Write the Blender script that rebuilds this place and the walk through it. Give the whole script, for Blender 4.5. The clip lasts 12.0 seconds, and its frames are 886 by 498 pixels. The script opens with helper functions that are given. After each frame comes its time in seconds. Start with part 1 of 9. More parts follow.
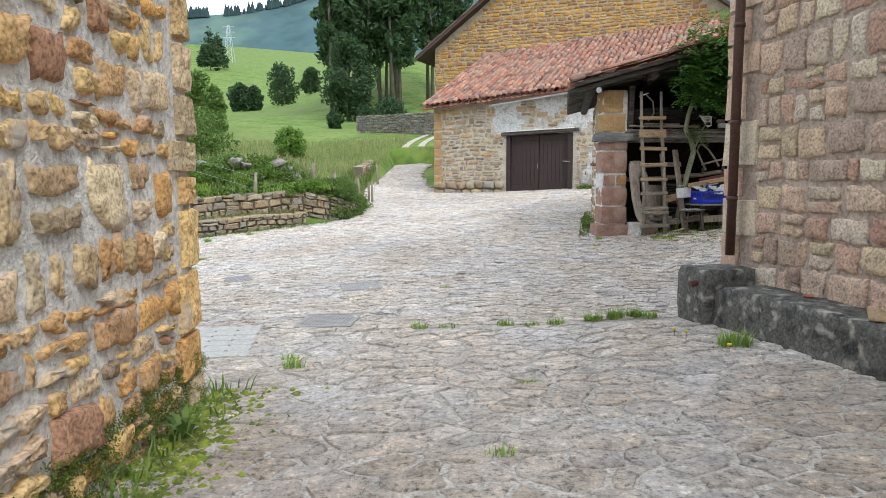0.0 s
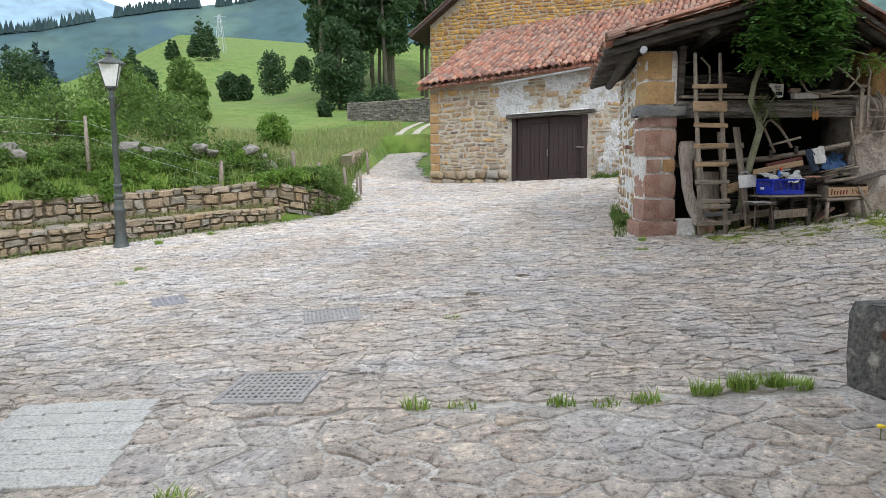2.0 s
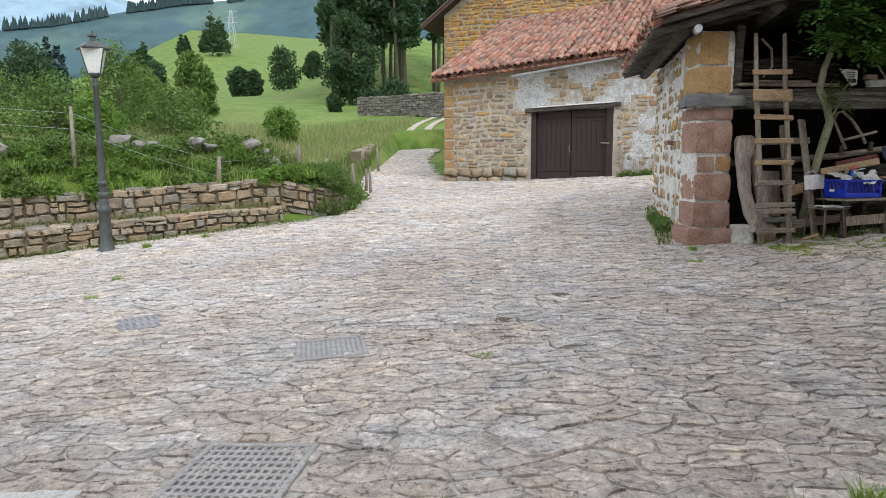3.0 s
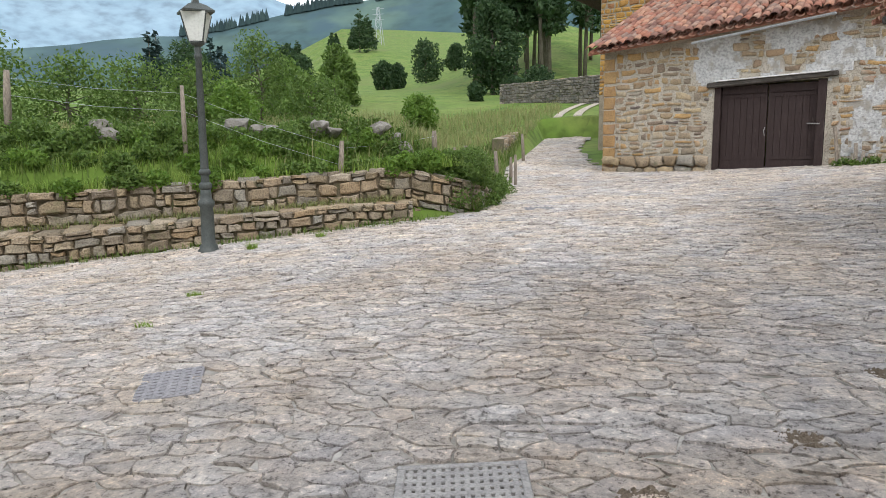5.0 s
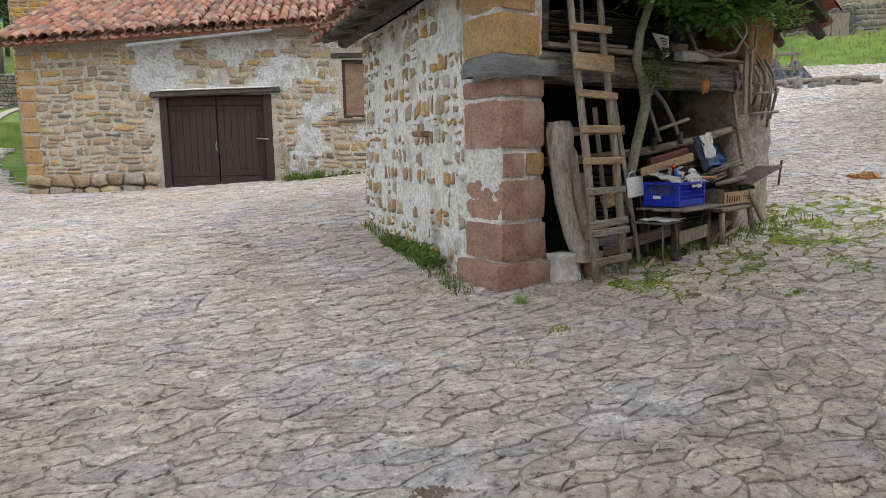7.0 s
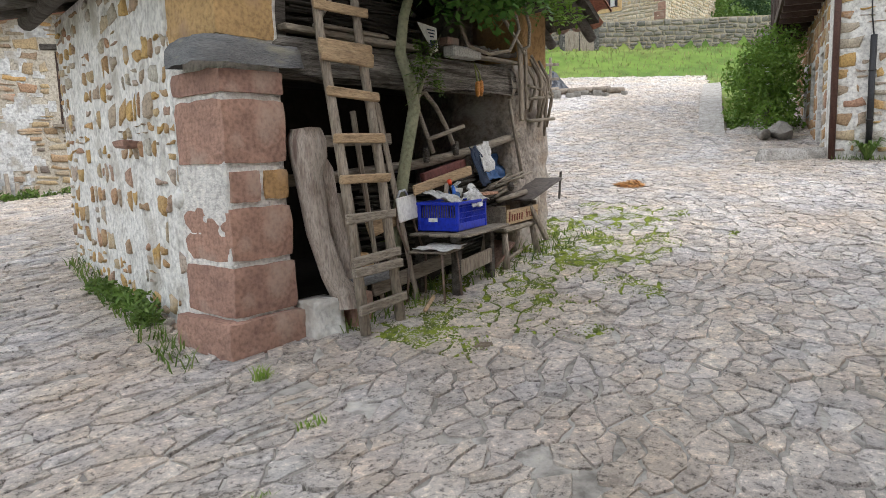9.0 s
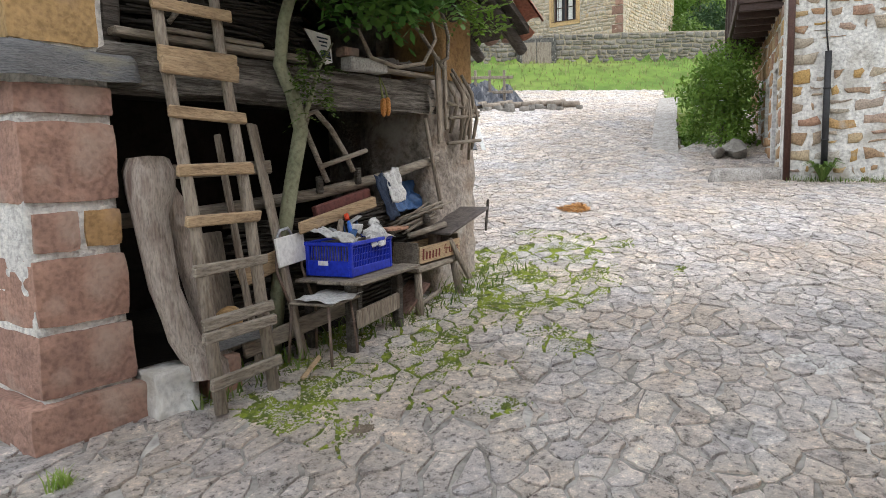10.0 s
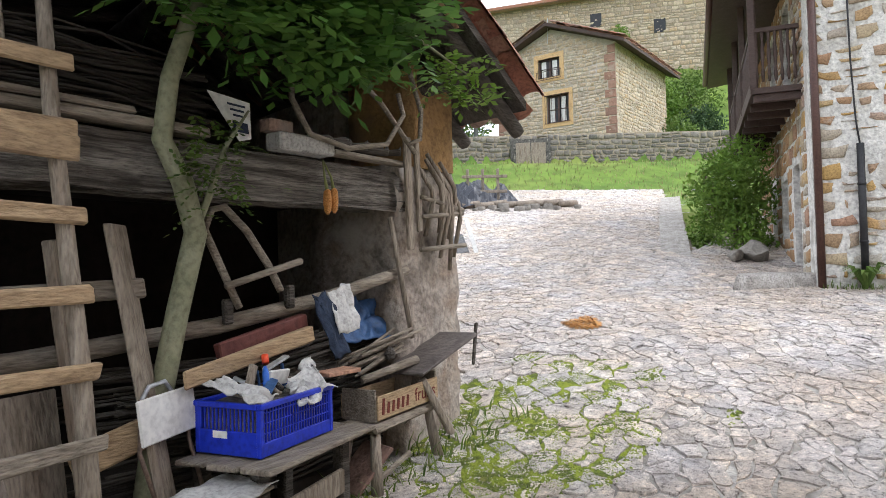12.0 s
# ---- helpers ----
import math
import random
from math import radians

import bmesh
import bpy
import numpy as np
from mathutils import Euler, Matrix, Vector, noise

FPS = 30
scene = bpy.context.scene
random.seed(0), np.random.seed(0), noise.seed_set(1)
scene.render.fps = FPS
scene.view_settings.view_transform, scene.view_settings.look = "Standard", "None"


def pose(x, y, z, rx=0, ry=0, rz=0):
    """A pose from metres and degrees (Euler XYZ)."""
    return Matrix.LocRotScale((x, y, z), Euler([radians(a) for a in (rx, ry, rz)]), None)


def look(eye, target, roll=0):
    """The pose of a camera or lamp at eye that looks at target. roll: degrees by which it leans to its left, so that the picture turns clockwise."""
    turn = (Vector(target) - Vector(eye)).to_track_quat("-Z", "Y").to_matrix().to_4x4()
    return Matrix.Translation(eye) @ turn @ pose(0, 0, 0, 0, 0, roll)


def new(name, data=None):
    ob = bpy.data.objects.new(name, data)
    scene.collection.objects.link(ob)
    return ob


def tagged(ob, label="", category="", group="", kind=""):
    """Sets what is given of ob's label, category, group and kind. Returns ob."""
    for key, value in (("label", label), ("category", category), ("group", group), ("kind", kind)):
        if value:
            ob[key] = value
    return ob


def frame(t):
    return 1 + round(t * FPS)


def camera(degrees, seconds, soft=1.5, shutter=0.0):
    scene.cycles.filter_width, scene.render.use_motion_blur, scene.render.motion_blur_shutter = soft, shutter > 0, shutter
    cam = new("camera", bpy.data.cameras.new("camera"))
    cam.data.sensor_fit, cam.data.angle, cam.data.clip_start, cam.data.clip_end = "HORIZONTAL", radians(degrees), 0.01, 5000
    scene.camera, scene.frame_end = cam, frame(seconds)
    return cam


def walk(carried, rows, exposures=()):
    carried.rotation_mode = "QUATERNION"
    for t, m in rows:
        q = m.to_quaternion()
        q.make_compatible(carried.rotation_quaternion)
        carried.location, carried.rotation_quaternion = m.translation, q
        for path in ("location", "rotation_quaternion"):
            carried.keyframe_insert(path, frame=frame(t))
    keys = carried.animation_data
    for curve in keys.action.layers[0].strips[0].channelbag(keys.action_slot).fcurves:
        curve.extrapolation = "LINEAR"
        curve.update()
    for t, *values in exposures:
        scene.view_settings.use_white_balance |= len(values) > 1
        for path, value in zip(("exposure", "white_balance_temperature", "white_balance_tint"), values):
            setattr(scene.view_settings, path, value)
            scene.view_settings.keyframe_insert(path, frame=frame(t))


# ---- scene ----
cam = camera(66.2, 12.0, soft=0.55)
PATH = [
    (0, (0.152, -0.798, 1.243), (0.132, 1.189, 1.023), -0.2),
    (0.5, (0.082, -0.065, 1.206), (0.066, 1.92, 0.959), -0.3),
    (1, (0.028, 0.68, 1.223), (0.019, 2.665, 0.973), -0.5),
    (1.5, (0.043, 1.451, 1.183), (0.019, 3.435, 0.934), -0.5),
    (2, (0.015, 2.24, 1.142), (0.009, 4.225, 0.896), -0.5),
    (2.5, (-0.037, 2.966, 1.146), (-0.046, 4.951, 0.896), -0.5),
    (2.7, (-0.065, 3.253, 1.158), (-0.077, 5.237, 0.904), -0.4),
    (4.3, (-0.509, 5.739, 1.008), (-0.833, 7.695, 0.746), -0.5),
    (4.5, (-0.552, 6.037, 1.0), (-0.92, 7.985, 0.733), -0.5),
    (5, (-0.676, 6.723, 0.995), (-1.111, 8.655, 0.721), -0.5),
    (5.5, (-0.742, 7.393, 1.029), (-1.176, 9.325, 0.748), -0.4),
    (6, (-0.476, 7.932, 1.126), (-0.509, 9.911, 0.839), -0.6),
    (6.1, (-0.471, 8.037, 1.129), (-0.284, 10.009, 0.849), -0.5),
    (6.5, (-0.463, 8.262, 1.108), (0.256, 10.108, 0.831), -0.7),
    (7, (-0.377, 8.626, 1.186), (0.638, 10.328, 0.915), -1.1),
    (7.5, (-0.269, 8.983, 1.191), (0.967, 10.532, 0.923), -1.2),
    (7.7, (-0.19, 9.099, 1.202), (1.123, 10.583, 0.929), -1.5),
    (9.3, (1.186, 9.784, 1.279), (2.707, 11.054, 1.008), -1.4),
    (9.5, (1.424, 9.825, 1.332), (2.965, 11.07, 1.057), -1.2),
    (10, (1.942, 9.9, 1.396), (3.504, 11.126, 1.157), -1.4),
    (10.5, (2.446, 10.031, 1.437), (4.016, 11.259, 1.267), -1.6),
    (11, (2.971, 10.19, 1.459), (4.554, 11.409, 1.364), -1.6),
    (11.5, (3.286, 10.4, 1.502), (4.872, 11.618, 1.489), -1.8),
    (12, (3.391, 10.803, 1.495), (4.975, 12.023, 1.547), -1.5),
]
walk(cam, [(t, look(eye, target, roll)) for t, eye, target, roll in PATH],
     exposures=[(0, 0.22, 5900, 8), (2.5, 0.06, 5950, 10), (4.5, -0.06, 6150, 11), (5.5, -0.14, 6150, 11), (6.5, -0.16, 6150, 11), (7.5, 0.05, 6150, 11), (9.5, 0.34, 6150, 11), (12, 0.5, 6050, 13)])

# ---- world and light ----
world = bpy.data.worlds.new("world")
scene.world = world
world.use_nodes = True
wn, wl = world.node_tree.nodes, world.node_tree.links
sky = wn.new("ShaderNodeTexSky")
sky.sky_type, sky.sun_disc, sky.sun_elevation, sky.sun_rotation = "NISHITA", False, radians(47), radians(148)
sky.dust_density, sky.air_density = 3.0, 1.2
cloud = wn.new("ShaderNodeTexNoise")
cloud.inputs["Scale"].default_value, cloud.inputs["Detail"].default_value = 2.2, 6
cramp = wn.new("ShaderNodeValToRGB")
cramp.color_ramp.elements[0].position, cramp.color_ramp.elements[1].position = 0.35, 0.68
cramp.color_ramp.elements[0].color, cramp.color_ramp.elements[1].color = (0.93, 0.955, 0.975, 1), (0.99, 0.995, 1.0, 1)
gain = wn.new("ShaderNodeVectorMath")
gain.operation = "SCALE"
gain.inputs["Scale"].default_value = 11.0
cover = wn.new("ShaderNodeMix")
cover.data_type, cover.clamp_result = "RGBA", False
cover.inputs["Factor"].default_value = 0.9
wl.new(cloud.outputs["Fac"], cramp.inputs["Fac"])
wl.new(cramp.outputs["Color"], gain.inputs[0])
wl.new(sky.outputs["Color"], cover.inputs["A"])
wl.new(gain.outputs["Vector"], cover.inputs["B"])
wl.new(cover.outputs["Result"], wn["Background"].inputs["Color"])
wn["Background"].inputs["Strength"].default_value = 0.15
sun = new("sun", bpy.data.lights.new("sun", "SUN"))
sun.data.energy, sun.data.angle, sun.data.color = 1.6, radians(20), (1.0, 0.96, 0.9)
sun.matrix_world = look((31, -38, 60), (0, 12, 0))


# ---- materials ----
def ramp_of(nt, cols):
    r = nt.nodes.new("ShaderNodeValToRGB")
    els = r.color_ramp.elements
    while len(els) < len(cols):
        els.new(0.5)
    for k, c in enumerate(cols):
        els[k].position, els[k].color = k / max(1, len(cols) - 1), (*c, 1)
    return r


def noise_of(nt, scale, detail=5, vec=None):
    n = nt.nodes.new("ShaderNodeTexNoise")
    n.inputs["Scale"].default_value, n.inputs["Detail"].default_value = scale, detail
    if vec is not None:
        nt.links.new(vec, n.inputs["Vector"])
    return n


def mix_of(nt, a, b, fac, kind="MIX"):
    m = nt.nodes.new("ShaderNodeMix")
    m.data_type, m.blend_type = "RGBA", kind
    for key, val in (("A", a), ("B", b), ("Factor", fac)):
        if isinstance(val, (int, float)):
            m.inputs[key].default_value = val
        elif isinstance(val, tuple):
            m.inputs[key].default_value = (*val, 1)
        else:
            nt.links.new(val, m.inputs[key])
    return m.outputs["Result"]


def pbr(name, cols, scale=6.0, rough=0.85, bump=0.3, rnd=None, stain=None, stain_scale=1.2, stain_at=0.55,
        grain=0.5, metal=0.0, stretch=None, leaf=False, bump_scale=None):
    """cols: one colour or a ramp of them, chosen per object or per island (rnd) or else by a large noise; stain: a second colour in patches."""
    m = bpy.data.materials.new(name)
    m.use_nodes = True
    nt = m.node_tree
    bsdf = nt.nodes["Principled BSDF"]
    co = nt.nodes.new("ShaderNodeTexCoord").outputs["Object"]
    if stretch:
        mp = nt.nodes.new("ShaderNodeMapping")
        mp.inputs["Scale"].default_value = stretch
        nt.links.new(co, mp.inputs["Vector"])
        co = mp.outputs["Vector"]
    fine = noise_of(nt, scale * 6, 6, co)
    wide = noise_of(nt, scale, 4, co)
    ramp = ramp_of(nt, cols if len(cols) > 1 else [cols[0], cols[0]])
    if rnd == "object":
        nt.links.new(nt.nodes.new("ShaderNodeObjectInfo").outputs["Random"], ramp.inputs["Fac"])
    elif rnd == "island":
        nt.links.new(nt.nodes.new("ShaderNodeNewGeometry").outputs["Random Per Island"], ramp.inputs["Fac"])
    else:
        span = nt.nodes.new("ShaderNodeMapRange")
        span.inputs["From Min"].default_value, span.inputs["From Max"].default_value = 0.3, 0.7
        nt.links.new(wide.outputs["Fac"], span.inputs["Value"])
        nt.links.new(span.outputs["Result"], ramp.inputs["Fac"])
    col = ramp.outputs["Color"]
    shade = ramp_of(nt, [(0.45, 0.43, 0.42), (1.0, 1.0, 1.0), (1.35, 1.33, 1.28)])
    for el, at in zip(shade.color_ramp.elements, (0.33, 0.5, 0.68)):
        el.position = at
    nt.links.new(fine.outputs["Fac"], shade.inputs["Fac"])
    col = mix_of(nt, col, shade.outputs["Color"], grain, "MULTIPLY")
    if rnd:
        shade2 = ramp_of(nt, [(0.68, 0.66, 0.66), (1.18, 1.15, 1.1)])
        shade2.color_ramp.elements[0].position, shade2.color_ramp.elements[1].position = 0.3, 0.7
        nt.links.new(wide.outputs["Fac"], shade2.inputs["Fac"])
        col = mix_of(nt, col, shade2.outputs["Color"], 0.6, "MULTIPLY")
    if stain:
        sn = noise_of(nt, stain_scale, 7, co)
        sr = nt.nodes.new("ShaderNodeMapRange")
        sr.inputs["From Min"].default_value, sr.inputs["From Max"].default_value = stain_at, stain_at + 0.14
        nt.links.new(sn.outputs["Fac"], sr.inputs["Value"])
        col = mix_of(nt, col, stain, sr.outputs["Result"])
    nt.links.new(col, bsdf.inputs["Base Color"])
    bsdf.inputs["Roughness"].default_value, bsdf.inputs["Metallic"].default_value = rough, metal
    bsdf.inputs["Specular IOR Level"].default_value = 0.3 if metal == 0 else 0.5
    if bump:
        b = nt.nodes.new("ShaderNodeBump")
        b.inputs["Strength"].default_value, b.inputs["Distance"].default_value = bump, 0.02
        src = fine if bump_scale is None else noise_of(nt, bump_scale, 8, co)
        nt.links.new(src.outputs["Fac"], b.inputs["Height"])
        nt.links.new(b.outputs["Normal"], bsdf.inputs["Normal"])
    if leaf:
        tr = nt.nodes.new("ShaderNodeBsdfTranslucent")
        nt.links.new(col, tr.inputs["Color"])
        ms = nt.nodes.new("ShaderNodeMixShader")
        ms.inputs["Fac"].default_value = 0.3
        nt.links.new(bsdf.outputs["BSDF"], ms.inputs[1])
        nt.links.new(tr.outputs["BSDF"], ms.inputs[2])
        nt.links.new(ms.outputs["Shader"], nt.nodes["Material Output"].inputs["Surface"])
    return m


OCHRE = [(0.682, 0.58, 0.384), (0.568, 0.417, 0.277), (0.5, 0.417, 0.288), (0.611, 0.356, 0.122), (0.436, 0.253, 0.122), (0.655, 0.445, 0.191), (0.349, 0.193, 0.122), (0.524, 0.401, 0.232), (0.704, 0.489, 0.204), (0.291, 0.222, 0.151), (0.582, 0.475, 0.287)]
RED = [(0.46, 0.29, 0.23), (0.36, 0.22, 0.18), (0.54, 0.40, 0.30), (0.52, 0.44, 0.30), (0.31, 0.21, 0.19), (0.60, 0.53, 0.41), (0.48, 0.32, 0.25), (0.55, 0.48, 0.40), (0.42, 0.27, 0.21), (0.50, 0.36, 0.29), (0.58, 0.47, 0.36)]
MIXED = [(0.44, 0.335, 0.19), (0.33, 0.25, 0.16), (0.48, 0.39, 0.25), (0.24, 0.195, 0.15), (0.38, 0.27, 0.17), (0.46, 0.30, 0.13), (0.17, 0.145, 0.13), (0.42, 0.35, 0.24), (0.33, 0.19, 0.115)]
DRY = [(0.284, 0.219, 0.146), (0.361, 0.288, 0.198), (0.206, 0.172, 0.129), (0.413, 0.361, 0.284), (0.327, 0.241, 0.146), (0.258, 0.241, 0.202), (0.378, 0.301, 0.189), (0.181, 0.155, 0.116), (0.344, 0.327, 0.284)]
COBBLE = [(0.508, 0.472, 0.442), (0.546, 0.511, 0.482), (0.457, 0.428, 0.409), (0.533, 0.485, 0.449), (0.597, 0.562, 0.535), (0.483, 0.453, 0.442), (0.559, 0.517, 0.495), (0.495, 0.453, 0.416), (0.572, 0.536, 0.515), (0.521, 0.491, 0.475)]
GREYST = [(0.20, 0.19, 0.17), (0.27, 0.25, 0.22), (0.15, 0.145, 0.135), (0.31, 0.28, 0.23)]
M_LEFT = pbr("ochre_rubble", OCHRE, 7, 0.9, 1.0, "object", (0.46, 0.41, 0.35), 3.2, 0.57, 0.9, bump_scale=18)
M_RIGHT = pbr("red_sandstone", RED, 7, 0.9, 0.9, "object", (0.48, 0.41, 0.34), 3.0, 0.64, 0.8, bump_scale=24)
M_MIXED = pbr("mixed_rubble", MIXED, 6, 0.9, 0.6, "object", (0.42, 0.38, 0.31), 1.5, 0.6, 0.6)
M_MIXED_I = pbr("mixed_rubble_joined", MIXED, 6, 0.9, 0.6, "island", (0.42, 0.38, 0.31), 1.5, 0.6, 0.6)
M_TALL_I = pbr("ochre_rubble_joined", [(0.466, 0.264, 0.0616), (0.396, 0.219, 0.0671), (0.535, 0.32, 0.0798), (0.324, 0.197, 0.0836), (0.279, 0.14, 0.0644)], 5, 0.9, 0.6, "island", None, 1, 0.6, 0.6)
M_BARN = pbr("barn_rubble", [(0.44, 0.29, 0.11), (0.34, 0.24, 0.16), (0.40, 0.36, 0.29), (0.46, 0.31, 0.12), (0.36, 0.22, 0.15), (0.40, 0.38, 0.33)], 6, 0.9, 0.7, "object", (0.46, 0.44, 0.40), 2.5, 0.6, 0.6)
M_QUOIN = pbr("red_quoin", [(0.30, 0.175, 0.13), (0.34, 0.21, 0.16), (0.27, 0.165, 0.13)], 5, 0.9, 0.6, "object", (0.40, 0.31, 0.25), 1.8, 0.58, 0.5)
M_OCHRE_Q = pbr("ochre_quoin", [(0.42, 0.28, 0.13), (0.36, 0.22, 0.10)], 5, 0.9, 0.6, "object", (0.30, 0.20, 0.13), 2.4, 0.56, 0.5)
M_DRY = pbr("dry_stone", DRY, 6, 0.95, 0.8, "object", (0.10, 0.11, 0.05), 2.6, 0.62, 0.7)
M_DRY_I = pbr("dry_stone_joined", DRY, 6, 0.95, 0.8, "island", (0.12, 0.13, 0.07), 2.6, 0.6, 0.7)
M_GREY_I = pbr("grey_stone_joined", GREYST, 6, 0.95, 0.8, "island", (0.13, 0.14, 0.09), 2.2, 0.58, 0.7)
def flag_stone(name, cols, rnd):
    """Worn split flagstone: each stone its own tone, flaky grain, dark pits, pale scuffs, and wide patches of damp and dust over the court."""
    m = bpy.data.materials.new(name)
    m.use_nodes = True
    nt = m.node_tree
    bsdf = nt.nodes["Principled BSDF"]
    co = nt.nodes.new("ShaderNodeTexCoord").outputs["Object"]
    ramp = ramp_of(nt, cols)
    ramp.color_ramp.interpolation = "CONSTANT"
    if rnd == "object":
        nt.links.new(nt.nodes.new("ShaderNodeObjectInfo").outputs["Random"], ramp.inputs["Fac"])
    else:
        nt.links.new(nt.nodes.new("ShaderNodeNewGeometry").outputs["Random Per Island"], ramp.inputs["Fac"])
    col = ramp.outputs["Color"]

    def layer(scale, detail, stops, lows, amount, rough=0.6):
        n = noise_of(nt, scale, detail, co)
        n.inputs["Roughness"].default_value = rough
        r = ramp_of(nt, lows)
        for el, at in zip(r.color_ramp.elements, stops):
            el.position = at
        nt.links.new(n.outputs["Fac"], r.inputs["Fac"])
        return n, mix_of(nt, col, r.outputs["Color"], amount, "MULTIPLY")

    damp, col = layer(0.22, 5, (0.38, 0.5, 0.62), [(0.86, 0.85, 0.84), (1, 1, 1), (1.08, 1.07, 1.05)], 1.0)
    brown, col = layer(0.9, 6, (0.42, 0.62), [(1.05, 0.97, 0.87), (0.99, 1.0, 1.02)], 0.9)
    blotch, col = layer(5.0, 8, (0.38, 0.47, 0.54, 0.63), [(0.66, 0.65, 0.64), (0.98, 0.98, 0.98), (1.04, 1.04, 1.03), (1.35, 1.33, 1.28)], 1.0, 0.75)
    pits, col = layer(21, 10, (0.40, 0.465, 0.55, 0.62), [(0.30, 0.29, 0.28), (0.98, 0.98, 0.98), (1.05, 1.05, 1.04), (1.6, 1.58, 1.54)], 1.0, 0.8)
    nt.links.new(col, bsdf.inputs["Base Color"])
    bsdf.inputs["Roughness"].default_value, bsdf.inputs["Specular IOR Level"].default_value = 0.72, 0.35
    b1 = nt.nodes.new("ShaderNodeBump")
    b1.inputs["Strength"].default_value, b1.inputs["Distance"].default_value = 0.8, 0.035
    nt.links.new(pits.outputs["Fac"], b1.inputs["Height"])
    b2 = nt.nodes.new("ShaderNodeBump")
    b2.inputs["Strength"].default_value, b2.inputs["Distance"].default_value = 0.8, 0.06
    nt.links.new(blotch.outputs["Fac"], b2.inputs["Height"])
    nt.links.new(b1.outputs["Normal"], b2.inputs["Normal"])
    nt.links.new(b2.outputs["Normal"], bsdf.inputs["Normal"])
    return m


M_COB = flag_stone("cobble_stone", COBBLE, "object")
M_COB_I = flag_stone("cobble_stone_joined", COBBLE, "island")
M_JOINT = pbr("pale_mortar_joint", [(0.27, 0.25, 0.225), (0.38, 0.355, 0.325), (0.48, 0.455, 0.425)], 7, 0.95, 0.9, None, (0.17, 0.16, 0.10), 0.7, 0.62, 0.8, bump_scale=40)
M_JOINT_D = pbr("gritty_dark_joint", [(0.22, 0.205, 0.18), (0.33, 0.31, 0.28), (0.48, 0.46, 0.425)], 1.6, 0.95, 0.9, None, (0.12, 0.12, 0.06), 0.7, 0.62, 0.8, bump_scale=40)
M_MORTAR = pbr("lime_mortar", [(0.56, 0.54, 0.51), (0.68, 0.66, 0.62)], 4, 0.95, 1.0, None, (0.33, 0.30, 0.26), 1.6, 0.6, 0.6, bump_scale=60)
M_PLASTER = pbr("old_lime_plaster", [(0.52, 0.51, 0.48), (0.66, 0.65, 0.62), (0.40, 0.38, 0.34)], 3, 0.95, 1.0, None, (0.40, 0.37, 0.32), 2.0, 0.56, 0.55, bump_scale=25)
M_SOILJ = pbr("earth_filled_joint", [(0.13, 0.11, 0.075), (0.20, 0.165, 0.11)], 5, 0.95, 0.8, None, (0.09, 0.11, 0.04), 1.5, 0.58)
M_DARKJ = pbr("dark_open_joint", [(0.07, 0.06, 0.045), (0.12, 0.10, 0.075)], 5, 0.95, 0.6)
M_FARMM = pbr("tan_lime_mortar", [(0.39, 0.345, 0.275), (0.49, 0.445, 0.37)], 4, 0.95, 1.0, None, (0.54, 0.48, 0.44), 0.8, 0.6, 0.6, bump_scale=50)
M_REDM = pbr("pinkish_mortar", [(0.36, 0.28, 0.235), (0.46, 0.38, 0.32)], 4, 0.95, 1.0, None, (0.28, 0.22, 0.18), 1.6, 0.6, 0.6, bump_scale=60)
M_EARTHM = pbr("earth_mortar", [(0.30, 0.25, 0.18), (0.40, 0.35, 0.27)], 4, 0.95, 0.8)
# Near black: the shade inside the barn is put into this base colour.
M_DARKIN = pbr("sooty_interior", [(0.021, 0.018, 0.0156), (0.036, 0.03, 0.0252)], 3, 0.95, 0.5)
M_CONC = pbr("lichen_concrete", [(0.035, 0.036, 0.034), (0.13, 0.125, 0.115), (0.06, 0.058, 0.054)], 6, 0.9, 0.9, None, (0.36, 0.335, 0.295), 7.5, 0.555, 0.8, bump_scale=40)
M_GRASS_G = pbr("meadow", [(0.075, 0.14, 0.02), (0.12, 0.19, 0.03), (0.16, 0.205, 0.045)], 0.25, 0.95, 0.8, None, (0.13, 0.17, 0.04), 0.05, 0.52, 0.6, bump_scale=3)
M_MOSS = pbr("moss", [(0.15, 0.20, 0.02), (0.24, 0.29, 0.035), (0.08, 0.11, 0.02), (0.19, 0.19, 0.05)], 8, 1.0, 1.0)
M_BLADE = pbr("grass_blades", [(0.102, 0.178, 0.025), (0.145, 0.23, 0.043), (0.204, 0.255, 0.076), (0.068, 0.136, 0.025)], 2, 0.7, 0, "island", leaf=True, grain=0.2)
M_TUFT = pbr("bright_grass", [(0.20, 0.34, 0.05), (0.27, 0.40, 0.07), (0.32, 0.40, 0.12)], 2, 0.7, 0, "island", leaf=True, grain=0.2)
M_STRAW = pbr("dry_grass", [(0.34, 0.32, 0.15), (0.27, 0.29, 0.12), (0.20, 0.26, 0.09)], 2, 0.8, 0, "island", leaf=True, grain=0.2)
M_LEAF = pbr("leaves_mid", [(0.088, 0.16, 0.028), (0.128, 0.216, 0.04), (0.168, 0.248, 0.064), (0.056, 0.112, 0.024)], 2, 0.6, 0, "island", leaf=True, grain=0.2)
M_LEAF_D = pbr("leaves_dark", [(0.034, 0.072, 0.03), (0.051, 0.098, 0.038), (0.072, 0.119, 0.047)], 2, 0.65, 0, "island", leaf=True, grain=0.2)
M_LEAF_L = pbr("leaves_light", [(0.13, 0.24, 0.03), (0.18, 0.29, 0.05), (0.10, 0.20, 0.03)], 2, 0.55, 0, "island", leaf=True, grain=0.2)
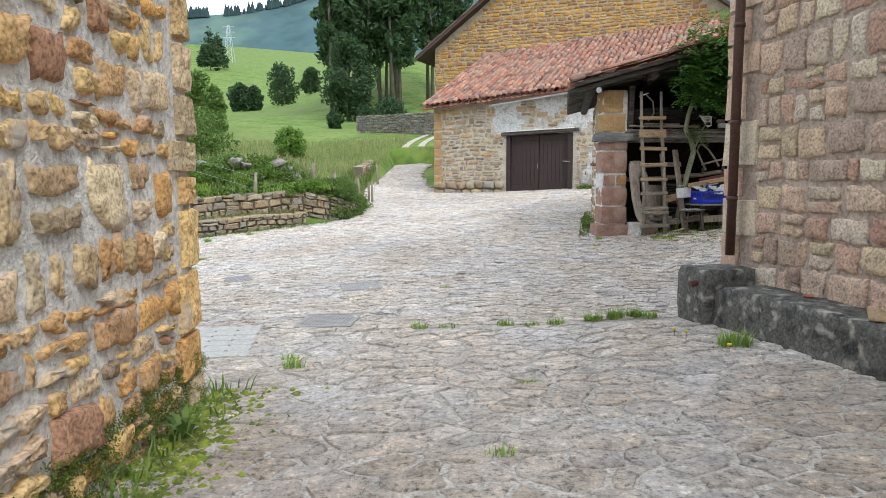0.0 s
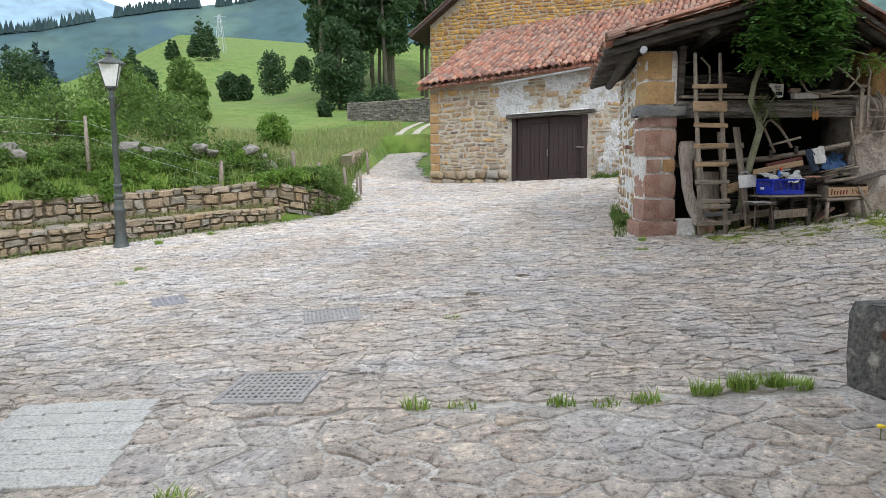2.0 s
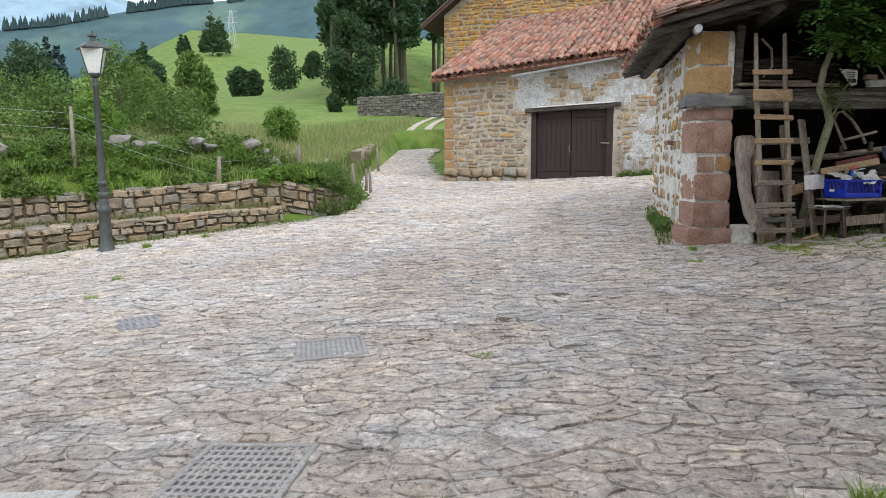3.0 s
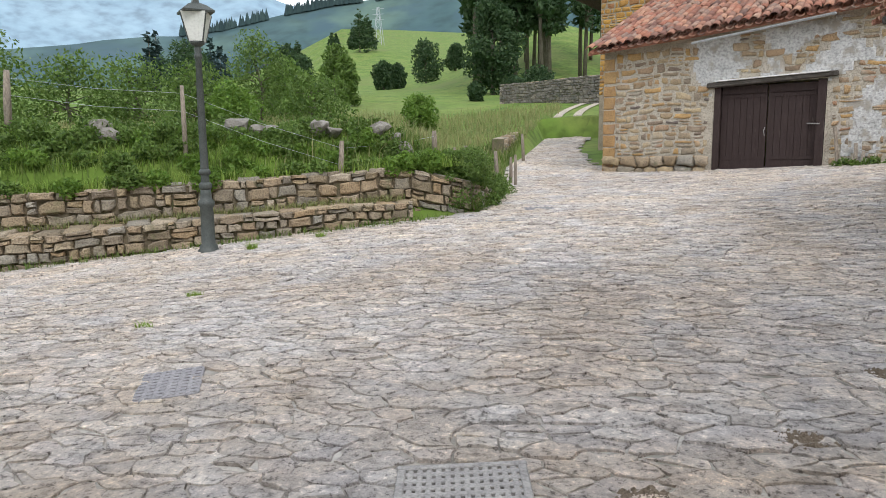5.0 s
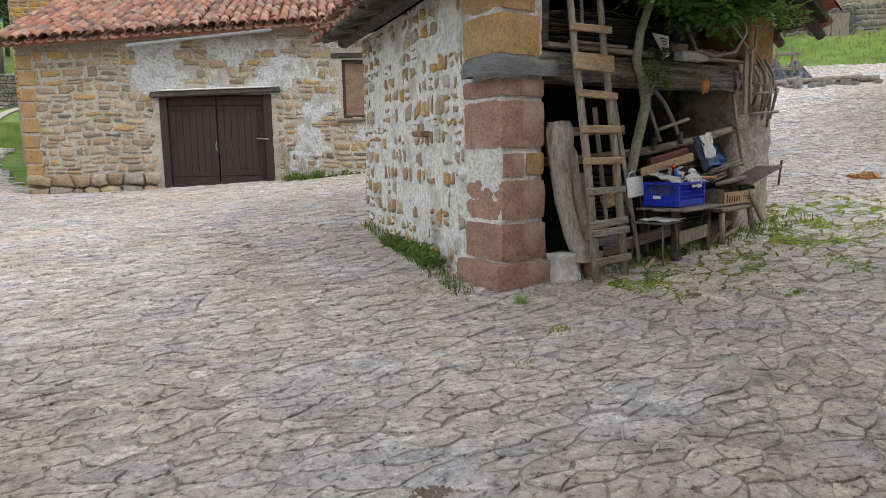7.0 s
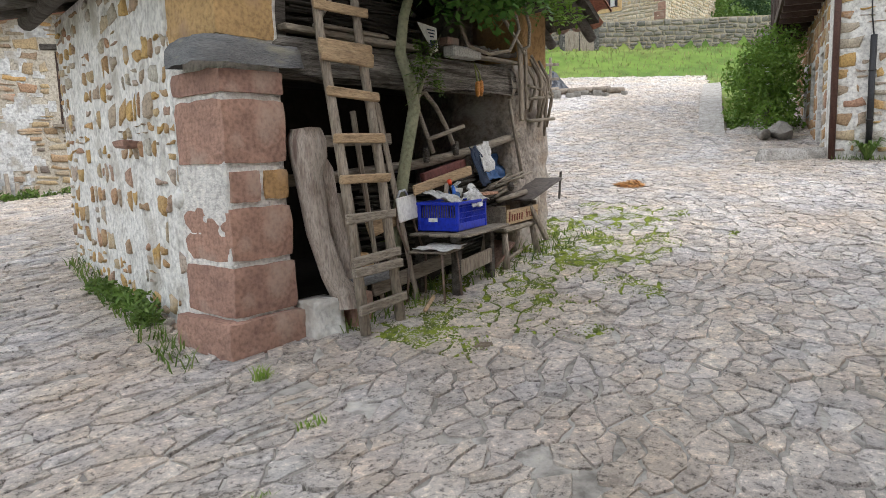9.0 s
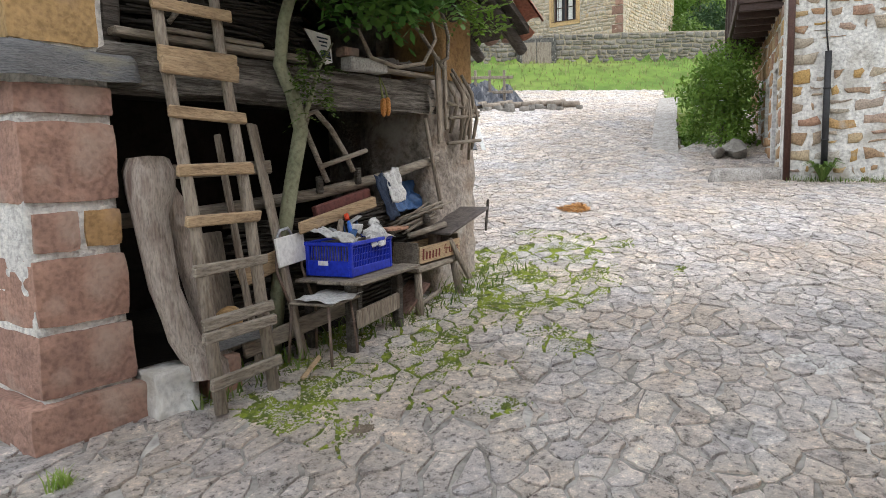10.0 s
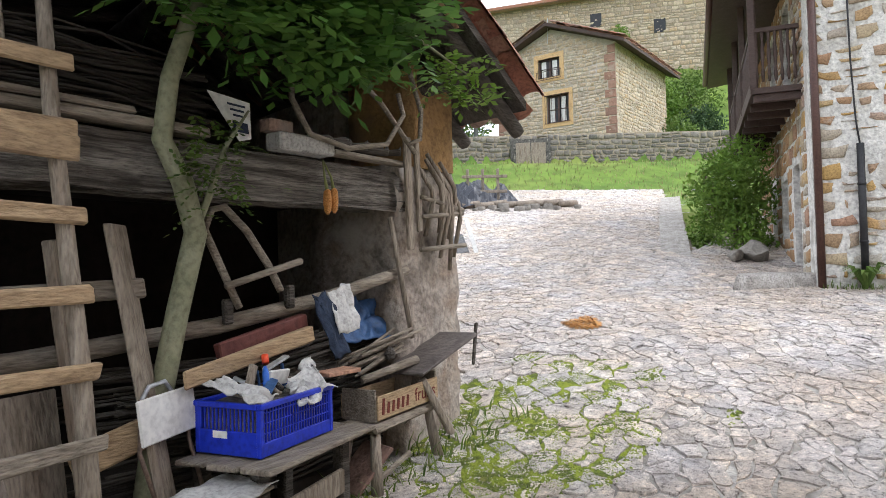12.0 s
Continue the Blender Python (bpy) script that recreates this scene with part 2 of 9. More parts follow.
M_BARK = pbr("bark", [(0.10, 0.085, 0.065), (0.17, 0.15, 0.12)], 5, 0.95, 0.8, stretch=(1, 1, 0.25))
M_TRUNK = pbr("smooth_green_bark", [(0.20, 0.21, 0.13), (0.27, 0.27, 0.18)], 5, 0.8, 0.4, None, (0.13, 0.13, 0.08), 6, 0.6)
M_WOOD = pbr("weathered_wood", [(0.225, 0.183, 0.142), (0.3, 0.258, 0.209), (0.175, 0.142, 0.109)], 4, 0.85, 0.7, None, (0.16, 0.12, 0.09), 3, 0.6, 0.6, stretch=(3, 3, 0.6))
M_WOOD_H = pbr("weathered_wood_long", [(0.198, 0.165, 0.133), (0.264, 0.231, 0.185), (0.145, 0.119, 0.092)], 4, 0.85, 0.7, None, (0.15, 0.12, 0.09), 3, 0.6, 0.6, stretch=(0.5, 3, 3))
M_RUNG = pbr("pale_rung_wood", [(0.328, 0.226, 0.133), (0.406, 0.296, 0.179), (0.257, 0.179, 0.109)], 5, 0.8, 0.5, None, (0.22, 0.17, 0.13), 3, 0.62, 0.5, stretch=(0.6, 3, 3))
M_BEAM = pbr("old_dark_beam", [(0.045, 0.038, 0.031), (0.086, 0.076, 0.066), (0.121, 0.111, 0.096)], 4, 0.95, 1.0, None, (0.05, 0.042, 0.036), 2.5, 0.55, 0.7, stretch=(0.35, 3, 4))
M_DOOR = pbr("dark_brown_paint", [(0.036, 0.0224, 0.0208), (0.048, 0.032, 0.0296)], 5, 0.75, 0.5, None, (0.12, 0.095, 0.085), 6, 0.66, 0.5, stretch=(3, 3, 0.5))
TILES = [(0.31, 0.13, 0.09), (0.39, 0.205, 0.145), (0.19, 0.10, 0.08), (0.42, 0.27, 0.20), (0.14, 0.09, 0.08), (0.34, 0.145, 0.095), (0.44, 0.26, 0.18), (0.25, 0.115, 0.085), (0.34, 0.23, 0.18), (0.22, 0.15, 0.125)]
M_TILE = pbr("clay_tile", TILES, 6, 0.9, 0.5, "object", (0.24, 0.21, 0.18), 2.6, 0.58, 0.6)
M_TILE_I = pbr("clay_tile_joined", TILES, 6, 0.9, 0.5, "island", (0.24, 0.21, 0.18), 2.6, 0.58, 0.6)
M_IRON = pbr("green_grey_cast_iron", [(0.055, 0.065, 0.06), (0.085, 0.095, 0.088)], 8, 0.55, 0.25, metal=0.2)
M_GRATE = pbr("worn_cast_iron", [(0.25, 0.24, 0.235), (0.34, 0.33, 0.315)], 10, 0.65, 0.4, metal=0.2)
M_PIT = pbr("drain_pit", [(0.02, 0.018, 0.015), (0.03, 0.026, 0.02)], 6, 0.95, 0.2)
M_PIPE = pbr("brown_downpipe", [(0.065, 0.032, 0.025), (0.09, 0.045, 0.035)], 6, 0.5, 0.15)
M_BROWNW = pbr("dark_stained_wood", [(0.05, 0.032, 0.026), (0.075, 0.05, 0.042)], 5, 0.6, 0.4, stretch=(1, 1, 3))
M_ZINC = pbr("zinc", [(0.42, 0.45, 0.48), (0.52, 0.55, 0.58)], 5, 0.45, 0.15, metal=0.6)
M_SLAB = pbr("pale_granite", [(0.35, 0.345, 0.325), (0.44, 0.435, 0.415)], 9, 0.8, 0.3, None, (0.36, 0.36, 0.33), 2, 0.6, 0.6)
M_SLATE = pbr("slate", [(0.13, 0.135, 0.14), (0.20, 0.20, 0.20)], 5, 0.8, 0.8, None, (0.26, 0.25, 0.20), 3, 0.6, stretch=(1, 1, 5))
M_WHITE = pbr("aged_white_paint", [(0.66, 0.66, 0.64), (0.76, 0.76, 0.74)], 5, 0.6, 0.15, None, (0.5, 0.48, 0.44), 4, 0.66, 0.3)
M_GLASSY = pbr("dark_window_glass", [(0.02, 0.022, 0.025), (0.03, 0.032, 0.035)], 3, 0.08, 0)
# Far slope and far pines: aerial haze is put into their bluish base colours.
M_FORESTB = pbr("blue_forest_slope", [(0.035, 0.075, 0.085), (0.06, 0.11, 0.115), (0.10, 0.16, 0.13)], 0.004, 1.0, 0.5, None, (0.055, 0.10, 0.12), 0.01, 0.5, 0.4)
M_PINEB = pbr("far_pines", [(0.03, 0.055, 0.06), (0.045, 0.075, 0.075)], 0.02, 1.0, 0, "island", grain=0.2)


# ---- mesh helpers ----
def mk(name, V, F, smooth=False):
    me = bpy.data.meshes.new(name)
    me.from_pydata([tuple(map(float, v)) for v in V], [], F)
    if smooth:
        me.polygons.foreach_set("use_smooth", [True] * len(me.polygons))
    me.update()
    return me


def thing(name, loc, label, category, group="", kind=""):
    ob = new(name)
    ob.location = loc
    ob.empty_display_size = 0.1
    return tagged(ob, label, category, group, kind)


def part(name, me, material, parent=None, label="", m=None):
    """One mesh object under a thing or part; its mesh is given in world coordinates unless m places it."""
    ob = new(name, me)
    if material and not me.materials:
        me.materials.append(material)
    if m is not None:
        ob.matrix_basis = m
    if parent is not None:
        ob.parent = parent
        if parent.data is None:
            ob.matrix_parent_inverse = Matrix.Translation(-parent.location)
        else:
            ob.matrix_parent_inverse = parent.matrix_basis.inverted()
    if label:
        ob["label"] = label
    return ob


class MB:
    """Gathers vertices and faces."""

    def __init__(self):
        self.v, self.f = [], []

    def add(self, V, F, m=None):
        k = len(self.v)
        self.v += [tuple(m @ Vector(p)) for p in V] if m is not None else [tuple(p) for p in V]
        self.f += [tuple(i + k for i in f) for f in F]
        return self

    def box(self, c, s, m=None, ch=0.008, wob=0.0):
        """Box with chamfered edges, centre c and full size s."""
        hx, hy, hz = s[0] / 2, s[1] / 2, s[2] / 2
        ch = min(ch, 0.4 * min(s))
        V, idx = [], {}
        for sx in (-1, 1):
            for sy in (-1, 1):
                for sz in (-1, 1):
                    w = [random.uniform(-wob, wob) for _ in range(3)]
                    for ax in range(3):
                        o = [sx * (hx - (ch if ax != 0 else 0)), sy * (hy - (ch if ax != 1 else 0)), sz * (hz - (ch if ax != 2 else 0))]
                        idx[sx, sy, sz, ax] = len(V)
                        V.append((c[0] + o[0] + w[0], c[1] + o[1] + w[1], c[2] + o[2] + w[2]))
        F = []
        for ax in range(3):
            a, b = [k for k in range(3) if k != ax]
            for sg in (-1, 1):
                q = []
                for p, r in ((-1, -1), (1, -1), (1, 1), (-1, 1)):
                    sgn = [0, 0, 0]
                    sgn[ax], sgn[a], sgn[b] = sg, p, r
                    q.append(idx[(*sgn, ax)])
                F.append(tuple(q if (sg > 0) == (ax != 1) else q[::-1]))
            for p in (-1, 1):
                for r in (-1, 1):
                    s0, s1 = [0, 0, 0], [0, 0, 0]
                    s0[ax], s1[ax], s0[a], s1[a], s0[b], s1[b] = -1, 1, p, p, r, r
                    F.append((idx[(*s0, a)], idx[(*s1, a)], idx[(*s1, b)], idx[(*s0, b)]))
        for sx in (-1, 1):
            for sy in (-1, 1):
                for sz in (-1, 1):
                    F.append(tuple(idx[sx, sy, sz, ax] for ax in range(3)))
        return self.add(V, F, m)

    def tube(self, pts, rad, n=8, cap=True):
        pts = [Vector(p) for p in pts]
        rad = rad if isinstance(rad, (list, tuple)) else [rad] * len(pts)
        V, F, ref = [], [], None
        for k, p in enumerate(pts):
            t = (pts[min(k + 1, len(pts) - 1)] - pts[max(k - 1, 0)]).normalized()
            if ref is None:
                ref = t.orthogonal().normalized()
            ref = (ref - t * ref.dot(t)).normalized()
            o = t.cross(ref)
            for i in range(n):
                a = 2 * math.pi * i / n
                V.append(p + (ref * math.cos(a) + o * math.sin(a)) * rad[k])
        for k in range(len(pts) - 1):
            for i in range(n):
                j = (i + 1) % n
                F.append((k * n + i, k * n + j, (k + 1) * n + j, (k + 1) * n + i))
        if cap:
            F.append(tuple(range(n))[::-1])
            F.append(tuple(range((len(pts) - 1) * n, len(pts) * n)))
        return self.add(V, F)

    def lathe(self, prof, c, n=16):
        V, F = [], []
        for r, z in prof:
            V += [(c[0] + r * math.cos(2 * math.pi * i / n), c[1] + r * math.sin(2 * math.pi * i / n), c[2] + z) for i in range(n)]
        for k in range(len(prof) - 1):
            for i in range(n):
                j = (i + 1) % n
                F.append((k * n + i, k * n + j, (k + 1) * n + j, (k + 1) * n + i))
        F.append(tuple(range(n))[::-1])
        F.append(tuple(range((len(prof) - 1) * n, len(prof) * n)))
        return self.add(V, F)

    def mesh(self, name, smooth=False):
        return mk(name, self.v, self.f, smooth)


def beam_between(mb, a, b, w, h, ch=0.01, up=(0, 0, 1), wob=0.0):
    """A squared timber from a to b."""
    a, b = Vector(a), Vector(b)
    d = b - a
    x = d.normalized()
    y = Vector(up).cross(x)
    y = y.normalized() if y.length > 1e-4 else Vector((0, 1, 0))
    z = x.cross(y)
    m = Matrix.Translation((a + b) / 2) @ Matrix((x, y, z)).transposed().to_4x4()
    return mb.box((0, 0, 0), (d.length, w, h), m, ch, wob)


def sp(v, k):
    return 0.5 * (v + math.sqrt(v * v + k * k))


def clamp(v, a, b):
    return max(a, min(b, v))


def sstep(a, b, v):
    t = clamp((v - a) / (b - a), 0, 1)
    return t * t * (3 - 2 * t)


def lane_rise(x, y):
    """The lane beside the barn climbs more steeply than the court."""
    w, r = (x - 3.4) * 0.79 + (y - 10.8) * 0.61, (x - 3.4) * 0.61 - (y - 10.8) * 0.79
    return (0.10 * sstep(4.0, 8.0, w) + 0.55 * sstep(10.5, 23, w)) * sstep(-7, -3.5, r)


def court(x, y):
    """Height of the paved court, road and lane."""
    x, y = clamp(x, -14, 40), clamp(y, -8, 60)
    rx, ry = sp(x - 4, 3), sp(y - 10, 3)
    return (-0.414 + 0.0269 * x + 0.0545 * rx + 0.0357 * ry + 0.004 * rx * min(ry, 22) + 0.0537 * sp(y - 24, 4)
            - 0.0524 * sp(-x - 3, 3) + 0.03 * sp(x - 18, 3) - 0.06 + lane_rise(x, y))


def cells(u0, u1, v0, v1, cw, ch, jit=0.35, gap=0.02, seed=1, keep=None, holes=(), brick=True, cut=(), drop=0.0):
    """Irregular stones that fill a rectangle: polygons of (u, v). holes: rectangles (ua, ub, va, vb) left open; cut: half planes a*u + b*v <= c."""
    rng = random.Random(seed)
    nv, nu = max(1, round((v1 - v0) / ch)), max(1, round((u1 - u0) / cw))
    ch, cw = (v1 - v0) / nv, (u1 - u0) / nu
    k = cw / ch
    site = {}
    for j in range(-1, nv + 1):
        off = rng.uniform(0, 1) if brick else 0
        for i in range(-1, nu + 2):
            if rng.random() < drop:
                continue
            site[i, j] = (u0 + (i + off - 0.25 + rng.uniform(-jit, jit)) * cw, (v0 + (j + 0.5 + rng.uniform(-jit, jit) * 0.8) * ch) * k)
    out = []
    for (i, j), (pu, pv) in site.items():
        if not (u0 - 0.02 < pu < u1 + 0.02 and v0 < pv / k < v1):
            continue
        if keep and not keep(pu, pv / k):
            continue
        if any(a - 0.01 < pu < b + 0.01 and c - 0.01 < pv / k < d + 0.01 for a, b, c, d in holes):
            continue
        planes = [(1, 0, u1), (-1, 0, -u0), (0, 1, v1 * k), (0, -1, -v0 * k)]
        for di in ((-3, -2, -1, 0, 1, 2, 3) if drop else (-2, -1, 0, 1, 2)):
            for dj in ((-2, -1, 0, 1, 2) if drop else (-1, 0, 1)):
                q = site.get((i + di, j + dj))
                if q is None or (di == 0 and dj == 0):
                    continue
                du, dv = q[0] - pu, q[1] - pv
                L = math.hypot(du, dv)
                if L > 1e-6:
                    planes.append((du / L, dv / L, (du * (q[0] + pu) + dv * (q[1] + pv)) / (2 * L) - gap / 2 * (1 + (k - 1) * abs(dv) / L)))
        for a, b, c, d in holes:
            opts = [(pu - b, (-1, 0, -b)), (a - pu, (1, 0, a)), ((pv / k - d), (0, -1, -d * k)), ((c - pv / k), (0, 1, c * k))]
            planes.append(max(opts)[1])
        for a, b, c in cut:
            planes.append((a, b / k, c))
        poly = [(pu - 2 * cw, pv - 2 * cw), (pu + 2 * cw, pv - 2 * cw), (pu + 2 * cw, pv + 2 * cw), (pu - 2 * cw, pv + 2 * cw)]
        for a, b, c in planes:
            res = []
            for n in range(len(poly)):
                p, q = poly[n - 1], poly[n]
                dp, dq = a * p[0] + b * p[1] - c, a * q[0] + b * q[1] - c
                if (dp <= 0) != (dq <= 0):
                    t = dp / (dp - dq)
                    res.append((p[0] + t * (q[0] - p[0]), p[1] + t * (q[1] - p[1])))
                if dq <= 0:
                    res.append(q)
            poly = res
            if len(poly) < 3:
                break
        if len(poly) < 3:
            continue
        poly = [(p[0], p[1] / k) for p in poly]
        area = 0.5 * abs(sum(poly[n - 1][0] * poly[n][1] - poly[n][0] * poly[n - 1][1] for n in range(len(poly))))
        if area > 0.12 * cw * ch:
            out.append(poly)
    return out


def courses(u0, u1, v0, v1, wr, hr, gap=0.03, seed=1, holes=(), keep=None, cut=(), skew=0.16):
    """Roughly coursed masonry: uneven quadrilateral stones (u, v) in wavering rows."""
    rng = random.Random(seed)
    out, v = [], v0
    while v < v1 - 0.03:
        h = min(rng.uniform(*hr), v1 - v)
        u = u0 - rng.uniform(0, 0.1)
        while u < u1 - 0.03:
            w = min(rng.uniform(*wr) * (1.0 if rng.random() < 0.8 else 0.55), u1 - u)
            rows = [(v, h)] if rng.random() < 0.8 or h < 0.13 else [(v, h * 0.52), (v + h * 0.52, h * 0.48)]
            for vv, hh in rows:
                a, b, c, d = max(u, u0), u + w, vv, vv + hh
                mu, mv = (a + b) / 2, (c + d) / 2
                ok = not (keep and not keep(mu, mv)) and b - a > 0.05
                for ha, hb, hc, hd in holes:
                    if a < hb and b > ha and c < hd and d > hc:
                        if ha < mu < hb and hc < mv < hd:
                            ok = False
                        elif mu <= ha:
                            b = ha
                        elif mu >= hb:
                            a = hb
                        elif mv >= hd:
                            c = hd
                        else:
                            d = hc
                for ca, cb, cc in cut:
                    if max(ca * a, ca * b) + cb * d > cc:
                        ok = False
                if ok and b - a > 0.05 and d - c > 0.05:
                    g = gap / 2
                    j = lambda t: rng.uniform(-skew * 0.3, skew) * min(t, 0.3)
                    W, H = b - a, d - c
                    p = [(a + g + j(W), c + g + j(H)), (b - g - j(W), c + g + j(H)), (b - g - j(W), d - g - j(H)), (a + g + j(W), d - g - j(H))]
                    if rng.random() < 0.35:
                        k = rng.randrange(4)
                        q0, q1, q2 = p[k - 1], p[k], p[(k + 1) % 4]
                        t = rng.uniform(0.18, 0.4)
                        p = p[:k] + [(q1[0] + (q0[0] - q1[0]) * t, q1[1] + (q0[1] - q1[1]) * t), (q1[0] + (q2[0] - q1[0]) * t, q1[1] + (q2[1] - q1[1]) * t)] + p[k + 1:]
                    out.append([(x, y + 0.09 * noise.noise((x * 0.8, y * 0.9, seed))) for x, y in p])
            u += w
        v += h
    return out


def stone(poly, put, h, rng, rough=0.1, back=0.02, inset=0.72, dome=1.0, fine=False):
    """Vertices and faces of one stone from its outline; put(u, v, h) maps to the world."""
    pts = []
    for n in range(len(poly)):
        p, q = poly[n], poly[(n + 1) % len(poly)]
        L = math.hypot(q[0] - p[0], q[1] - p[1])
        if L < 0.012:
            continue
        pts.append(p)
        if fine and L > 0.09:
            for t in (0.25, 0.5, 0.75):
                e = min(L, 0.25) * rough
                pts.append((p[0] + (q[0] - p[0]) * t + rng.uniform(-e, e * 0.6), p[1] + (q[1] - p[1]) * t + rng.uniform(-e, e * 0.6)))
        elif L > 0.07:
            e = L * rough
            pts.append(((p[0] + q[0]) / 2 + rng.uniform(-e, e * 0.6), (p[1] + q[1]) / 2 + rng.uniform(-e, e * 0.6)))
    n = len(pts)
    if n < 3:
        return None
    cu, cv = sum(p[0] for p in pts) / n, sum(p[1] for p in pts) / n
    V = []
    tu, tv = rng.uniform(-0.5, 0.5) * h, rng.uniform(-0.5, 0.5) * h
    sz = max(0.05, max(abs(p[0] - cu) + abs(p[1] - cv) for p in pts))
    for sc, hh in ((1.0, -back), (0.97, h * 0.5), (inset, h)) + (((inset * 0.55, h * 1.1),) if fine else ()):
        for u, v in pts:
            e = 0 if hh < 0 else hh * rng.uniform(-0.22, 0.22) * (1.3 if fine and sc < 0.9 else 1.0)
            s2 = sc if sc == 1.0 else sc * rng.uniform(0.95, 1.03)
            uu, vv = cu + (u - cu) * s2, cv + (v - cv) * s2
            tilt = 0 if hh < 0 else tu * (uu - cu) / sz + tv * (vv - cv) / sz
            V.append(put(uu, vv, hh + e + tilt))
    V.append(put(cu, cv, h * dome))
    F = []
    rings = 4 if fine else 3
    for r in range(rings - 1):
        for i in range(n):
            j = (i + 1) % n
            F.append((r * n + i, r * n + j, (r + 1) * n + j, (r + 1) * n + i))
    for i in range(n):
        F.append(((rings - 1) * n + i, (rings - 1) * n + (i + 1) % n, rings * n))
    return V, F


def plane_put(p0, d, nrm, lean=0.0):
    """Maps (u along the wall, v up, h out of it) to the world. lean: how far the wall steps back a metre up."""
    L = math.hypot(d[0], d[1])
    d = (d[0] / L, d[1] / L)
    return lambda u, v, h: (p0[0] + d[0] * u + nrm[0] * (h - lean * v), p0[1] + d[1] * u + nrm[1] * (h - lean * v), p0[2] + v)


def stones(polys, put, h, parent, mat_obj, mat_join, name="stone", limit=300, near=None, seed=3, rough=0.1, inset=0.72, dome=1.0, fine=False, smooth=True):
    """Lays the stones: the first ones (sorted by near) as objects of their own, the rest joined."""
    rng = random.Random(seed)
    if near:
        polys = sorted(polys, key=lambda p: near(sum(q[0] for q in p) / len(p), sum(q[1] for q in p) / len(p)))
    rest = MB()
    for k, p in enumerate(polys):
        s = stone(p, put, h * rng.uniform(0.5, 1.4), rng, rough, 0.02, inset, dome, fine)
        if not s:
            continue
        if k < limit:
            part(name, mk(name, *s, smooth), mat_obj, parent)
        else:
            rest.add(*s)
    if rest.v:
        tagged(part(name + "s", rest.mesh(name + "s", smooth), mat_join or mat_obj, parent), kind="stuff")


def wall_body(p0, d, nrm, L, H, thick, holes=(), lean=0.0, base=-0.6):
    """Wall with openings: boxes of its full thickness between them, its face at h = 0."""
    put = plane_put(p0, d, nrm, lean)
    us = sorted({0.0, L, *[a for h in holes for a in h[:2]]})
    vs = sorted({base, H, *[clamp(a, base, H) for h in holes for a in h[2:]]})
    mb = MB()
    for a, b in zip(us, us[1:]):
        for c, e in zip(vs, vs[1:]):
            mu, mv = (a + b) / 2, (c + e) / 2
            if any(h[0] < mu < h[1] and h[2] < mv < h[3] for h in holes):
                continue
            V = [put(u, v, h) for h in (0, -thick) for u, v in ((a, c), (b, c), (b, e), (a, e))]
            mb.add(V, [(0, 1, 2, 3), (7, 6, 5, 4), (0, 4, 5, 1), (1, 5, 6, 2), (2, 6, 7, 3), (3, 7, 4, 0)])
    # join the pieces into one body: shared corners, no faces inside
    seen, order, idx = {}, [], []
    for p in mb.v:
        key = tuple(round(q, 4) for q in p)
        if key not in seen:
            seen[key] = len(order)
            order.append(p)
        idx.append(seen[key])
    count, faces = {}, []
    for f in mb.f:
        f = tuple(idx[i] for i in f)
        k = tuple(sorted(f))
        count[k] = count.get(k, 0) + 1
        faces.append((k, f))
    mb.v, mb.f = order, [f for k, f in faces if count[k] == 1]
    return mb


def leaf_mesh(name, centres, n, size, spread, seed, flat=0.0):
    """Many small folded leaves scattered round the centres (x, y, z, radius)."""
    g = np.random.default_rng(seed)
    c = np.asarray(centres, float)
    w = c[:, 3] ** 2
    pick = g.choice(len(c), n, p=w / w.sum())
    d = g.normal(size=(n, 3))
    d /= np.linalg.norm(d, axis=1)[:, None]
    r = g.random(n) ** (1 / 2.2)
    pos = c[pick, :3] + d * (r * c[pick, 3] * spread)[:, None] * np.array([1, 1, 0.85])
    a = g.normal(size=(n, 3))
    a[:, 2] *= 1 - flat
    a /= np.linalg.norm(a, axis=1)[:, None]
    b = np.cross(a, g.normal(size=(n, 3)))
    b /= np.linalg.norm(b, axis=1)[:, None]
    s = size * g.uniform(0.6, 1.3, n)[:, None]
    nn = np.cross(a, b)
    V = np.stack([pos - a * s, pos + b * s * 0.45 + nn * s * 0.15, pos + a * s, pos - b * s * 0.45 + nn * s * 0.15], 1).reshape(-1, 3)
    F = [(4 * k, 4 * k + 1, 4 * k + 2, 4 * k + 3) for k in range(n)]
    me = bpy.data.meshes.new(name)
    me.from_pydata(V.tolist(), [], F)
    return me


def blade_mesh(name, spots, h, seed, w=0.008, lean=0.35):
    """Grass: one bent two-piece blade at each spot (x, y, z)."""
    g = np.random.default_rng(seed)
    p = np.asarray(spots, float)
    n = len(p)
    ang = g.uniform(0, 2 * np.pi, n)
    d = np.stack([np.cos(ang), np.sin(ang), np.zeros(n)], 1)
    sd = np.stack([-np.sin(ang), np.cos(ang), np.zeros(n)], 1)
    hh = (h * g.uniform(0.5, 1.3, n))[:, None]
    ww = (w * g.uniform(0.7, 1.4, n))[:, None]
    up = np.array([[0, 0, 1.0]])
    mid = p + up * hh * 0.6 + d * hh * lean * 0.35
    tip = p + up * hh + d * hh * lean * g.uniform(0.4, 1.8, n)[:, None]
    V = np.stack([p - sd * ww, p + sd * ww, mid + sd * ww * 0.7, mid - sd * ww * 0.7, tip], 1).reshape(-1, 3)
    F = []
    for k in range(n):
        F += [(5 * k, 5 * k + 1, 5 * k + 2, 5 * k + 3), (5 * k + 3, 5 * k + 2, 5 * k + 4)]
    me = bpy.data.meshes.new(name)
    me.from_pydata(V.tolist(), [], F)
    return me


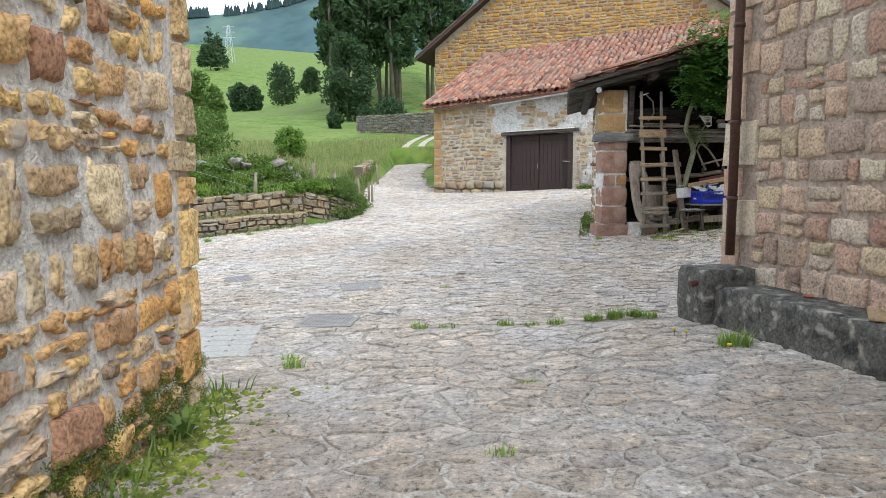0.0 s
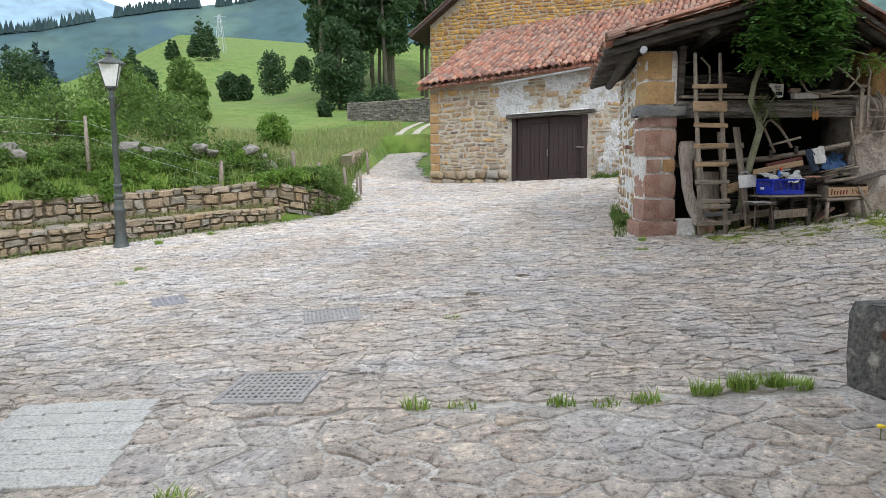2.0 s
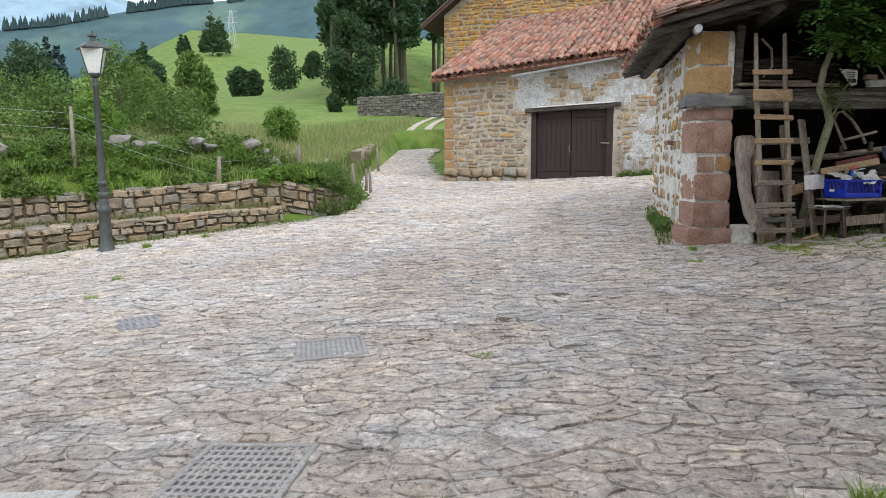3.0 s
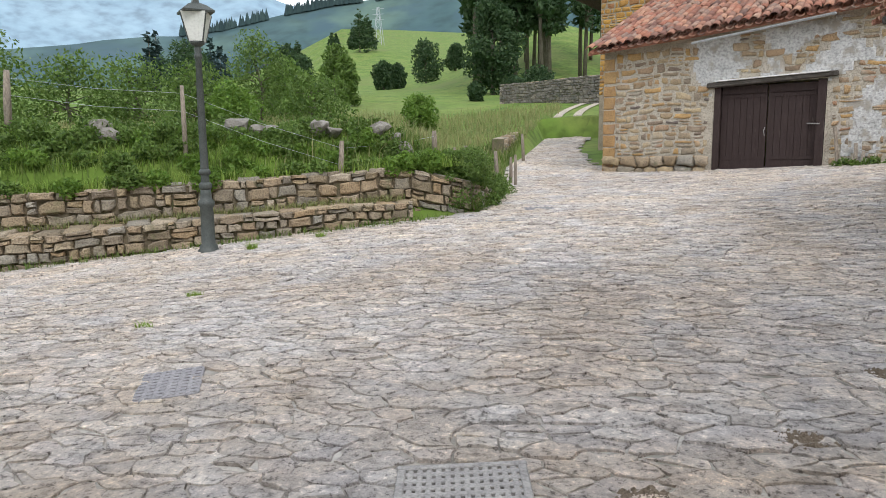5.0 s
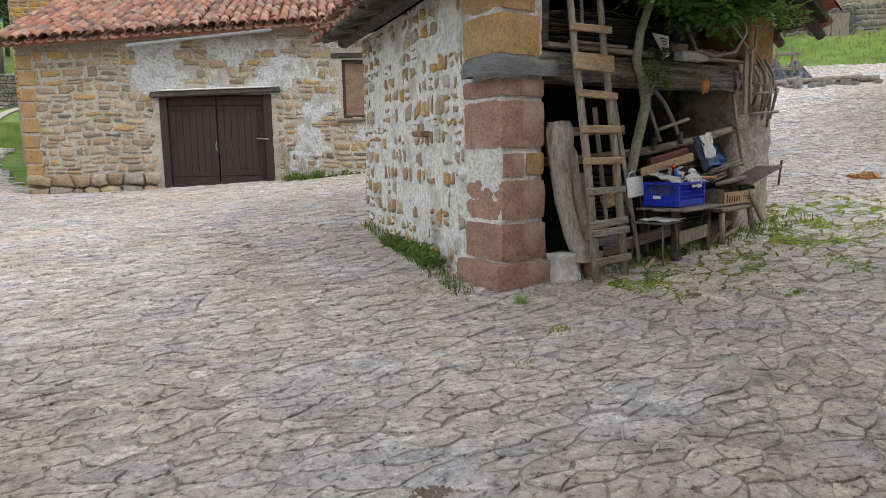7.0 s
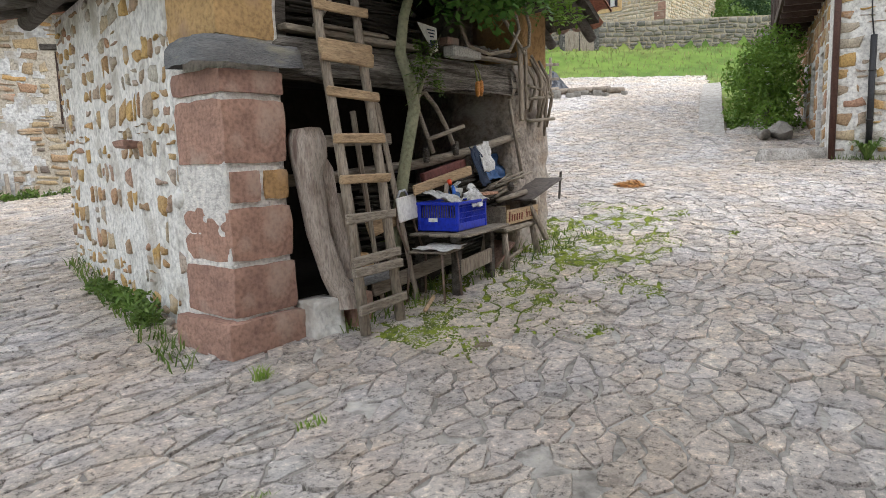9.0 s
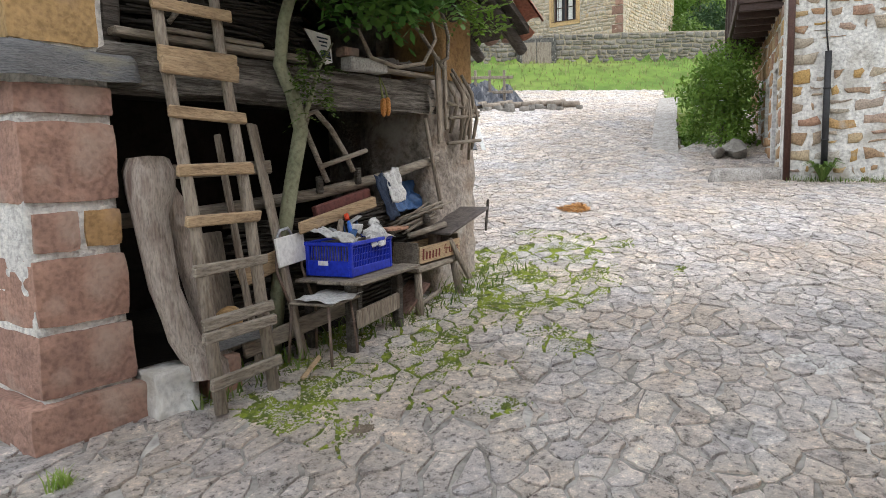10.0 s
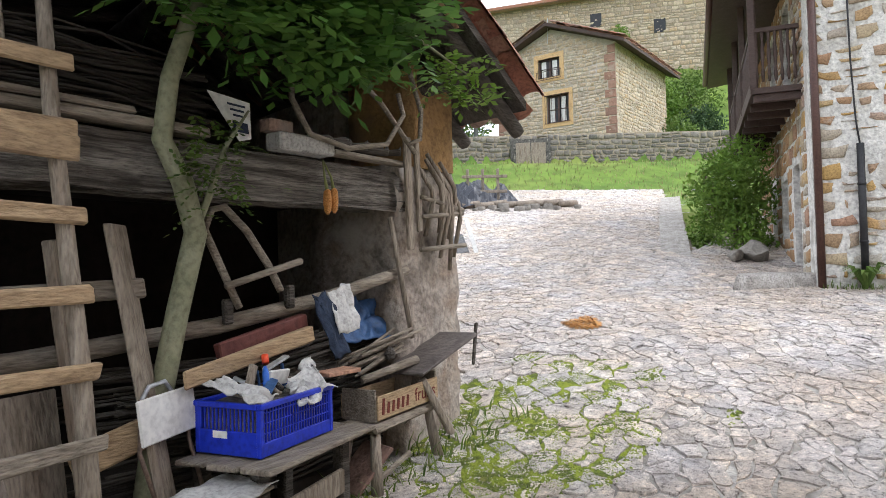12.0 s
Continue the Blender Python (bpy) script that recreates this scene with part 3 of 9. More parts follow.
# ---- plan ----
LEFT_EDGE = [(-18, 13.8), (-13, 15.0), (-10, 16.2), (-7.5, 17.7), (-5.5, 18.9), (-3.9, 19.6), (-2.9, 20.6), (-3.0, 24), (-3.7, 30), (-3.9, 37), (-2.0, 48), (6, 62)]
PAVED = LEFT_EDGE[:10] + [(-3.6, 46), (-1.1, 46), (-1.5, 37), (-0.6, 28.3), (3.7, 26.9), (9, 24.8), (8.5, 19), (4.4, 18.8), (3.5, 14.3), (7.6, 14.4), (9, 18.5), (15, 21.5), (25.2, 26.9),
                          (30.4, 20.4), (23, 17.6), (18.6, 15.95), (18.9, 15.3), (21.2, 15.2), (24.5, 15.8), (24.5, 14.9), (15.8, 12.75), (17.5, 8), (12, 4), (4, 7.2), (3.4, 6.6), (3.9, 3), (4.2, -5), (-2.2, -5), (-2.2, 4.4), (-4.5, 7), (-12, 9), (-18, 10)]


def inside(poly, x, y):
    c = False
    for n in range(len(poly)):
        (x1, y1), (x2, y2) = poly[n - 1], poly[n]
        if (y1 > y) != (y2 > y) and x < (x2 - x1) * (y - y1) / (y2 - y1) + x1:
            c = not c
    return c


def edge_dist(line, x, y):
    best = 1e9
    for (x1, y1), (x2, y2) in zip(line, line[1:]):
        dx, dy = x2 - x1, y2 - y1
        t = clamp(((x - x1) * dx + (y - y1) * dy) / (dx * dx + dy * dy), 0, 1)
        best = min(best, math.hypot(x - x1 - t * dx, y - y1 - t * dy))
    return best


def far_hills(x, y):
    """Height of the meadows and hills beyond the field."""
    rho = math.hypot(x, y - 3)
    th = math.degrees(math.atan2(x, y - 3))
    knots = [(0, 0), (28, 0), (60, 2.4), (100, 6.5), (170, 13), (260, 27), (420, 58), (800, 135), (1400, 210)]
    z = knots[-1][1]
    for (r0, z0), (r1, z1) in zip(knots, knots[1:]):
        if rho < r1:
            z = z0 + (z1 - z0) * (rho - r0) / (r1 - r0)
            break
    bump = math.exp(-((th + 3.5) / 7.0) ** 2) * sstep(90, 175, rho) * (1 - sstep(260, 420, rho))
    z += 15 * bump + 6 * math.exp(-((th + 20) / 9) ** 2) * sstep(200, 330, rho)
    z -= 22 * math.exp(-((th + 36) / 9) ** 2) * sstep(120, 420, rho)
    if rho > 100:
        z *= 1 - 0.72 * sstep(100, 260, rho) * sstep(-21, -33, th)
    return z


def land(x, y):
    """Height of the grown ground."""
    if inside(PAVED, x, y):
        return court(x, y) - 0.05
    w, r = (x - 3.4) * 0.79 + (y - 10.8) * 0.61, (x - 3.4) * 0.61 - (y - 10.8) * 0.79
    s = edge_dist(LEFT_EDGE, x, y)
    edge_x = float(np.interp(y, [p[1] for p in LEFT_EDGE], [p[0] for p in LEFT_EDGE])) if y > 20.6 else -2.9
    if y > 12.5 and (x < edge_x or y > 62) and r < -8 or (x < edge_x and y > 12.5):
        lo = court(x, y) - 0.05
        wall = 1.0 if y < 24 else 0.35
        hi = 0.70 + 0.75 * sstep(1.0, 2.8, s) * (1 - sstep(26, 40, y)) + 0.03 * clamp(y - 18, 0, 50) * sstep(24, 60, y) + 0.02 * min(s, 40)
        z = lo + (max(hi, lo) - lo) * (sstep(0.75, 1.5, s) if y < 20.5 else sstep(0.1, 2.6, s)) + far_hills(x, y)
        if x < -6:
            z -= 0.04 * (-6 - x) * (1 - sstep(25, 60, y)) * 0.5
        return max(z, lo - 2)
    z = court(x, y) - 0.05 + (far_hills(x, y) if y > 45 and r < -8 else 0)
    if 18.5 < x < 27 and 14.4 < y < 19:
        z -= 0.45
    if r > -10 and w > 20:
        k = sstep(-10, -3, r)
        crest = court(3.4 + 0.79 * min(w, 27) + 0.61 * clamp(r, -6, 8), 10.8 + 0.61 * min(w, 27) - 0.79 * clamp(r, -6, 8)) - 0.05
        zr = crest + 1.9 * sstep(26.5, 32, w) + 1.35 * sstep(32.1, 32.6, w) + 0.25 * sstep(33, 38, w) + 12 * sstep(40, 60, w) * sstep(1, 13, r)
        z = z + (zr - z) * k
    return z


def spread(a, b, step, lo, hi, grow=1.28):
    out = list(np.arange(a, b + 1e-6, step))
    for sgn, lim, start in ((1, hi, b), (-1, lo, a)):
        d, p = step, start
        while sgn * (p - lim) < 0:
            d *= grow
            p += sgn * d
            out.append(p)
    return sorted(out)


gx, gy = spread(-22, 36, 0.5, -1500, 1500), spread(-8, 48, 0.5, -400, 2000)
gv = [(x, y, land(x, y)) for y in gy for x in gx]
gf = [(j * len(gx) + i, j * len(gx) + i + 1, (j + 1) * len(gx) + i + 1, (j + 1) * len(gx) + i) for j in range(len(gy) - 1) for i in range(len(gx) - 1)]
ground = part("ground", mk("ground", gv, gf, True), M_GRASS_G)
tagged(ground, "green meadow ground rising to grassy hills", "ground", kind="structure")

# far mountains
def mountain(name, rho, prof, material, label, depth=500):
    V, F = [], []
    n = 90
    for k in range(n + 1):
        th = -75 + 150 * k / n
        e = np.interp(th, [p[0] for p in prof], [p[1] for p in prof])
        e += 0.004 * noise.noise((th * 0.23, 3.1, rho * 0.01)) + 0.002 * noise.noise((th * 0.9, 1.7, rho))
        a = radians(th)
        for q, (rr, zz) in enumerate(((rho - depth, e * rho * 0.1), (rho - depth * 0.6, e * rho * 0.42), (rho - depth * 0.3, e * rho * 0.72), (rho, e * rho), (rho + depth, e * rho * 0.5))):
            zz += rho * 0.006 * noise.noise((th * 0.3, q * 0.9, rho * 0.02)) if q < 3 else 0
            V.append((rr * math.sin(a), rr * math.cos(a) + 3, zz))
    for k in range(n):
        for q in range(4):
            F.append((k * 5 + q, k * 5 + 5 + q, k * 5 + 6 + q, k * 5 + 1 + q))
    return tagged(part(name, mk(name, V, F, True), material), label, "mountain", kind="structure")


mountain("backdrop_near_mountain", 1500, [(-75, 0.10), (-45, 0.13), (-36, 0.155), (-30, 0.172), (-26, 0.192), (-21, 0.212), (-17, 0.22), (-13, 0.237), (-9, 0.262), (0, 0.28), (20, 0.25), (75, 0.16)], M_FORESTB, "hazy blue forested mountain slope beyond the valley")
# Thicker haze of the farthest ridge, again put into the base colour.
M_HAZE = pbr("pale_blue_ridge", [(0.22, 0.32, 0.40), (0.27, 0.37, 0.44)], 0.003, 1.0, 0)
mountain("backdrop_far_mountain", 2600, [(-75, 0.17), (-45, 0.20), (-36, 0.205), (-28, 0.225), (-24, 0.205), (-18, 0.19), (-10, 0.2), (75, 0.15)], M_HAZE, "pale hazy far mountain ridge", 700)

# ---- paving ----
px, py = np.arange(-18, 29, 0.5), np.arange(-5, 46.5, 0.5)
pv = [(x, y, court(x, y) + 0.004 * noise.noise((x * 2, y * 2, 0))) for y in py for x in px]
pf = {False: [], True: []}
for j in range(len(py) - 1):
    for i in range(len(px) - 1):
        if inside(PAVED, px[i] + 0.25, py[j] + 0.25):
            pf[bool(py[j] < 6.49)].append((j * len(px) + i, j * len(px) + i + 1, (j + 1) * len(px) + i + 1, (j + 1) * len(px) + i))


def paved(name, faces, material, label):
    used = sorted({i for f in faces for i in f})
    at = {i: k for k, i in enumerate(used)}
    return tagged(part(name, mk(name, [pv[i] for i in used], [tuple(at[i] for i in f) for f in faces], True), material), label, "pavement", kind="structure")


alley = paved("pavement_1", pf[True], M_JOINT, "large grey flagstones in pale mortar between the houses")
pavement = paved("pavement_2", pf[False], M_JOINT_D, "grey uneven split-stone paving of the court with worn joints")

# houses' ground lines
HC, HD, HN = (-0.5, 28.06), (0.9287, -0.3707), (-0.3707, -0.9287)      # stone farmhouse: corner, along, outwards
F0 = (3.2, 13.95)
BC, BD, BN = (3.42, 13.97), (0.165, 0.9863), (-0.9863, 0.165)         # barn: front corner, side wall along, outwards
LC, LD, LN = (-1.88, 4.5), (0.045, -0.999), (0.999, 0.045)             # ochre house corner
RC, RD, RN = (3.24, 6.85), (0.22, -0.9755), (-0.9755, -0.22)           # red sandstone house corner
KC, KD, KG = (15.62, 12.71), (0.955, 0.2966), (0.2966, -0.955)           # balcony house: corner, facade along, gable along


def slab(mb, put, poly, thick):
    n = len(poly)
    V = [put(u, v, 0) for u, v in poly] + [put(u, v, -thick) for u, v in poly]
    F = [tuple(range(n)), tuple(range(2 * n - 1, n - 1, -1))] + [(i, n + i, n + (i + 1) % n, (i + 1) % n) for i in range(n)]
    return mb.add(V, F)


def tile_data(length=0.46, r0=0.115, r1=0.09, n=5):
    V, F = [], []
    for L, r in ((0, r0), (length, r1)):
        for t in (1.0, 0.82):
            for k in range(n + 1):
                a = math.pi * (0.08 + 0.84 * k / n)
                V.append((r * t * math.cos(a), L, r * t * math.sin(a) * 0.85))
    m = n + 1
    for k in range(n):
        F += [(k, k + 1, 2 * m + k + 1, 2 * m + k), (m + k + 1, m + k, 3 * m + k, 3 * m + k + 1), (k + 1, k, m + k, m + k + 1)]
    return V, F


TILE_V, TILE_F = tile_data()
TILE_ME = mk("tile", TILE_V, TILE_F, True)


def tiled(parent, origin, along, slope, nu, ns, du=0.235, ds=0.36, limit=300, seed=5, lift=0.03, rise=0.0):
    """A slope of clay tiles; slope is the unit vector up the roof; eave rows as objects of their own."""
    rng = random.Random(seed)
    a, s = Vector(along).normalized(), Vector(slope).normalized()
    nrm = a.cross(s).normalized()
    if nrm.z < 0:
        nrm = -nrm
    base = Matrix((a, s, nrm)).transposed().to_4x4()
    rest, count = MB(), 0
    for j in range(ns):
        for i in range(nu):
            for under in (0, 1):
                p = Vector(origin) + a * ((i + 0.5 * under + rng.uniform(-0.05, 0.05)) * du) + s * (j * ds + rng.uniform(-0.03, 0.03) - 0.03 * under)
                p += nrm * (lift + (0.0 if under else 0.03) + rng.uniform(-0.006, 0.01)) + Vector((0, 0, rise * i * du))
                p += Vector((0, 0, 0.025 * noise.noise((i * 0.13, j * 0.2, seed))))
                m = Matrix.Translation(p) @ base @ pose(0, 0, 0, rng.uniform(1, 4), 180 if under else rng.uniform(-6, 6), rng.uniform(-6, 6))
                if count < limit and j < 8 and not under:
                    part("tile", TILE_ME, M_TILE, parent, m=m)
                    count += 1
                else:
                    rest.add(TILE_V, TILE_F, m)
    tagged(part("tiles", rest.mesh("tiles", True), M_TILE_I, parent), kind="stuff")


# ---- stone farmhouse with the garage door ----
farmhouse = thing("farmhouse", (HC[0], HC[1], 0.4), "rubble stone farmhouse with red tiled lean-to roof and brown door", "house")
hput = plane_put((*HC, 0), HD, HN)
DOOR_U = (3.16, 5.86)
WIN_U = (7.66, 8.5)
holes = [(DOOR_U[0], DOOR_U[1], -1, 2.82), (WIN_U[0], WIN_U[1], 2.2, 3.68)]
hw = wall_body((*HC, 0), HD, HN, 11.0, 3.95, 0.55, holes, base=-0.3)
slab(hw, hput, [(0, 3.95), (11, 3.95), (11, 4.78), (0, 3.98)], 0.55)
fh_wall = part("wall", hw.mesh("wall"), M_FARMM, farmhouse)


def limewashed(u, v):
    """Where old limewash still covers the front: over the door and beyond it."""
    n = noise.noise((u * 1.1, v * 1.3, 7)) + 0.45 * noise.noise((u * 4.2, v * 4.6, 3))
    return (2.55 < u < 6.4 and v > 2.5 and n > -0.12) or (u > 5.8 and n > 0.1)


polys = courses(0.36, 11.0, 0.3, 4.75, (0.16, 0.55), (0.13, 0.27), 0.028, 11, skew=0.24, holes=[(a - 0.12, b + 0.12, c, d + 0.16) for a, b, c, d in holes],
              cut=[(-0.076, 1, 3.9)], keep=lambda u, v: not limewashed(u, v))
stones(polys, hput, 0.022, fh_wall, M_MIXED, M_MIXED_I, near=lambda u, v: u, limit=300, seed=21, inset=0.8)
lime = MB()
for i in range(112):
    for j in range(56):
        u0, v0 = 2.5 + i * 0.075, 0.5 + j * 0.075
        if limewashed(u0 + 0.037, v0 + 0.037) and v0 < 3.82 + 0.073 * u0 and not any(a - 0.05 < u0 + 0.037 < b + 0.05 and c < v0 + 0.037 < d + 0.1 for a, b, c, d in holes):
            lime.add([hput(u, v, 0.012 + 0.008 * noise.noise((u * 5, v * 5, 1))) for u, v in ((u0, v0), (u0 + 0.075, v0), (u0 + 0.075, v0 + 0.075), (u0, v0 + 0.075))], [(0, 1, 2, 3)])
part("limewash", lime.mesh("limewash"), pbr("flaking_limewash", [(0.42, 0.42, 0.41), (0.54, 0.54, 0.53), (0.34, 0.32, 0.29)], 3, 0.95, 1.0, None, (0.36, 0.33, 0.28), 3.0, 0.56, 0.6, bump_scale=25), fh_wall, "flaking bluish white limewash")
q = [(0, 0.42, z, z + 0.3 + 0.12 * (k % 3)) for k, z in enumerate(np.arange(0.45, 3.7, 0.37))]
for a, b, c, d in q:
    s = stone([(a, c), (b - 0.1 * random.random(), c), (b - 0.1 * random.random(), min(d, c + 0.34)), (a, min(d, c + 0.34))], hput, 0.03, random.Random(int(c * 100)), 0.03, 0.02, 0.9)
    part("quoin", mk("quoin", *s), M_OCHRE_Q, fh_wall)
# plinth of large rough stones
stones(cells(0.0, 3.1, 0.25, 0.92, 0.42, 0.3, 0.3, 0.04, 5), plane_put((HC[0] + HN[0] * 0.12, HC[1] + HN[1] * 0.12, 0), HD, HN), 0.10, fh_wall, M_DRY, M_DRY_I, seed=8)
# side wall and tall block behind
sput = plane_put((*HC, 0), (0.3707, 0.9287), (-0.9287, 0.3707))
part("side_wall", slab(MB(), sput, [(0.56, -0.3), (8.2, -0.3), (8.2, 7.2), (0.56, 4.1)], 0.5).mesh("side_wall"), M_MORTAR, farmhouse)
TC = (-0.62, 36.6)
tput = plane_put((*TC, 0), HD, HN)
GABLE = [(0, 0), (16, 0), (16, 7.6), (8, 13.6), (0, 7.9)]
tall = part("tall_wall", slab(MB(), tput, GABLE, 0.6).mesh("tall_wall"), M_EARTHM, farmhouse)
stones(courses(0, 16, 3.4, 13.5, (0.2, 0.5), (0.14, 0.26), 0.02, 13, cut=[(-0.7125, 1, 7.85), (0.75, 1, 19.4)]), tput, 0.03, tall, M_TALL_I, M_TALL_I, limit=0, seed=23)
sideput = plane_put((*TC, 0), (0.3707, 0.9287), (-0.9287, 0.3707))
part("tall_side_wall", slab(MB(), sideput, [(0.62, 0), (10, 0), (10, 7.8), (0.62, 7.8)], 0.5).mesh("tall_side_wall"), M_EARTHM, farmhouse)
rf = MB()
for a, b in (((-0.9, 7.28), (8.0, 13.62)), ((16.9, 6.9), (8.0, 13.62))):
    V = [tput(a[0], a[1], 0.5), tput(b[0], b[1], 0.5), tput(b[0], b[1], -11), tput(a[0], a[1], -11)]
    rf.add([(x, y, z + dz) for dz in (0, 0.16) for x, y, z in V], [(0, 1, 2, 3), (7, 6, 5, 4), (0, 4, 5, 1), (1, 5, 6, 2), (2, 6, 7, 3), (3, 7, 4, 0)])
part("upper_roof", rf.mesh("upper_roof"), M_BROWNW, farmhouse, "dark boarded roof edge")
vt = MB()
for k in range(34):
    m = Matrix.Translation(tput(-0.95 + k * 0.27, 7.42 + k * 0.27 * 0.7125, 0.42)) @ pose(0, 0, 0, 0, 0, -21.8) @ pose(0, 0, 0, 0, -35.4, 0) @ pose(0, 0, 0, 0, 0, -90)
    vt.add(TILE_V, TILE_F, m)
tagged(part("verge_tiles", vt.mesh("verge_tiles", True), M_TILE_I, farmhouse), kind="stuff")
# lean-to roof
lroof = part("roof", MB().add([hput(-0.35, 3.93, 0.42), hput(11, 4.80, 0.42), hput(11, 8.25, -8.2), hput(-0.35, 7.4, -8.2),
                               hput(-0.35, 3.84, 0.42), hput(11, 4.70, 0.42), hput(11, 8.1, -8.2), hput(-0.35, 7.25, -8.2)],
                              [(0, 1, 2, 3), (7, 6, 5, 4), (0, 4, 5, 1), (1, 5, 6, 2), (2, 6, 7, 3), (3, 7, 4, 0)]).mesh("roof"), M_TILE_I, farmhouse)
tiled(lroof, hput(-0.3, 3.95, 0.5), (*HD, 0.0), (0.3707, 0.9287, 0.402), 48, 25, limit=300, seed=6, rise=0.076)
part("ridge_mortar", beam_between(MB(), hput(-0.2, 7.5, -8.1), hput(11, 8.33, -8.1), 0.3, 0.22, 0.05).mesh("ridge_mortar"), M_MORTAR, farmhouse)
# window
wf = MB()
wm = plane_put((HC[0] + HN[0] * -0.1, HC[1] + HN[1] * -0.1, 0), HD, HN)
for u0, u1, v0, v1 in ((7.66, 7.74, 2.2, 3.68), (8.42, 8.5, 2.2, 3.68), (7.74, 8.42, 3.6, 3.68), (7.74, 8.42, 2.2, 2.28)):
    slab(wf, wm, [(u0, v0), (u1, v0), (u1, v1), (u0, v1)], 0.08)
hwin = part("window", wf.mesh("window"), M_BROWNW, farmhouse)
sh = MB()
slab(sh, plane_put((HC[0] + HN[0] * -0.14, HC[1] + HN[1] * -0.14, 0), HD, HN), [(7.74, 2.28), (8.42, 2.28), (8.42, 3.6), (7.74, 3.6)], 0.04)
part("shutter", sh.mesh("shutter"), pbr("faded_board", [(0.20, 0.12, 0.085), (0.30, 0.20, 0.13)], 3, 0.85, 0.4, stretch=(1, 1, 3)), hwin, "faded brown boarded shutter")
part("sill", beam_between(MB(), hput(7.5, 2.16, 0.0), hput(8.62, 2.18, 0.0), 0.24, 0.07).mesh("sill"), M_WOOD_H, hwin)
part("lintel", beam_between(MB(), hput(7.4, 3.76, -0.1), hput(8.7, 3.8, -0.1), 0.26, 0.13, 0.02).mesh("lintel"), M_BEAM, hwin)
# gutter
gt = MB()
ga, gb = Vector(hput(2.65, 3.93, 0.56)), Vector(hput(6.0, 4.32, 0.56))
for k in range(6):
    a0, a1 = math.pi * (1 + k / 6), math.pi * (1 + (k + 1) / 6)
    off = lambda a: Vector((HN[0] * math.cos(a) * 0.06, HN[1] * math.cos(a) * 0.06, math.sin(a) * 0.06))
    gt.add([ga + off(a0), gb + off(a0), gb + off(a1), ga + off(a1), ga + off(a0) * 0.85, gb + off(a0) * 0.85, gb + off(a1) * 0.85, ga + off(a1) * 0.85], [(3, 2, 1, 0), (4, 5, 6, 7)])
part("gutter", gt.mesh("gutter", True), M_ZINC, farmhouse, "short grey zinc gutter")


# garage door: two boarded leaves in a timber frame
def garage_door():
    t = thing("garage_door", hput(4.5, 0.5, -0.2), "closed dark brown wooden double door with peeling paint", "door")
    z0 = 0.50
    dput = plane_put((HC[0] + HN[0] * -0.12, HC[1] + HN[1] * -0.12, 0), HD, HN)
    for u0, u1 in ((3.17, 3.33), (5.66, 5.85)):
        part("post", slab(MB(), plane_put((HC[0] + HN[0] * 0.02, HC[1] + HN[1] * 0.02, 0), HD, HN), [(u0, z0 - 0.2), (u1, z0 - 0.2), (u1, 2.82), (u0, 2.82)], 0.2).mesh("post"), M_DOOR, t)
    part("lintel", beam_between(MB(), hput(2.98, 2.80, 0.03), hput(6.1, 2.93, 0.03), 0.26, 0.13, 0.02).mesh("lintel"), M_BEAM, t, "rough dark timber lintel")
    part("drip_board", beam_between(MB(), hput(3.2, 2.90, 0.1), hput(5.9, 2.99, 0.1), 0.2, 0.035, 0.01).mesh("drip_board"), M_WHITE, t, "whitewashed drip board")
    for k, (u0, u1) in enumerate(((3.34, 4.48), (4.51, 5.65))):
        leaf = part("door_leaf", slab(MB(), dput, [(u0, z0), (u1, z0), (u1, 2.78), (u0, 2.78)], 0.05).mesh("door_leaf"), M_DOOR, t)
        nb = 7
        for b in range(nb):
            a0, a1 = u0 + (u1 - u0) * b / nb + 0.006, u0 + (u1 - u0) * (b + 1) / nb - 0.006
            part("plank", slab(MB(), plane_put((HC[0] + HN[0] * -0.1, HC[1] + HN[1] * -0.1, 0), HD, HN), [(a0, z0 + 0.34), (a1, z0 + 0.34), (a1, 2.44), (a0, 2.44)], 0.018).mesh("plank"), M_DOOR, leaf)
        for v0, v1 in ((z0 + 0.02, z0 + 0.28), (z0 + 0.30, z0 + 0.40), (2.44, 2.53), (2.56, 2.76)):
            part("rail", slab(MB(), plane_put((HC[0] + HN[0] * -0.085, HC[1] + HN[1] * -0.085, 0), HD, HN), [(u0 + 0.01, v0), (u1 - 0.01, v0), (u1 - 0.01, v1), (u0 + 0.01, v1)], 0.03).mesh("rail"), M_DOOR, leaf)
    part("bolt", MB().tube([hput(5.45, 1.72, -0.06), hput(5.75, 1.70, 0.04)], 0.018).mesh("bolt"), M_GRATE, t, "rusty iron bolt")
    part("handle", MB().tube([hput(4.46, 1.65, -0.07), hput(4.44, 1.55, -0.02), hput(4.46, 1.42, -0.07)], 0.014).mesh("handle"), M_GRATE, t, "iron pull handle")


garage_door()

# ---- ochre rubble house beside the start ----
ochre_house = thing("ochre_house", (LC[0], LC[1], -0.4), "ochre and brown rubble stone house corner with wide grey mortar", "house")
oput = plane_put((*LC, 0), LD, LN)
# Bare wall above the stones is unseen height, added to shade the alley.
ow = wall_body((*LC, 0), LD, LN, 9.0, 8.5, 0.6, base=-1.0)
oput2 = plane_put((LC[0] - 0.001, LC[1], 0), (-0.999, -0.045), (-0.045, 0.999))
slab(ow, oput2, [(0.61, -1), (6, -1), (6, 8.5), (0.61, 8.5)], 0.6)
o_wall = part("wall", ow.mesh("wall"), M_MORTAR, ochre_house)
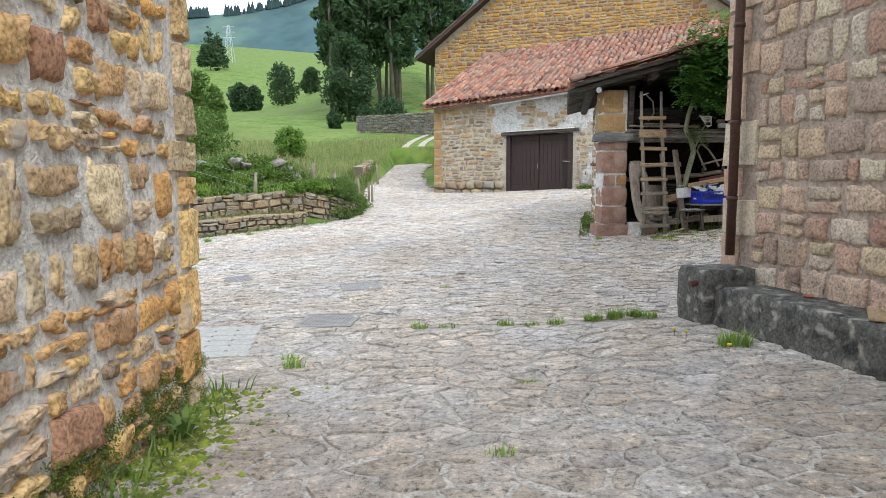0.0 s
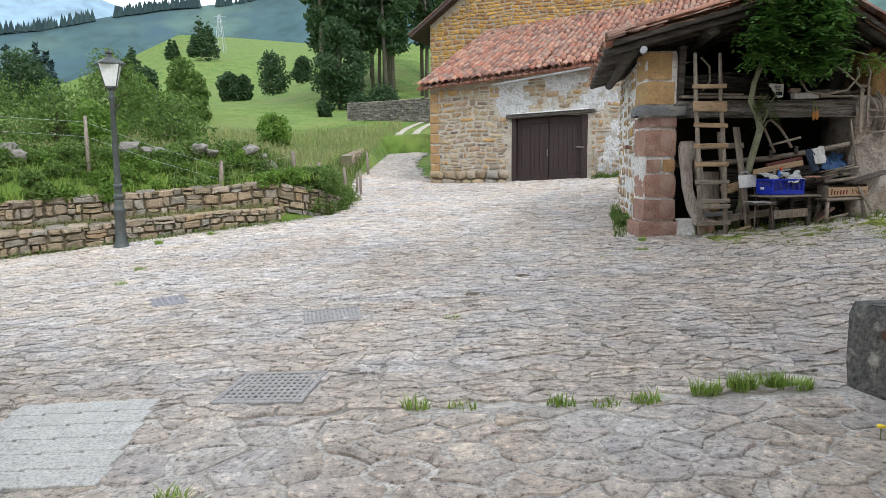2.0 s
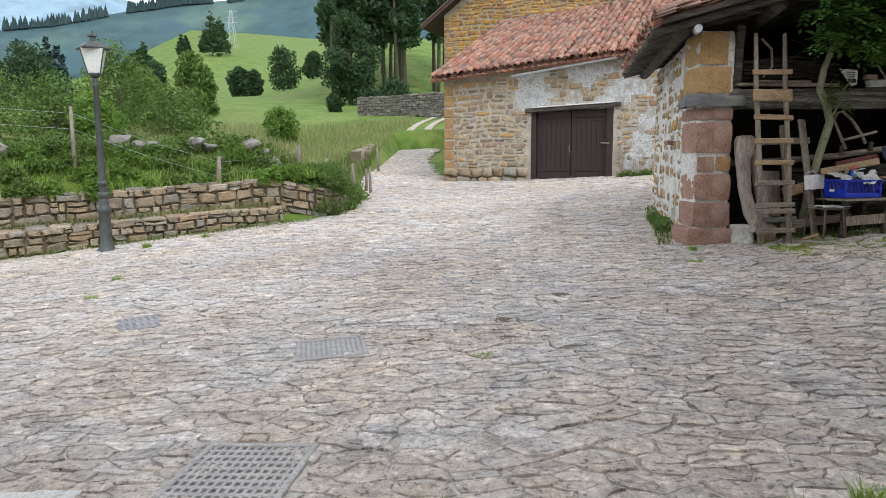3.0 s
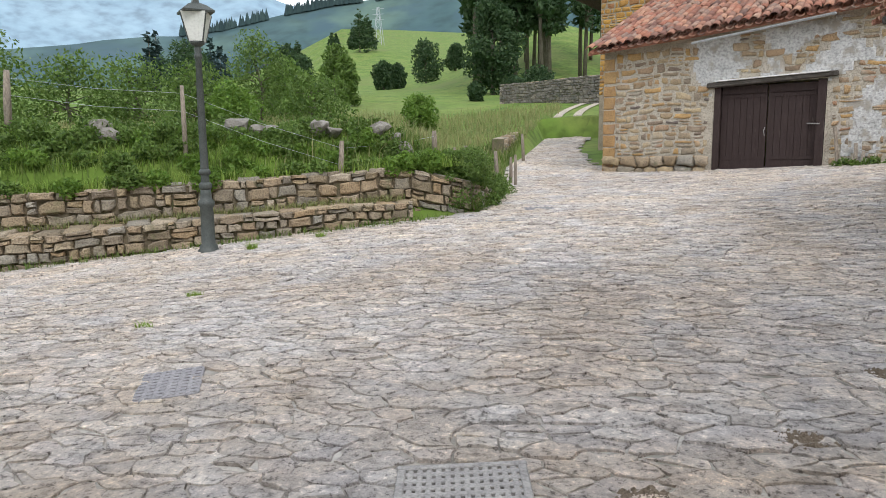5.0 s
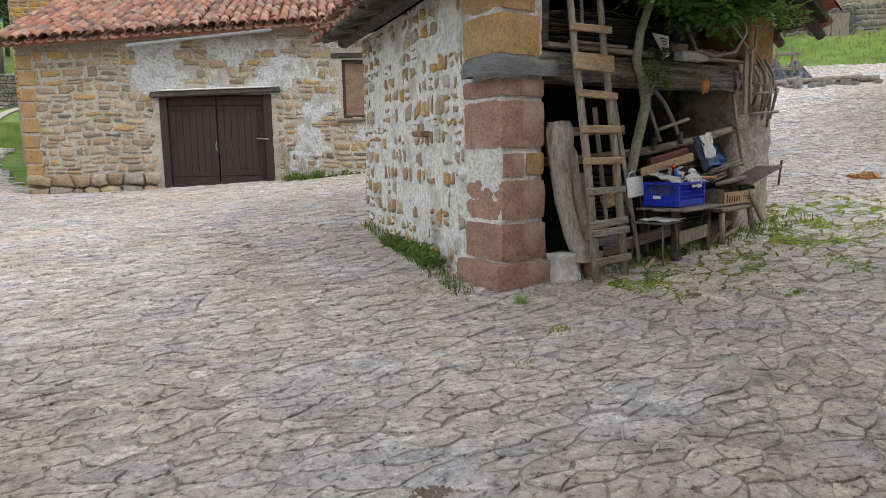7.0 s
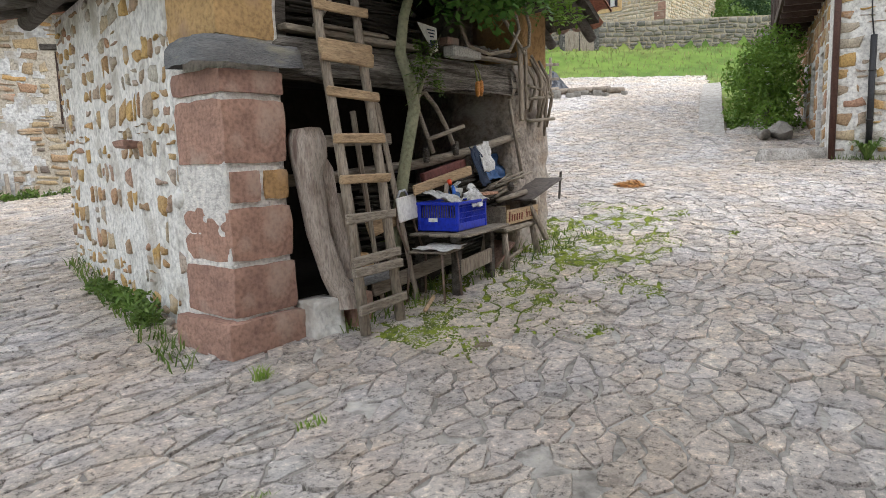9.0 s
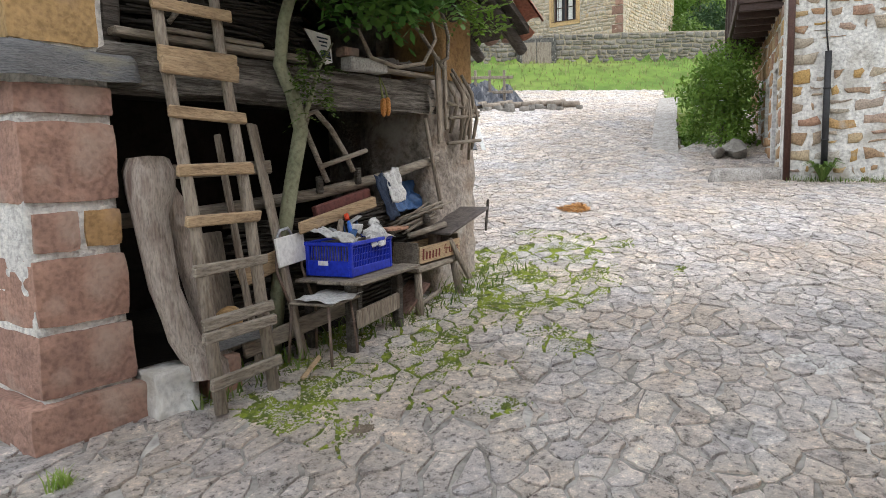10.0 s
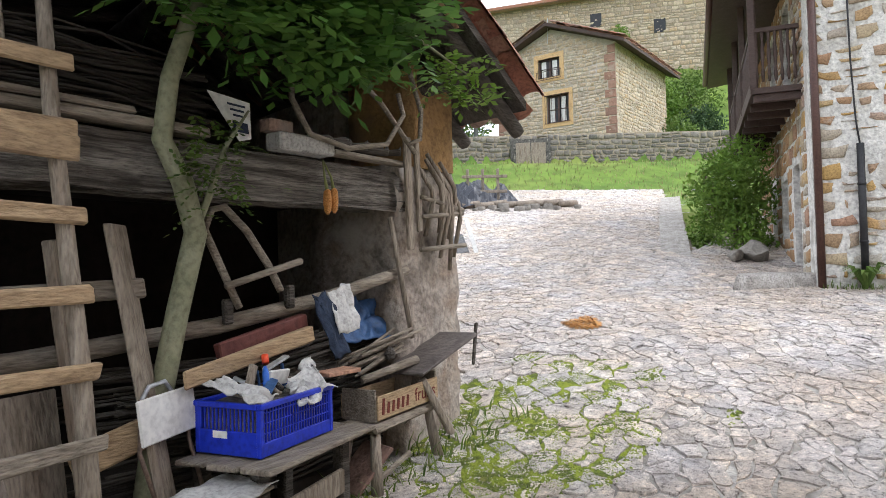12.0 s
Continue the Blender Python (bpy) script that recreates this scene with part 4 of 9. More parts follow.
stones(courses(0.44, 8.9, -0.6, 5.9, (0.13, 0.6), (0.13, 0.40), 0.034, 31, skew=0.24), oput, 0.042, o_wall, M_LEFT, M_LEFT, near=lambda u, v: u + max(0, v - 3), limit=295, seed=32, rough=0.15, inset=0.86, fine=True, smooth=True)
rng = random.Random(4)
z = -0.6
while z < 5.7:
    hgt = rng.uniform(0.22, 0.52)
    w = rng.choice((0.32, 0.42, 0.5))
    s = stone([(-0.03, z + 0.02), (w - 0.06, z + 0.02), (w - 0.06, z + hgt - 0.02), (-0.03, z + hgt - 0.02)], oput, 0.05, rng, 0.04, 0.05, 0.93, fine=True)
    part("quoin", mk("quoin", *s), M_LEFT, o_wall)
    z += hgt

# ---- red sandstone house on the other side ----
red_house = thing("red_house", (RC[0], RC[1], -0.3), "red and cream sandstone house with dressed corner stones", "house")
rput = plane_put((*RC, 0), RD, RN)
rput2 = plane_put((*RC, 0), (0.9755, 0.22), (-0.22, 0.9755))
# Height beyond the stonework is out of view, added to darken the alley.
rw = wall_body((*RC, 0), RD, RN, 9.5, 9.5, 0.6, base=-1.0)
slab(rw, rput2, [(0.61, -1), (7, -1), (7, 9.5), (0.61, 9.5)], 0.6)
r_wall = part("wall", rw.mesh("wall"), M_REDM, red_house)
stones(courses(0.5, 9.4, -0.3, 5.9, (0.18, 0.5), (0.17, 0.38), 0.016, 41, skew=0.15), rput, 0.026, r_wall, M_RIGHT, M_RIGHT, near=lambda u, v: u + max(0, v - 3), limit=240, seed=42, rough=0.08, inset=0.84, fine=True)
stones(courses(0.4, 6.9, -0.3, 5.9, (0.24, 0.62), (0.22, 0.40), 0.03, 43), rput2, 0.03, r_wall, M_RIGHT, M_RIGHT, near=lambda u, v: u + max(0, v - 3), limit=60, seed=44, rough=0.08, inset=0.86)
z, k = -0.35, 0
while z < 5.7:
    hgt = rng.uniform(0.28, 0.5)
    w = (0.52, 0.3)[k % 2] + rng.uniform(-0.03, 0.05)
    s = stone([(-0.025, z + 0.01), (w, z + 0.01), (w, z + hgt - 0.01), (-0.025, z + hgt - 0.01)], rput, 0.03, rng, 0.02, 0.05, 0.95)
    part("quoin", mk("quoin", *s), pbr("dressed_sandstone", [(0.50, 0.34, 0.26), (0.56, 0.42, 0.32), (0.58, 0.51, 0.40)], 6, 0.9, 0.4, "object") if k == 0 else bpy.data.materials["dressed_sandstone"], r_wall)
    z += hgt
    k += 1
pp = MB().tube([rput(0.3, 0.36, 0.13), rput(0.3, 6.0, 0.13)], 0.05, 12)
for zz in (0.95, 1.75, 2.75, 4.2):
    pp.tube([rput(0.3, zz, 0.13), rput(0.3, zz + 0.045, 0.13)], 0.06, 12)
tagged(part("downpipe", pp.mesh("downpipe", True), M_PIPE), "brown painted metal downpipe on the stone wall", "pipe")
# bench along its foot
bench = thing("stone_bench", rput(1.2, -0.2, 0.4), "low rendered stone bench blackened with lichen", "bench")


def rough_block(name, poly, z0, z1, seed, step=0.12, amp=0.018):
    """A worn block: outline swept up with uneven faces."""
    pts = []
    for n in range(len(poly)):
        p, q = poly[n], poly[(n + 1) % len(poly)]
        c = max(1, round(math.hypot(q[0] - p[0], q[1] - p[1]) / step))
        pts += [(p[0] + (q[0] - p[0]) * k / c, p[1] + (q[1] - p[1]) * k / c) for k in range(c)]
    n = len(pts)
    lv = max(2, round((z1 - z0) / step) + 1)
    cx, cy = sum(p[0] for p in pts) / n, sum(p[1] for p in pts) / n
    V, F = [], []
    for j in range(lv + 1):
        sc = 1.0 if j < lv else 0.94
        z = z0 + (z1 - z0) * min(j, lv - 0.25) / (lv - 0.25) if j < lv else z1
        z = min(z, z1 - (0.03 if j == lv - 1 else 0))
        for x, y in pts:
            e = noise.noise_vector((x * 5 + seed, y * 5, z * 5)) * amp
            V.append((cx + (x - cx) * sc + e[0], cy + (y - cy) * sc + e[1], z + e[2] * 0.5))
    for j in range(lv):
        for i in range(n):
            k = (i + 1) % n
            F.append((j * n + i, j * n + k, (j + 1) * n + k, (j + 1) * n + i))
    V.append((cx, cy, z1))
    for i in range(n):
        F.append((lv * n + i, lv * n + (i + 1) % n, len(V) - 1))
    return mk(name, V, F, True)


def rp(u, h):
    p = rput(u, 0, h)
    return (p[0], p[1])


part("seat", rough_block("seat", [rp(0.62, 0.0), rp(5.5, 0.0), rp(5.5, 0.42), rp(0.62, 0.52)], -0.7, 0.10, 2), M_CONC, bench)
part("end_block", rough_block("end_block", [rp(0.12, -0.1), rp(0.6, -0.1), rp(0.6, 0.62), rp(0.12, 0.62)], -0.7, 0.24, 5), M_CONC, bench, "raised end block of the bench")
part("spout", MB().tube([rput(0.45, 0.10, 0.6), rput(0.45, 0.09, 0.68)], 0.035, 10).mesh("spout"), M_PIPE, bench, "dark pipe stub")

# ---- barn shell ----
barn = thing("barn", (BC[0], BC[1], 0.0), "open stone barn with tiled roof and cluttered timber front", "barn")
bput = plane_put((*BC, 0), BD, BN)
bw = wall_body((BC[0] + BD[0] * 0.45, BC[1] + BD[1] * 0.45, 0), BD, BN, 4.3, 3.0, 0.5, base=-0.5)
b_wall = part("wall", bw.mesh("wall"), M_PLASTER, barn)
stones(courses(0.5, 4.75, -0.2, 2.98, (0.13, 0.36), (0.12, 0.26), 0.05, 51, skew=0.28, keep=lambda u, v: noise.noise((u * 2.2, v * 2.2, 4)) < 0.05 or u > 4.3), bput, 0.022, b_wall, M_BARN, M_BARN, limit=300, seed=52, rough=0.14, inset=0.75)
FD, FN = (1.0, 0.025), (0.025, -1.0)
fput = plane_put((*F0, 0), FD, FN)
pier = part("pier", rough_block("pier", [fput(0.235, 0, 0.045)[:2], fput(0.735, 0, 0.045)[:2], fput(0.735, 0, -0.58)[:2], fput(0.235, 0, -0.58)[:2]], -0.3, 3.0, 8, 0.1, 0.014), M_MORTAR, barn)
for k, (z0, z1, u0, u1, mat_) in enumerate(((-0.2, 0.14, 0.13, 0.82, M_QUOIN), (0.16, 0.52, 0.22, 0.77, M_QUOIN), (0.56, 0.94, 0.23, 0.76, M_QUOIN), (0.98, 1.20, 0.25, 0.5, M_QUOIN), (0.99, 1.20, 0.53, 0.74, M_OCHRE_Q),
                                             (1.25, 1.70, 0.22, 0.75, M_QUOIN), (1.74, 1.90, 0.21, 0.75, M_QUOIN), (2.12, 2.50, 0.22, 0.70, M_OCHRE_Q), (2.53, 2.98, 0.23, 0.64, M_OCHRE_Q))):
    bl = MB()
    c = fput((u0 + u1) / 2, (z0 + z1) / 2, -0.24)
    m = Matrix.Translation(c) @ pose(0, 0, 0, 0, 0, 1.4)
    bm = bmesh.new()
    bmesh.ops.create_cube(bm, size=1.0)
    bmesh.ops.subdivide_edges(bm, edges=bm.edges[:], cuts=5, use_grid_fill=True)
    w, dp, h = u1 - u0, 0.62 + (0.1 if k == 0 else 0), z1 - z0
    for v in bm.verts:
        e = max(abs(v.co.x), abs(v.co.y), abs(v.co.z))
        rr = sum(1 for q in v.co if abs(q) > 0.45)
        s = 1 - (0.012 if rr == 2 else 0.03 if rr == 3 else 0)
        p = Vector((v.co.x * w * s, v.co.y * dp * s, v.co.z * h * (s if rr < 3 else 0.95)))
        v.co = p + noise.noise_vector(p * 9 + Vector((k * 3, 0, 0))) * 0.012
    me = bpy.data.meshes.new("quoin")
    bm.to_mesh(me)
    bm.free()
    part("quoin", me, mat_, pier, m=m)
part("slate_cap", rough_block("slate_cap", [fput(0.04, 0, 0.02)[:2], fput(0.25, 0, 0.14)[:2], fput(0.9, 0, 0.10)[:2], fput(0.9, 0, -0.4)[:2], fput(0.1, 0, -0.4)[:2]], 1.93, 2.10, 9, 0.07, 0.035), M_SLATE, pier, "flaky grey slate slab")
RPX = 3.82
M_RPIER = pbr('rubble_and_render', [(0.16, 0.135, 0.115), (0.33, 0.29, 0.25), (0.24, 0.19, 0.15)], 4, 0.95, 1.0, None, (0.42, 0.39, 0.35), 2.6, 0.57, 0.6, bump_scale=22)
rpier = part("right_pier", rough_block("right_pier", [fput(RPX, 0, 0.02)[:2], fput(RPX + 0.85, 0, -0.05)[:2], fput(RPX + 0.95, 0, -0.9)[:2], fput(RPX + 0.05, 0, -0.9)[:2]], -0.3, 2.25, 3, 0.15, 0.05), M_RPIER, barn, "rough plastered rubble pier")
part("pier_head", rough_block("pier_head", [fput(RPX + 0.3, 0, -0.02)[:2], fput(RPX + 0.8, 0, -0.02)[:2], fput(RPX + 0.8, 0, -0.7)[:2], fput(RPX + 0.3, 0, -0.7)[:2]], 2.25, 3.05, 6, 0.14, 0.02), M_OCHRE_Q, barn, "ochre rendered pier head")
part("right_wall", slab(MB(), plane_put((F0[0] + 4.65, F0[1] + 0.95, 0), BD, (0.9863, -0.165)), [(0, -0.5), (3.8, -0.5), (3.8, 3.0), (0, 3.0)], 0.5).mesh("right_wall"), M_RPIER, barn)
# Back wall, floor and partition have the interior's shade in their colour.
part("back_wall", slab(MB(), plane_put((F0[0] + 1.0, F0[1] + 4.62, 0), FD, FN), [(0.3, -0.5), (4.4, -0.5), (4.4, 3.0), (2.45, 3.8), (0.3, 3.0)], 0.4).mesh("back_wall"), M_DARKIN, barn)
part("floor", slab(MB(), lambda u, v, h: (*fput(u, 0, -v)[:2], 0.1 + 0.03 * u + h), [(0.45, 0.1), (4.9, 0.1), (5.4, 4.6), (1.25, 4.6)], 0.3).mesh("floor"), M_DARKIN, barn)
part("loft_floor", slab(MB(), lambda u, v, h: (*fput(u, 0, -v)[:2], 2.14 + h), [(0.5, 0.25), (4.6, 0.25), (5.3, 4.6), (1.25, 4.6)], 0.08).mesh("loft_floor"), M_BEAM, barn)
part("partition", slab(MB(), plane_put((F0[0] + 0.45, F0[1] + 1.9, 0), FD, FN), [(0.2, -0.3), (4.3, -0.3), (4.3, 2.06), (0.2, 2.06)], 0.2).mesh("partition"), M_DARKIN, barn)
# roof: ridge runs back from the front gable
EV_L, RIDGE, EV_R, OVER = (-0.5, 3.0), (2.75, 3.86), (4.78, 2.7), 0.58
b_roof = None
for nm, (ua, za), (ub, zb) in (("roof", EV_L, RIDGE), ("roof", EV_R, RIDGE)):
    A, B = Vector((*fput(ua, 0, OVER)[:2], za)), Vector((*fput(ub, 0, OVER)[:2], zb))
    back = Vector((BD[0], BD[1], 0)) * 5.6
    V = [A, B, B + back, A + back]
    rb = MB().add([p + Vector((0, 0, dz)) for dz in (0, 0.07) for p in V], [(0, 1, 2, 3), (7, 6, 5, 4), (0, 4, 5, 1), (1, 5, 6, 2), (2, 6, 7, 3), (3, 7, 4, 0)])
    b_roof = part("roof", rb.mesh("roof"), M_BEAM, barn)
    sl = (B - A)
    n_s = max(3, int(sl.length / 0.33))
    tiled(b_roof, A + Vector((0, 0, 0.08)) - sl.normalized() * 0.08, (BD[0], BD[1], 0), sl, 26, n_s, ds=0.34, limit=110, seed=int(10 + ua * 2))
for k in range(9):
    y = 0.05 + k * 0.6
    for (ua, za), (ub, zb) in ((EV_L, RIDGE), (EV_R, RIDGE)):
        o = Vector((BD[0], BD[1], 0)) * y
        A, B = Vector((*fput(ua, 0, OVER - 0.1)[:2], za - 0.08)) + o, Vector((*fput(ub, 0, OVER - 0.1)[:2], zb - 0.08)) + o
        A = A - (B - A).normalized() * 0.12
        part("rafter", MB().tube([A, A.lerp(B, 0.3) + Vector((0, 0, 0.02)), B], [0.06, 0.065, 0.06], 7).mesh("rafter", True), M_BEAM, barn)
for ua, za in ((-0.12, 2.98), (1.2, 3.3), (2.75, 3.66), (4.2, 2.92)):
    A = Vector((*fput(ua, 0, OVER - 0.22)[:2], za))
    part("purlin", MB().tube([A, A + Vector((BD[0], BD[1], 0)) * 5.3], [0.11, 0.1], 9).mesh("purlin", True), M_BEAM, barn, "log purlin with sawn end")
part("beam", rough_block("beam", [fput(0.66, 0, 0.05)[:2], fput(RPX + 0.1, 0, 0.03)[:2], fput(RPX + 0.1, 0, -0.24)[:2], fput(0.66, 0, -0.24)[:2]], 1.90, 2.18, 14, 0.1, 0.03), pbr("cracked_grey_timber", [(0.07, 0.062, 0.052), (0.19, 0.175, 0.155), (0.30, 0.28, 0.25)], 5, 0.95, 1.0, None, (0.045, 0.038, 0.032), 4.5, 0.53, 0.9, stretch=(0.3, 3, 5)), barn, "heavy cracked old timber beam")
part("side_post", beam_between(MB(), fput(0.82, 2.1, -0.1), fput(0.86, 3.1, -0.1), 0.15, 0.13, 0.02).mesh("side_post"), M_BEAM, barn)
part("barn_pipe", MB().tube([fput(-0.02, 2.93, 0.62), fput(0.04, 2.94, 0.40)], 0.055, 14).mesh("barn_pipe"), M_ZINC, barn, "grey pipe end under the eave")

# ---- terrace walls ----
def run_wall(name, line, z_top, h, thick, label, seed, cw, chh, limit, top=True, mats=None):
    """A dry stone wall along a line; z_top(s) gives its top along its length."""
    w = thing(name, (*line[0], z_top(0) - h), label, "stone wall")
    cum = [0.0]
    for a, b in zip(line, line[1:]):
        cum.append(cum[-1] + math.hypot(b[0] - a[0], b[1] - a[1]))

    def at(s, off):
        for k in range(len(line) - 1):
            if s <= cum[k + 1] or k == len(line) - 2:
                (x0, y0), (x1, y1) = line[k], line[k + 1]
                L = cum[k + 1] - cum[k]
                t = (s - cum[k]) / L
                nx, ny = (y1 - y0) / L, -(x1 - x0) / L
                return x0 + (x1 - x0) * t + nx * off, y0 + (y1 - y0) * t + ny * off
    put = lambda u, v, hh: (*at(u, hh), z_top(u) - h + v)
    core, L = MB(), cum[-1]
    ns = max(2, int(L / 0.4))
    V = []
    for k in range(ns + 1):
        s = L * k / ns
        for off, v in ((-0.03, -0.5), (-0.03, h - 0.03), (-thick, h - 0.03), (-thick, -0.5)):
            V.append(put(s, v, off))
    F = [(4 * k + i, 4 * k + 4 + i, 4 * k + 4 + (i + 1) % 4, 4 * k + (i + 1) % 4) for k in range(ns) for i in range(4)] + [(0, 1, 2, 3), (4 * ns + 3, 4 * ns + 2, 4 * ns + 1, 4 * ns)]
    body = part("core", core.add(V, F).mesh("core"), M_SOILJ, w)
    stones(courses(0, L, -0.25, h, (cw * 0.4, cw * 1.15), (chh * 0.45, chh * 0.95), 0.008, seed, skew=0.13), put, 0.07, body, *(mats or (M_DRY, M_DRY_I)), limit=limit, seed=seed + 1, rough=0.14, inset=0.74, smooth=False)
    if top:
        tput_ = lambda u, v, hh: (*at(u, -v), z_top(u) - 0.04 + hh)
        stones(cells(0, L, 0.0, thick, 0.45, thick, 0.2, 0.03, seed + 5), tput_, 0.05, body, M_DRY, M_DRY_I, name="coping_stone", limit=60, seed=seed + 6, inset=0.85)
    return w


LOW = [(-12.6, 15.25), (-10, 16.3), (-7.5, 17.8), (-5.5, 19.0), (-4.2, 19.7)]
UPP = [(-13.6, 15.75), (-10.4, 17.05), (-7.9, 18.55), (-5.85, 19.75), (-4.35, 20.4), (-3.2, 20.75)]
END = [(-3.2, 20.75), (-2.95, 22.0), (-3.2, 24.5)]
run_wall("lower_terrace_wall", LOW, lambda s: -0.42 + 0.055 * s, 0.42, 0.75, "low dry stone wall of mossy brown blocks", 61, 0.42, 0.24, 200)
run_wall("upper_terrace_wall", UPP, lambda s: 0.20 + 0.052 * min(s, 10.3) - 0.22 * max(0, s - 10.3), 0.85, 0.5, "dry stone terrace wall of brown sandstone blocks", 65, 0.42, 0.28, 220)
run_wall("terrace_wall_end", END, lambda s: 0.42 - 0.17 * s, 0.5, 0.4, "overgrown dry stone wall end beside the road", 69, 0.33, 0.21, 60, top=False)

# ---- balcony house up the lane ----
balcony_house = thing("balcony_house", (KC[0], KC[1], 1.0), "stone house with cream mortared gable and dark wooden balcony", "house")
kput = plane_put((*KC, 0), KG, (-0.955, -0.2966))
kput2 = plane_put((*KC, 0), KD, (-0.2966, 0.955))
k_wall = part("gable_wall", wall_body((*KC, 0), KG, (-0.955, -0.2966), 6.5, 8.0, 0.5, base=0.2).mesh("gable_wall"), M_PLASTER, balcony_house)
stones(courses(0.0, 6.4, 0.6, 8.0, (0.2, 0.6), (0.16, 0.32), 0.07, 71, skew=0.28, keep=lambda u, v: u < 0.55 or noise.noise((u * 1.4, v * 1.4, 9)) < 0.25), kput, 0.025, k_wall, M_BARN, M_BARN, limit=260, near=lambda u, v: u + 0.4 * v, seed=72, rough=0.12, inset=0.82)
kholes = [(0.9, 1.75, 1.0, 3.2), (2.6, 3.5, 1.9, 3.1), (4.6, 5.5, 1.1, 3.2), (1.6, 2.5, 4.5, 6.4), (4.0, 4.9, 4.5, 6.4)]
k_fac = part("facade_wall", wall_body((KC[0] + KD[0] * 0.51, KC[1] + KD[1] * 0.51, 0), KD, (-0.2966, 0.955), 8.5, 8.0, 0.5, kholes, base=0.2).mesh("facade_wall"), M_PLASTER, balcony_house)
kf = plane_put((KC[0] + KD[0] * 0.51, KC[1] + KD[1] * 0.51, 0), KD, (-0.2966, 0.955))
stones(courses(0.0, 8.5, 0.6, 7.9, (0.25, 0.65), (0.2, 0.4), 0.03, 73, holes=[(a - 0.1, b + 0.1, c, d + 0.15) for a, b, c, d in kholes]), kf, 0.02, k_fac, M_BARN, M_BARN, limit=120, near=lambda u, v: u, seed=74, inset=0.88)
for a, b, c, d in kholes:
    kp = plane_put((KC[0] + KD[0] * 0.51 + 0.2966 * 0.15, KC[1] + KD[1] * 0.51 - 0.955 * 0.15, 0), KD, (-0.2966, 0.955))
    dr = part("door" if c < 1.5 or c > 4 else "window", slab(MB(), kp, [(a, c), (b, c), (b, d), (a, d)], 0.06).mesh("leaf"), M_BROWNW, balcony_house)
KZ = 4.45
fl = part("balcony_floor", slab(MB(), lambda u, v, h: (*kf(u, 0, v)[:2], KZ + h), [(0.15, 0.0), (7.5, 0.0), (7.5, 0.8), (0.15, 0.8)], 0.1).mesh("balcony_floor"), M_BROWNW, balcony_house, "dark wooden balcony floor")
for k in range(10):
    u = 0.25 + k * 0.78
    part("joist", beam_between(MB(), kf(u, KZ - 0.17, -0.05), kf(u, KZ - 0.17, 0.76), 0.1, 0.14).mesh("joist"), M_BROWNW, fl)
rail = part("balcony_rail", beam_between(MB(), kf(0.15, KZ + 1.0, 0.75), kf(7.5, KZ + 1.0, 0.75), 0.09, 0.08).mesh("balcony_rail"), M_BROWNW, balcony_house)
part("balcony_apron", slab(MB(), plane_put(kf(0.15, 0, 0.81), KD, (-0.2966, 0.955)), [(0, KZ - 0.12), (7.35, KZ - 0.12), (7.35, KZ + 0.1), (0, KZ + 0.1)], 0.04).mesh("balcony_apron"), M_BROWNW, balcony_house)
for k in range(52):
    u = 0.2 + k * 0.14
    part("baluster", MB().lathe([(0.02, 0.0), (0.035, 0.12), (0.02, 0.26), (0.04, 0.48), (0.02, 0.7), (0.03, 0.86)], kf(u, KZ + 0.1, 0.75), 6).mesh("baluster", True), M_BROWNW, rail)
for k in range(7):
    part("baluster", MB().lathe([(0.02, 0.0), (0.035, 0.12), (0.02, 0.26), (0.04, 0.48), (0.02, 0.7), (0.03, 0.86)], kf(0.17, KZ + 0.1, 0.1 + k * 0.1), 6).mesh("baluster", True), M_BROWNW, rail)
part("side_rail", beam_between(MB(), kf(0.17, KZ + 1.0, 0.0), kf(0.17, KZ + 1.0, 0.75), 0.08, 0.08).mesh("side_rail"), M_BROWNW, balcony_house)
for u in (0.2, 2.6, 5.0, 7.4):
    part("balcony_post", beam_between(MB(), kf(u, KZ, 0.75), kf(u, 6.9, 0.75), 0.12, 0.12).mesh("balcony_post"), M_BROWNW, balcony_house)
part("eave", slab(MB(), lambda u, v, h: (*kf(u, 0, v)[:2], 6.95 + h - 0.12 * v), [(-0.65, -0.3), (9.2, -0.3), (9.2, 1.3), (-0.65, 1.3)], 0.14).mesh("eave"), M_BROWNW, balcony_house, "dark boarded eave")
part("eave_gutter", MB().tube([kf(-0.65, 6.78, 1.35), kf(9.2, 6.78, 1.35)], 0.08, 10).mesh("eave_gutter", True), M_PIPE, balcony_house)
p1 = part("downpipe", MB().tube([kput(0.06, 1.0, 0.09), kput(0.06, 6.6, 0.09)], 0.06, 12).mesh("downpipe", True), M_PIPE, balcony_house, "brown metal downpipe")
p2 = MB().tube([kput(0.66, 1.0, 0.08), kput(0.66, 3.25, 0.08)], 0.055, 12).tube([kput(0.66, 3.25, 0.06), kput(0.62, 3.6, 0.05), kput(0.58, 4.6, 0.04), kput(0.54, 8, 0.04)], 0.014, 8)
for zz in (1.1, 1.7, 2.6):
    p2.tube([kput(0.66, zz, 0.08), kput(0.66, zz + 0.03, 0.08)], 0.065, 12)
part("cable_pipe", p2.mesh("cable_pipe", True), pbr("black_pipe", [(0.02, 0.02, 0.022), (0.03, 0.03, 0.032)], 5, 0.5, 0.1), balcony_house, "black cable guard pipe")

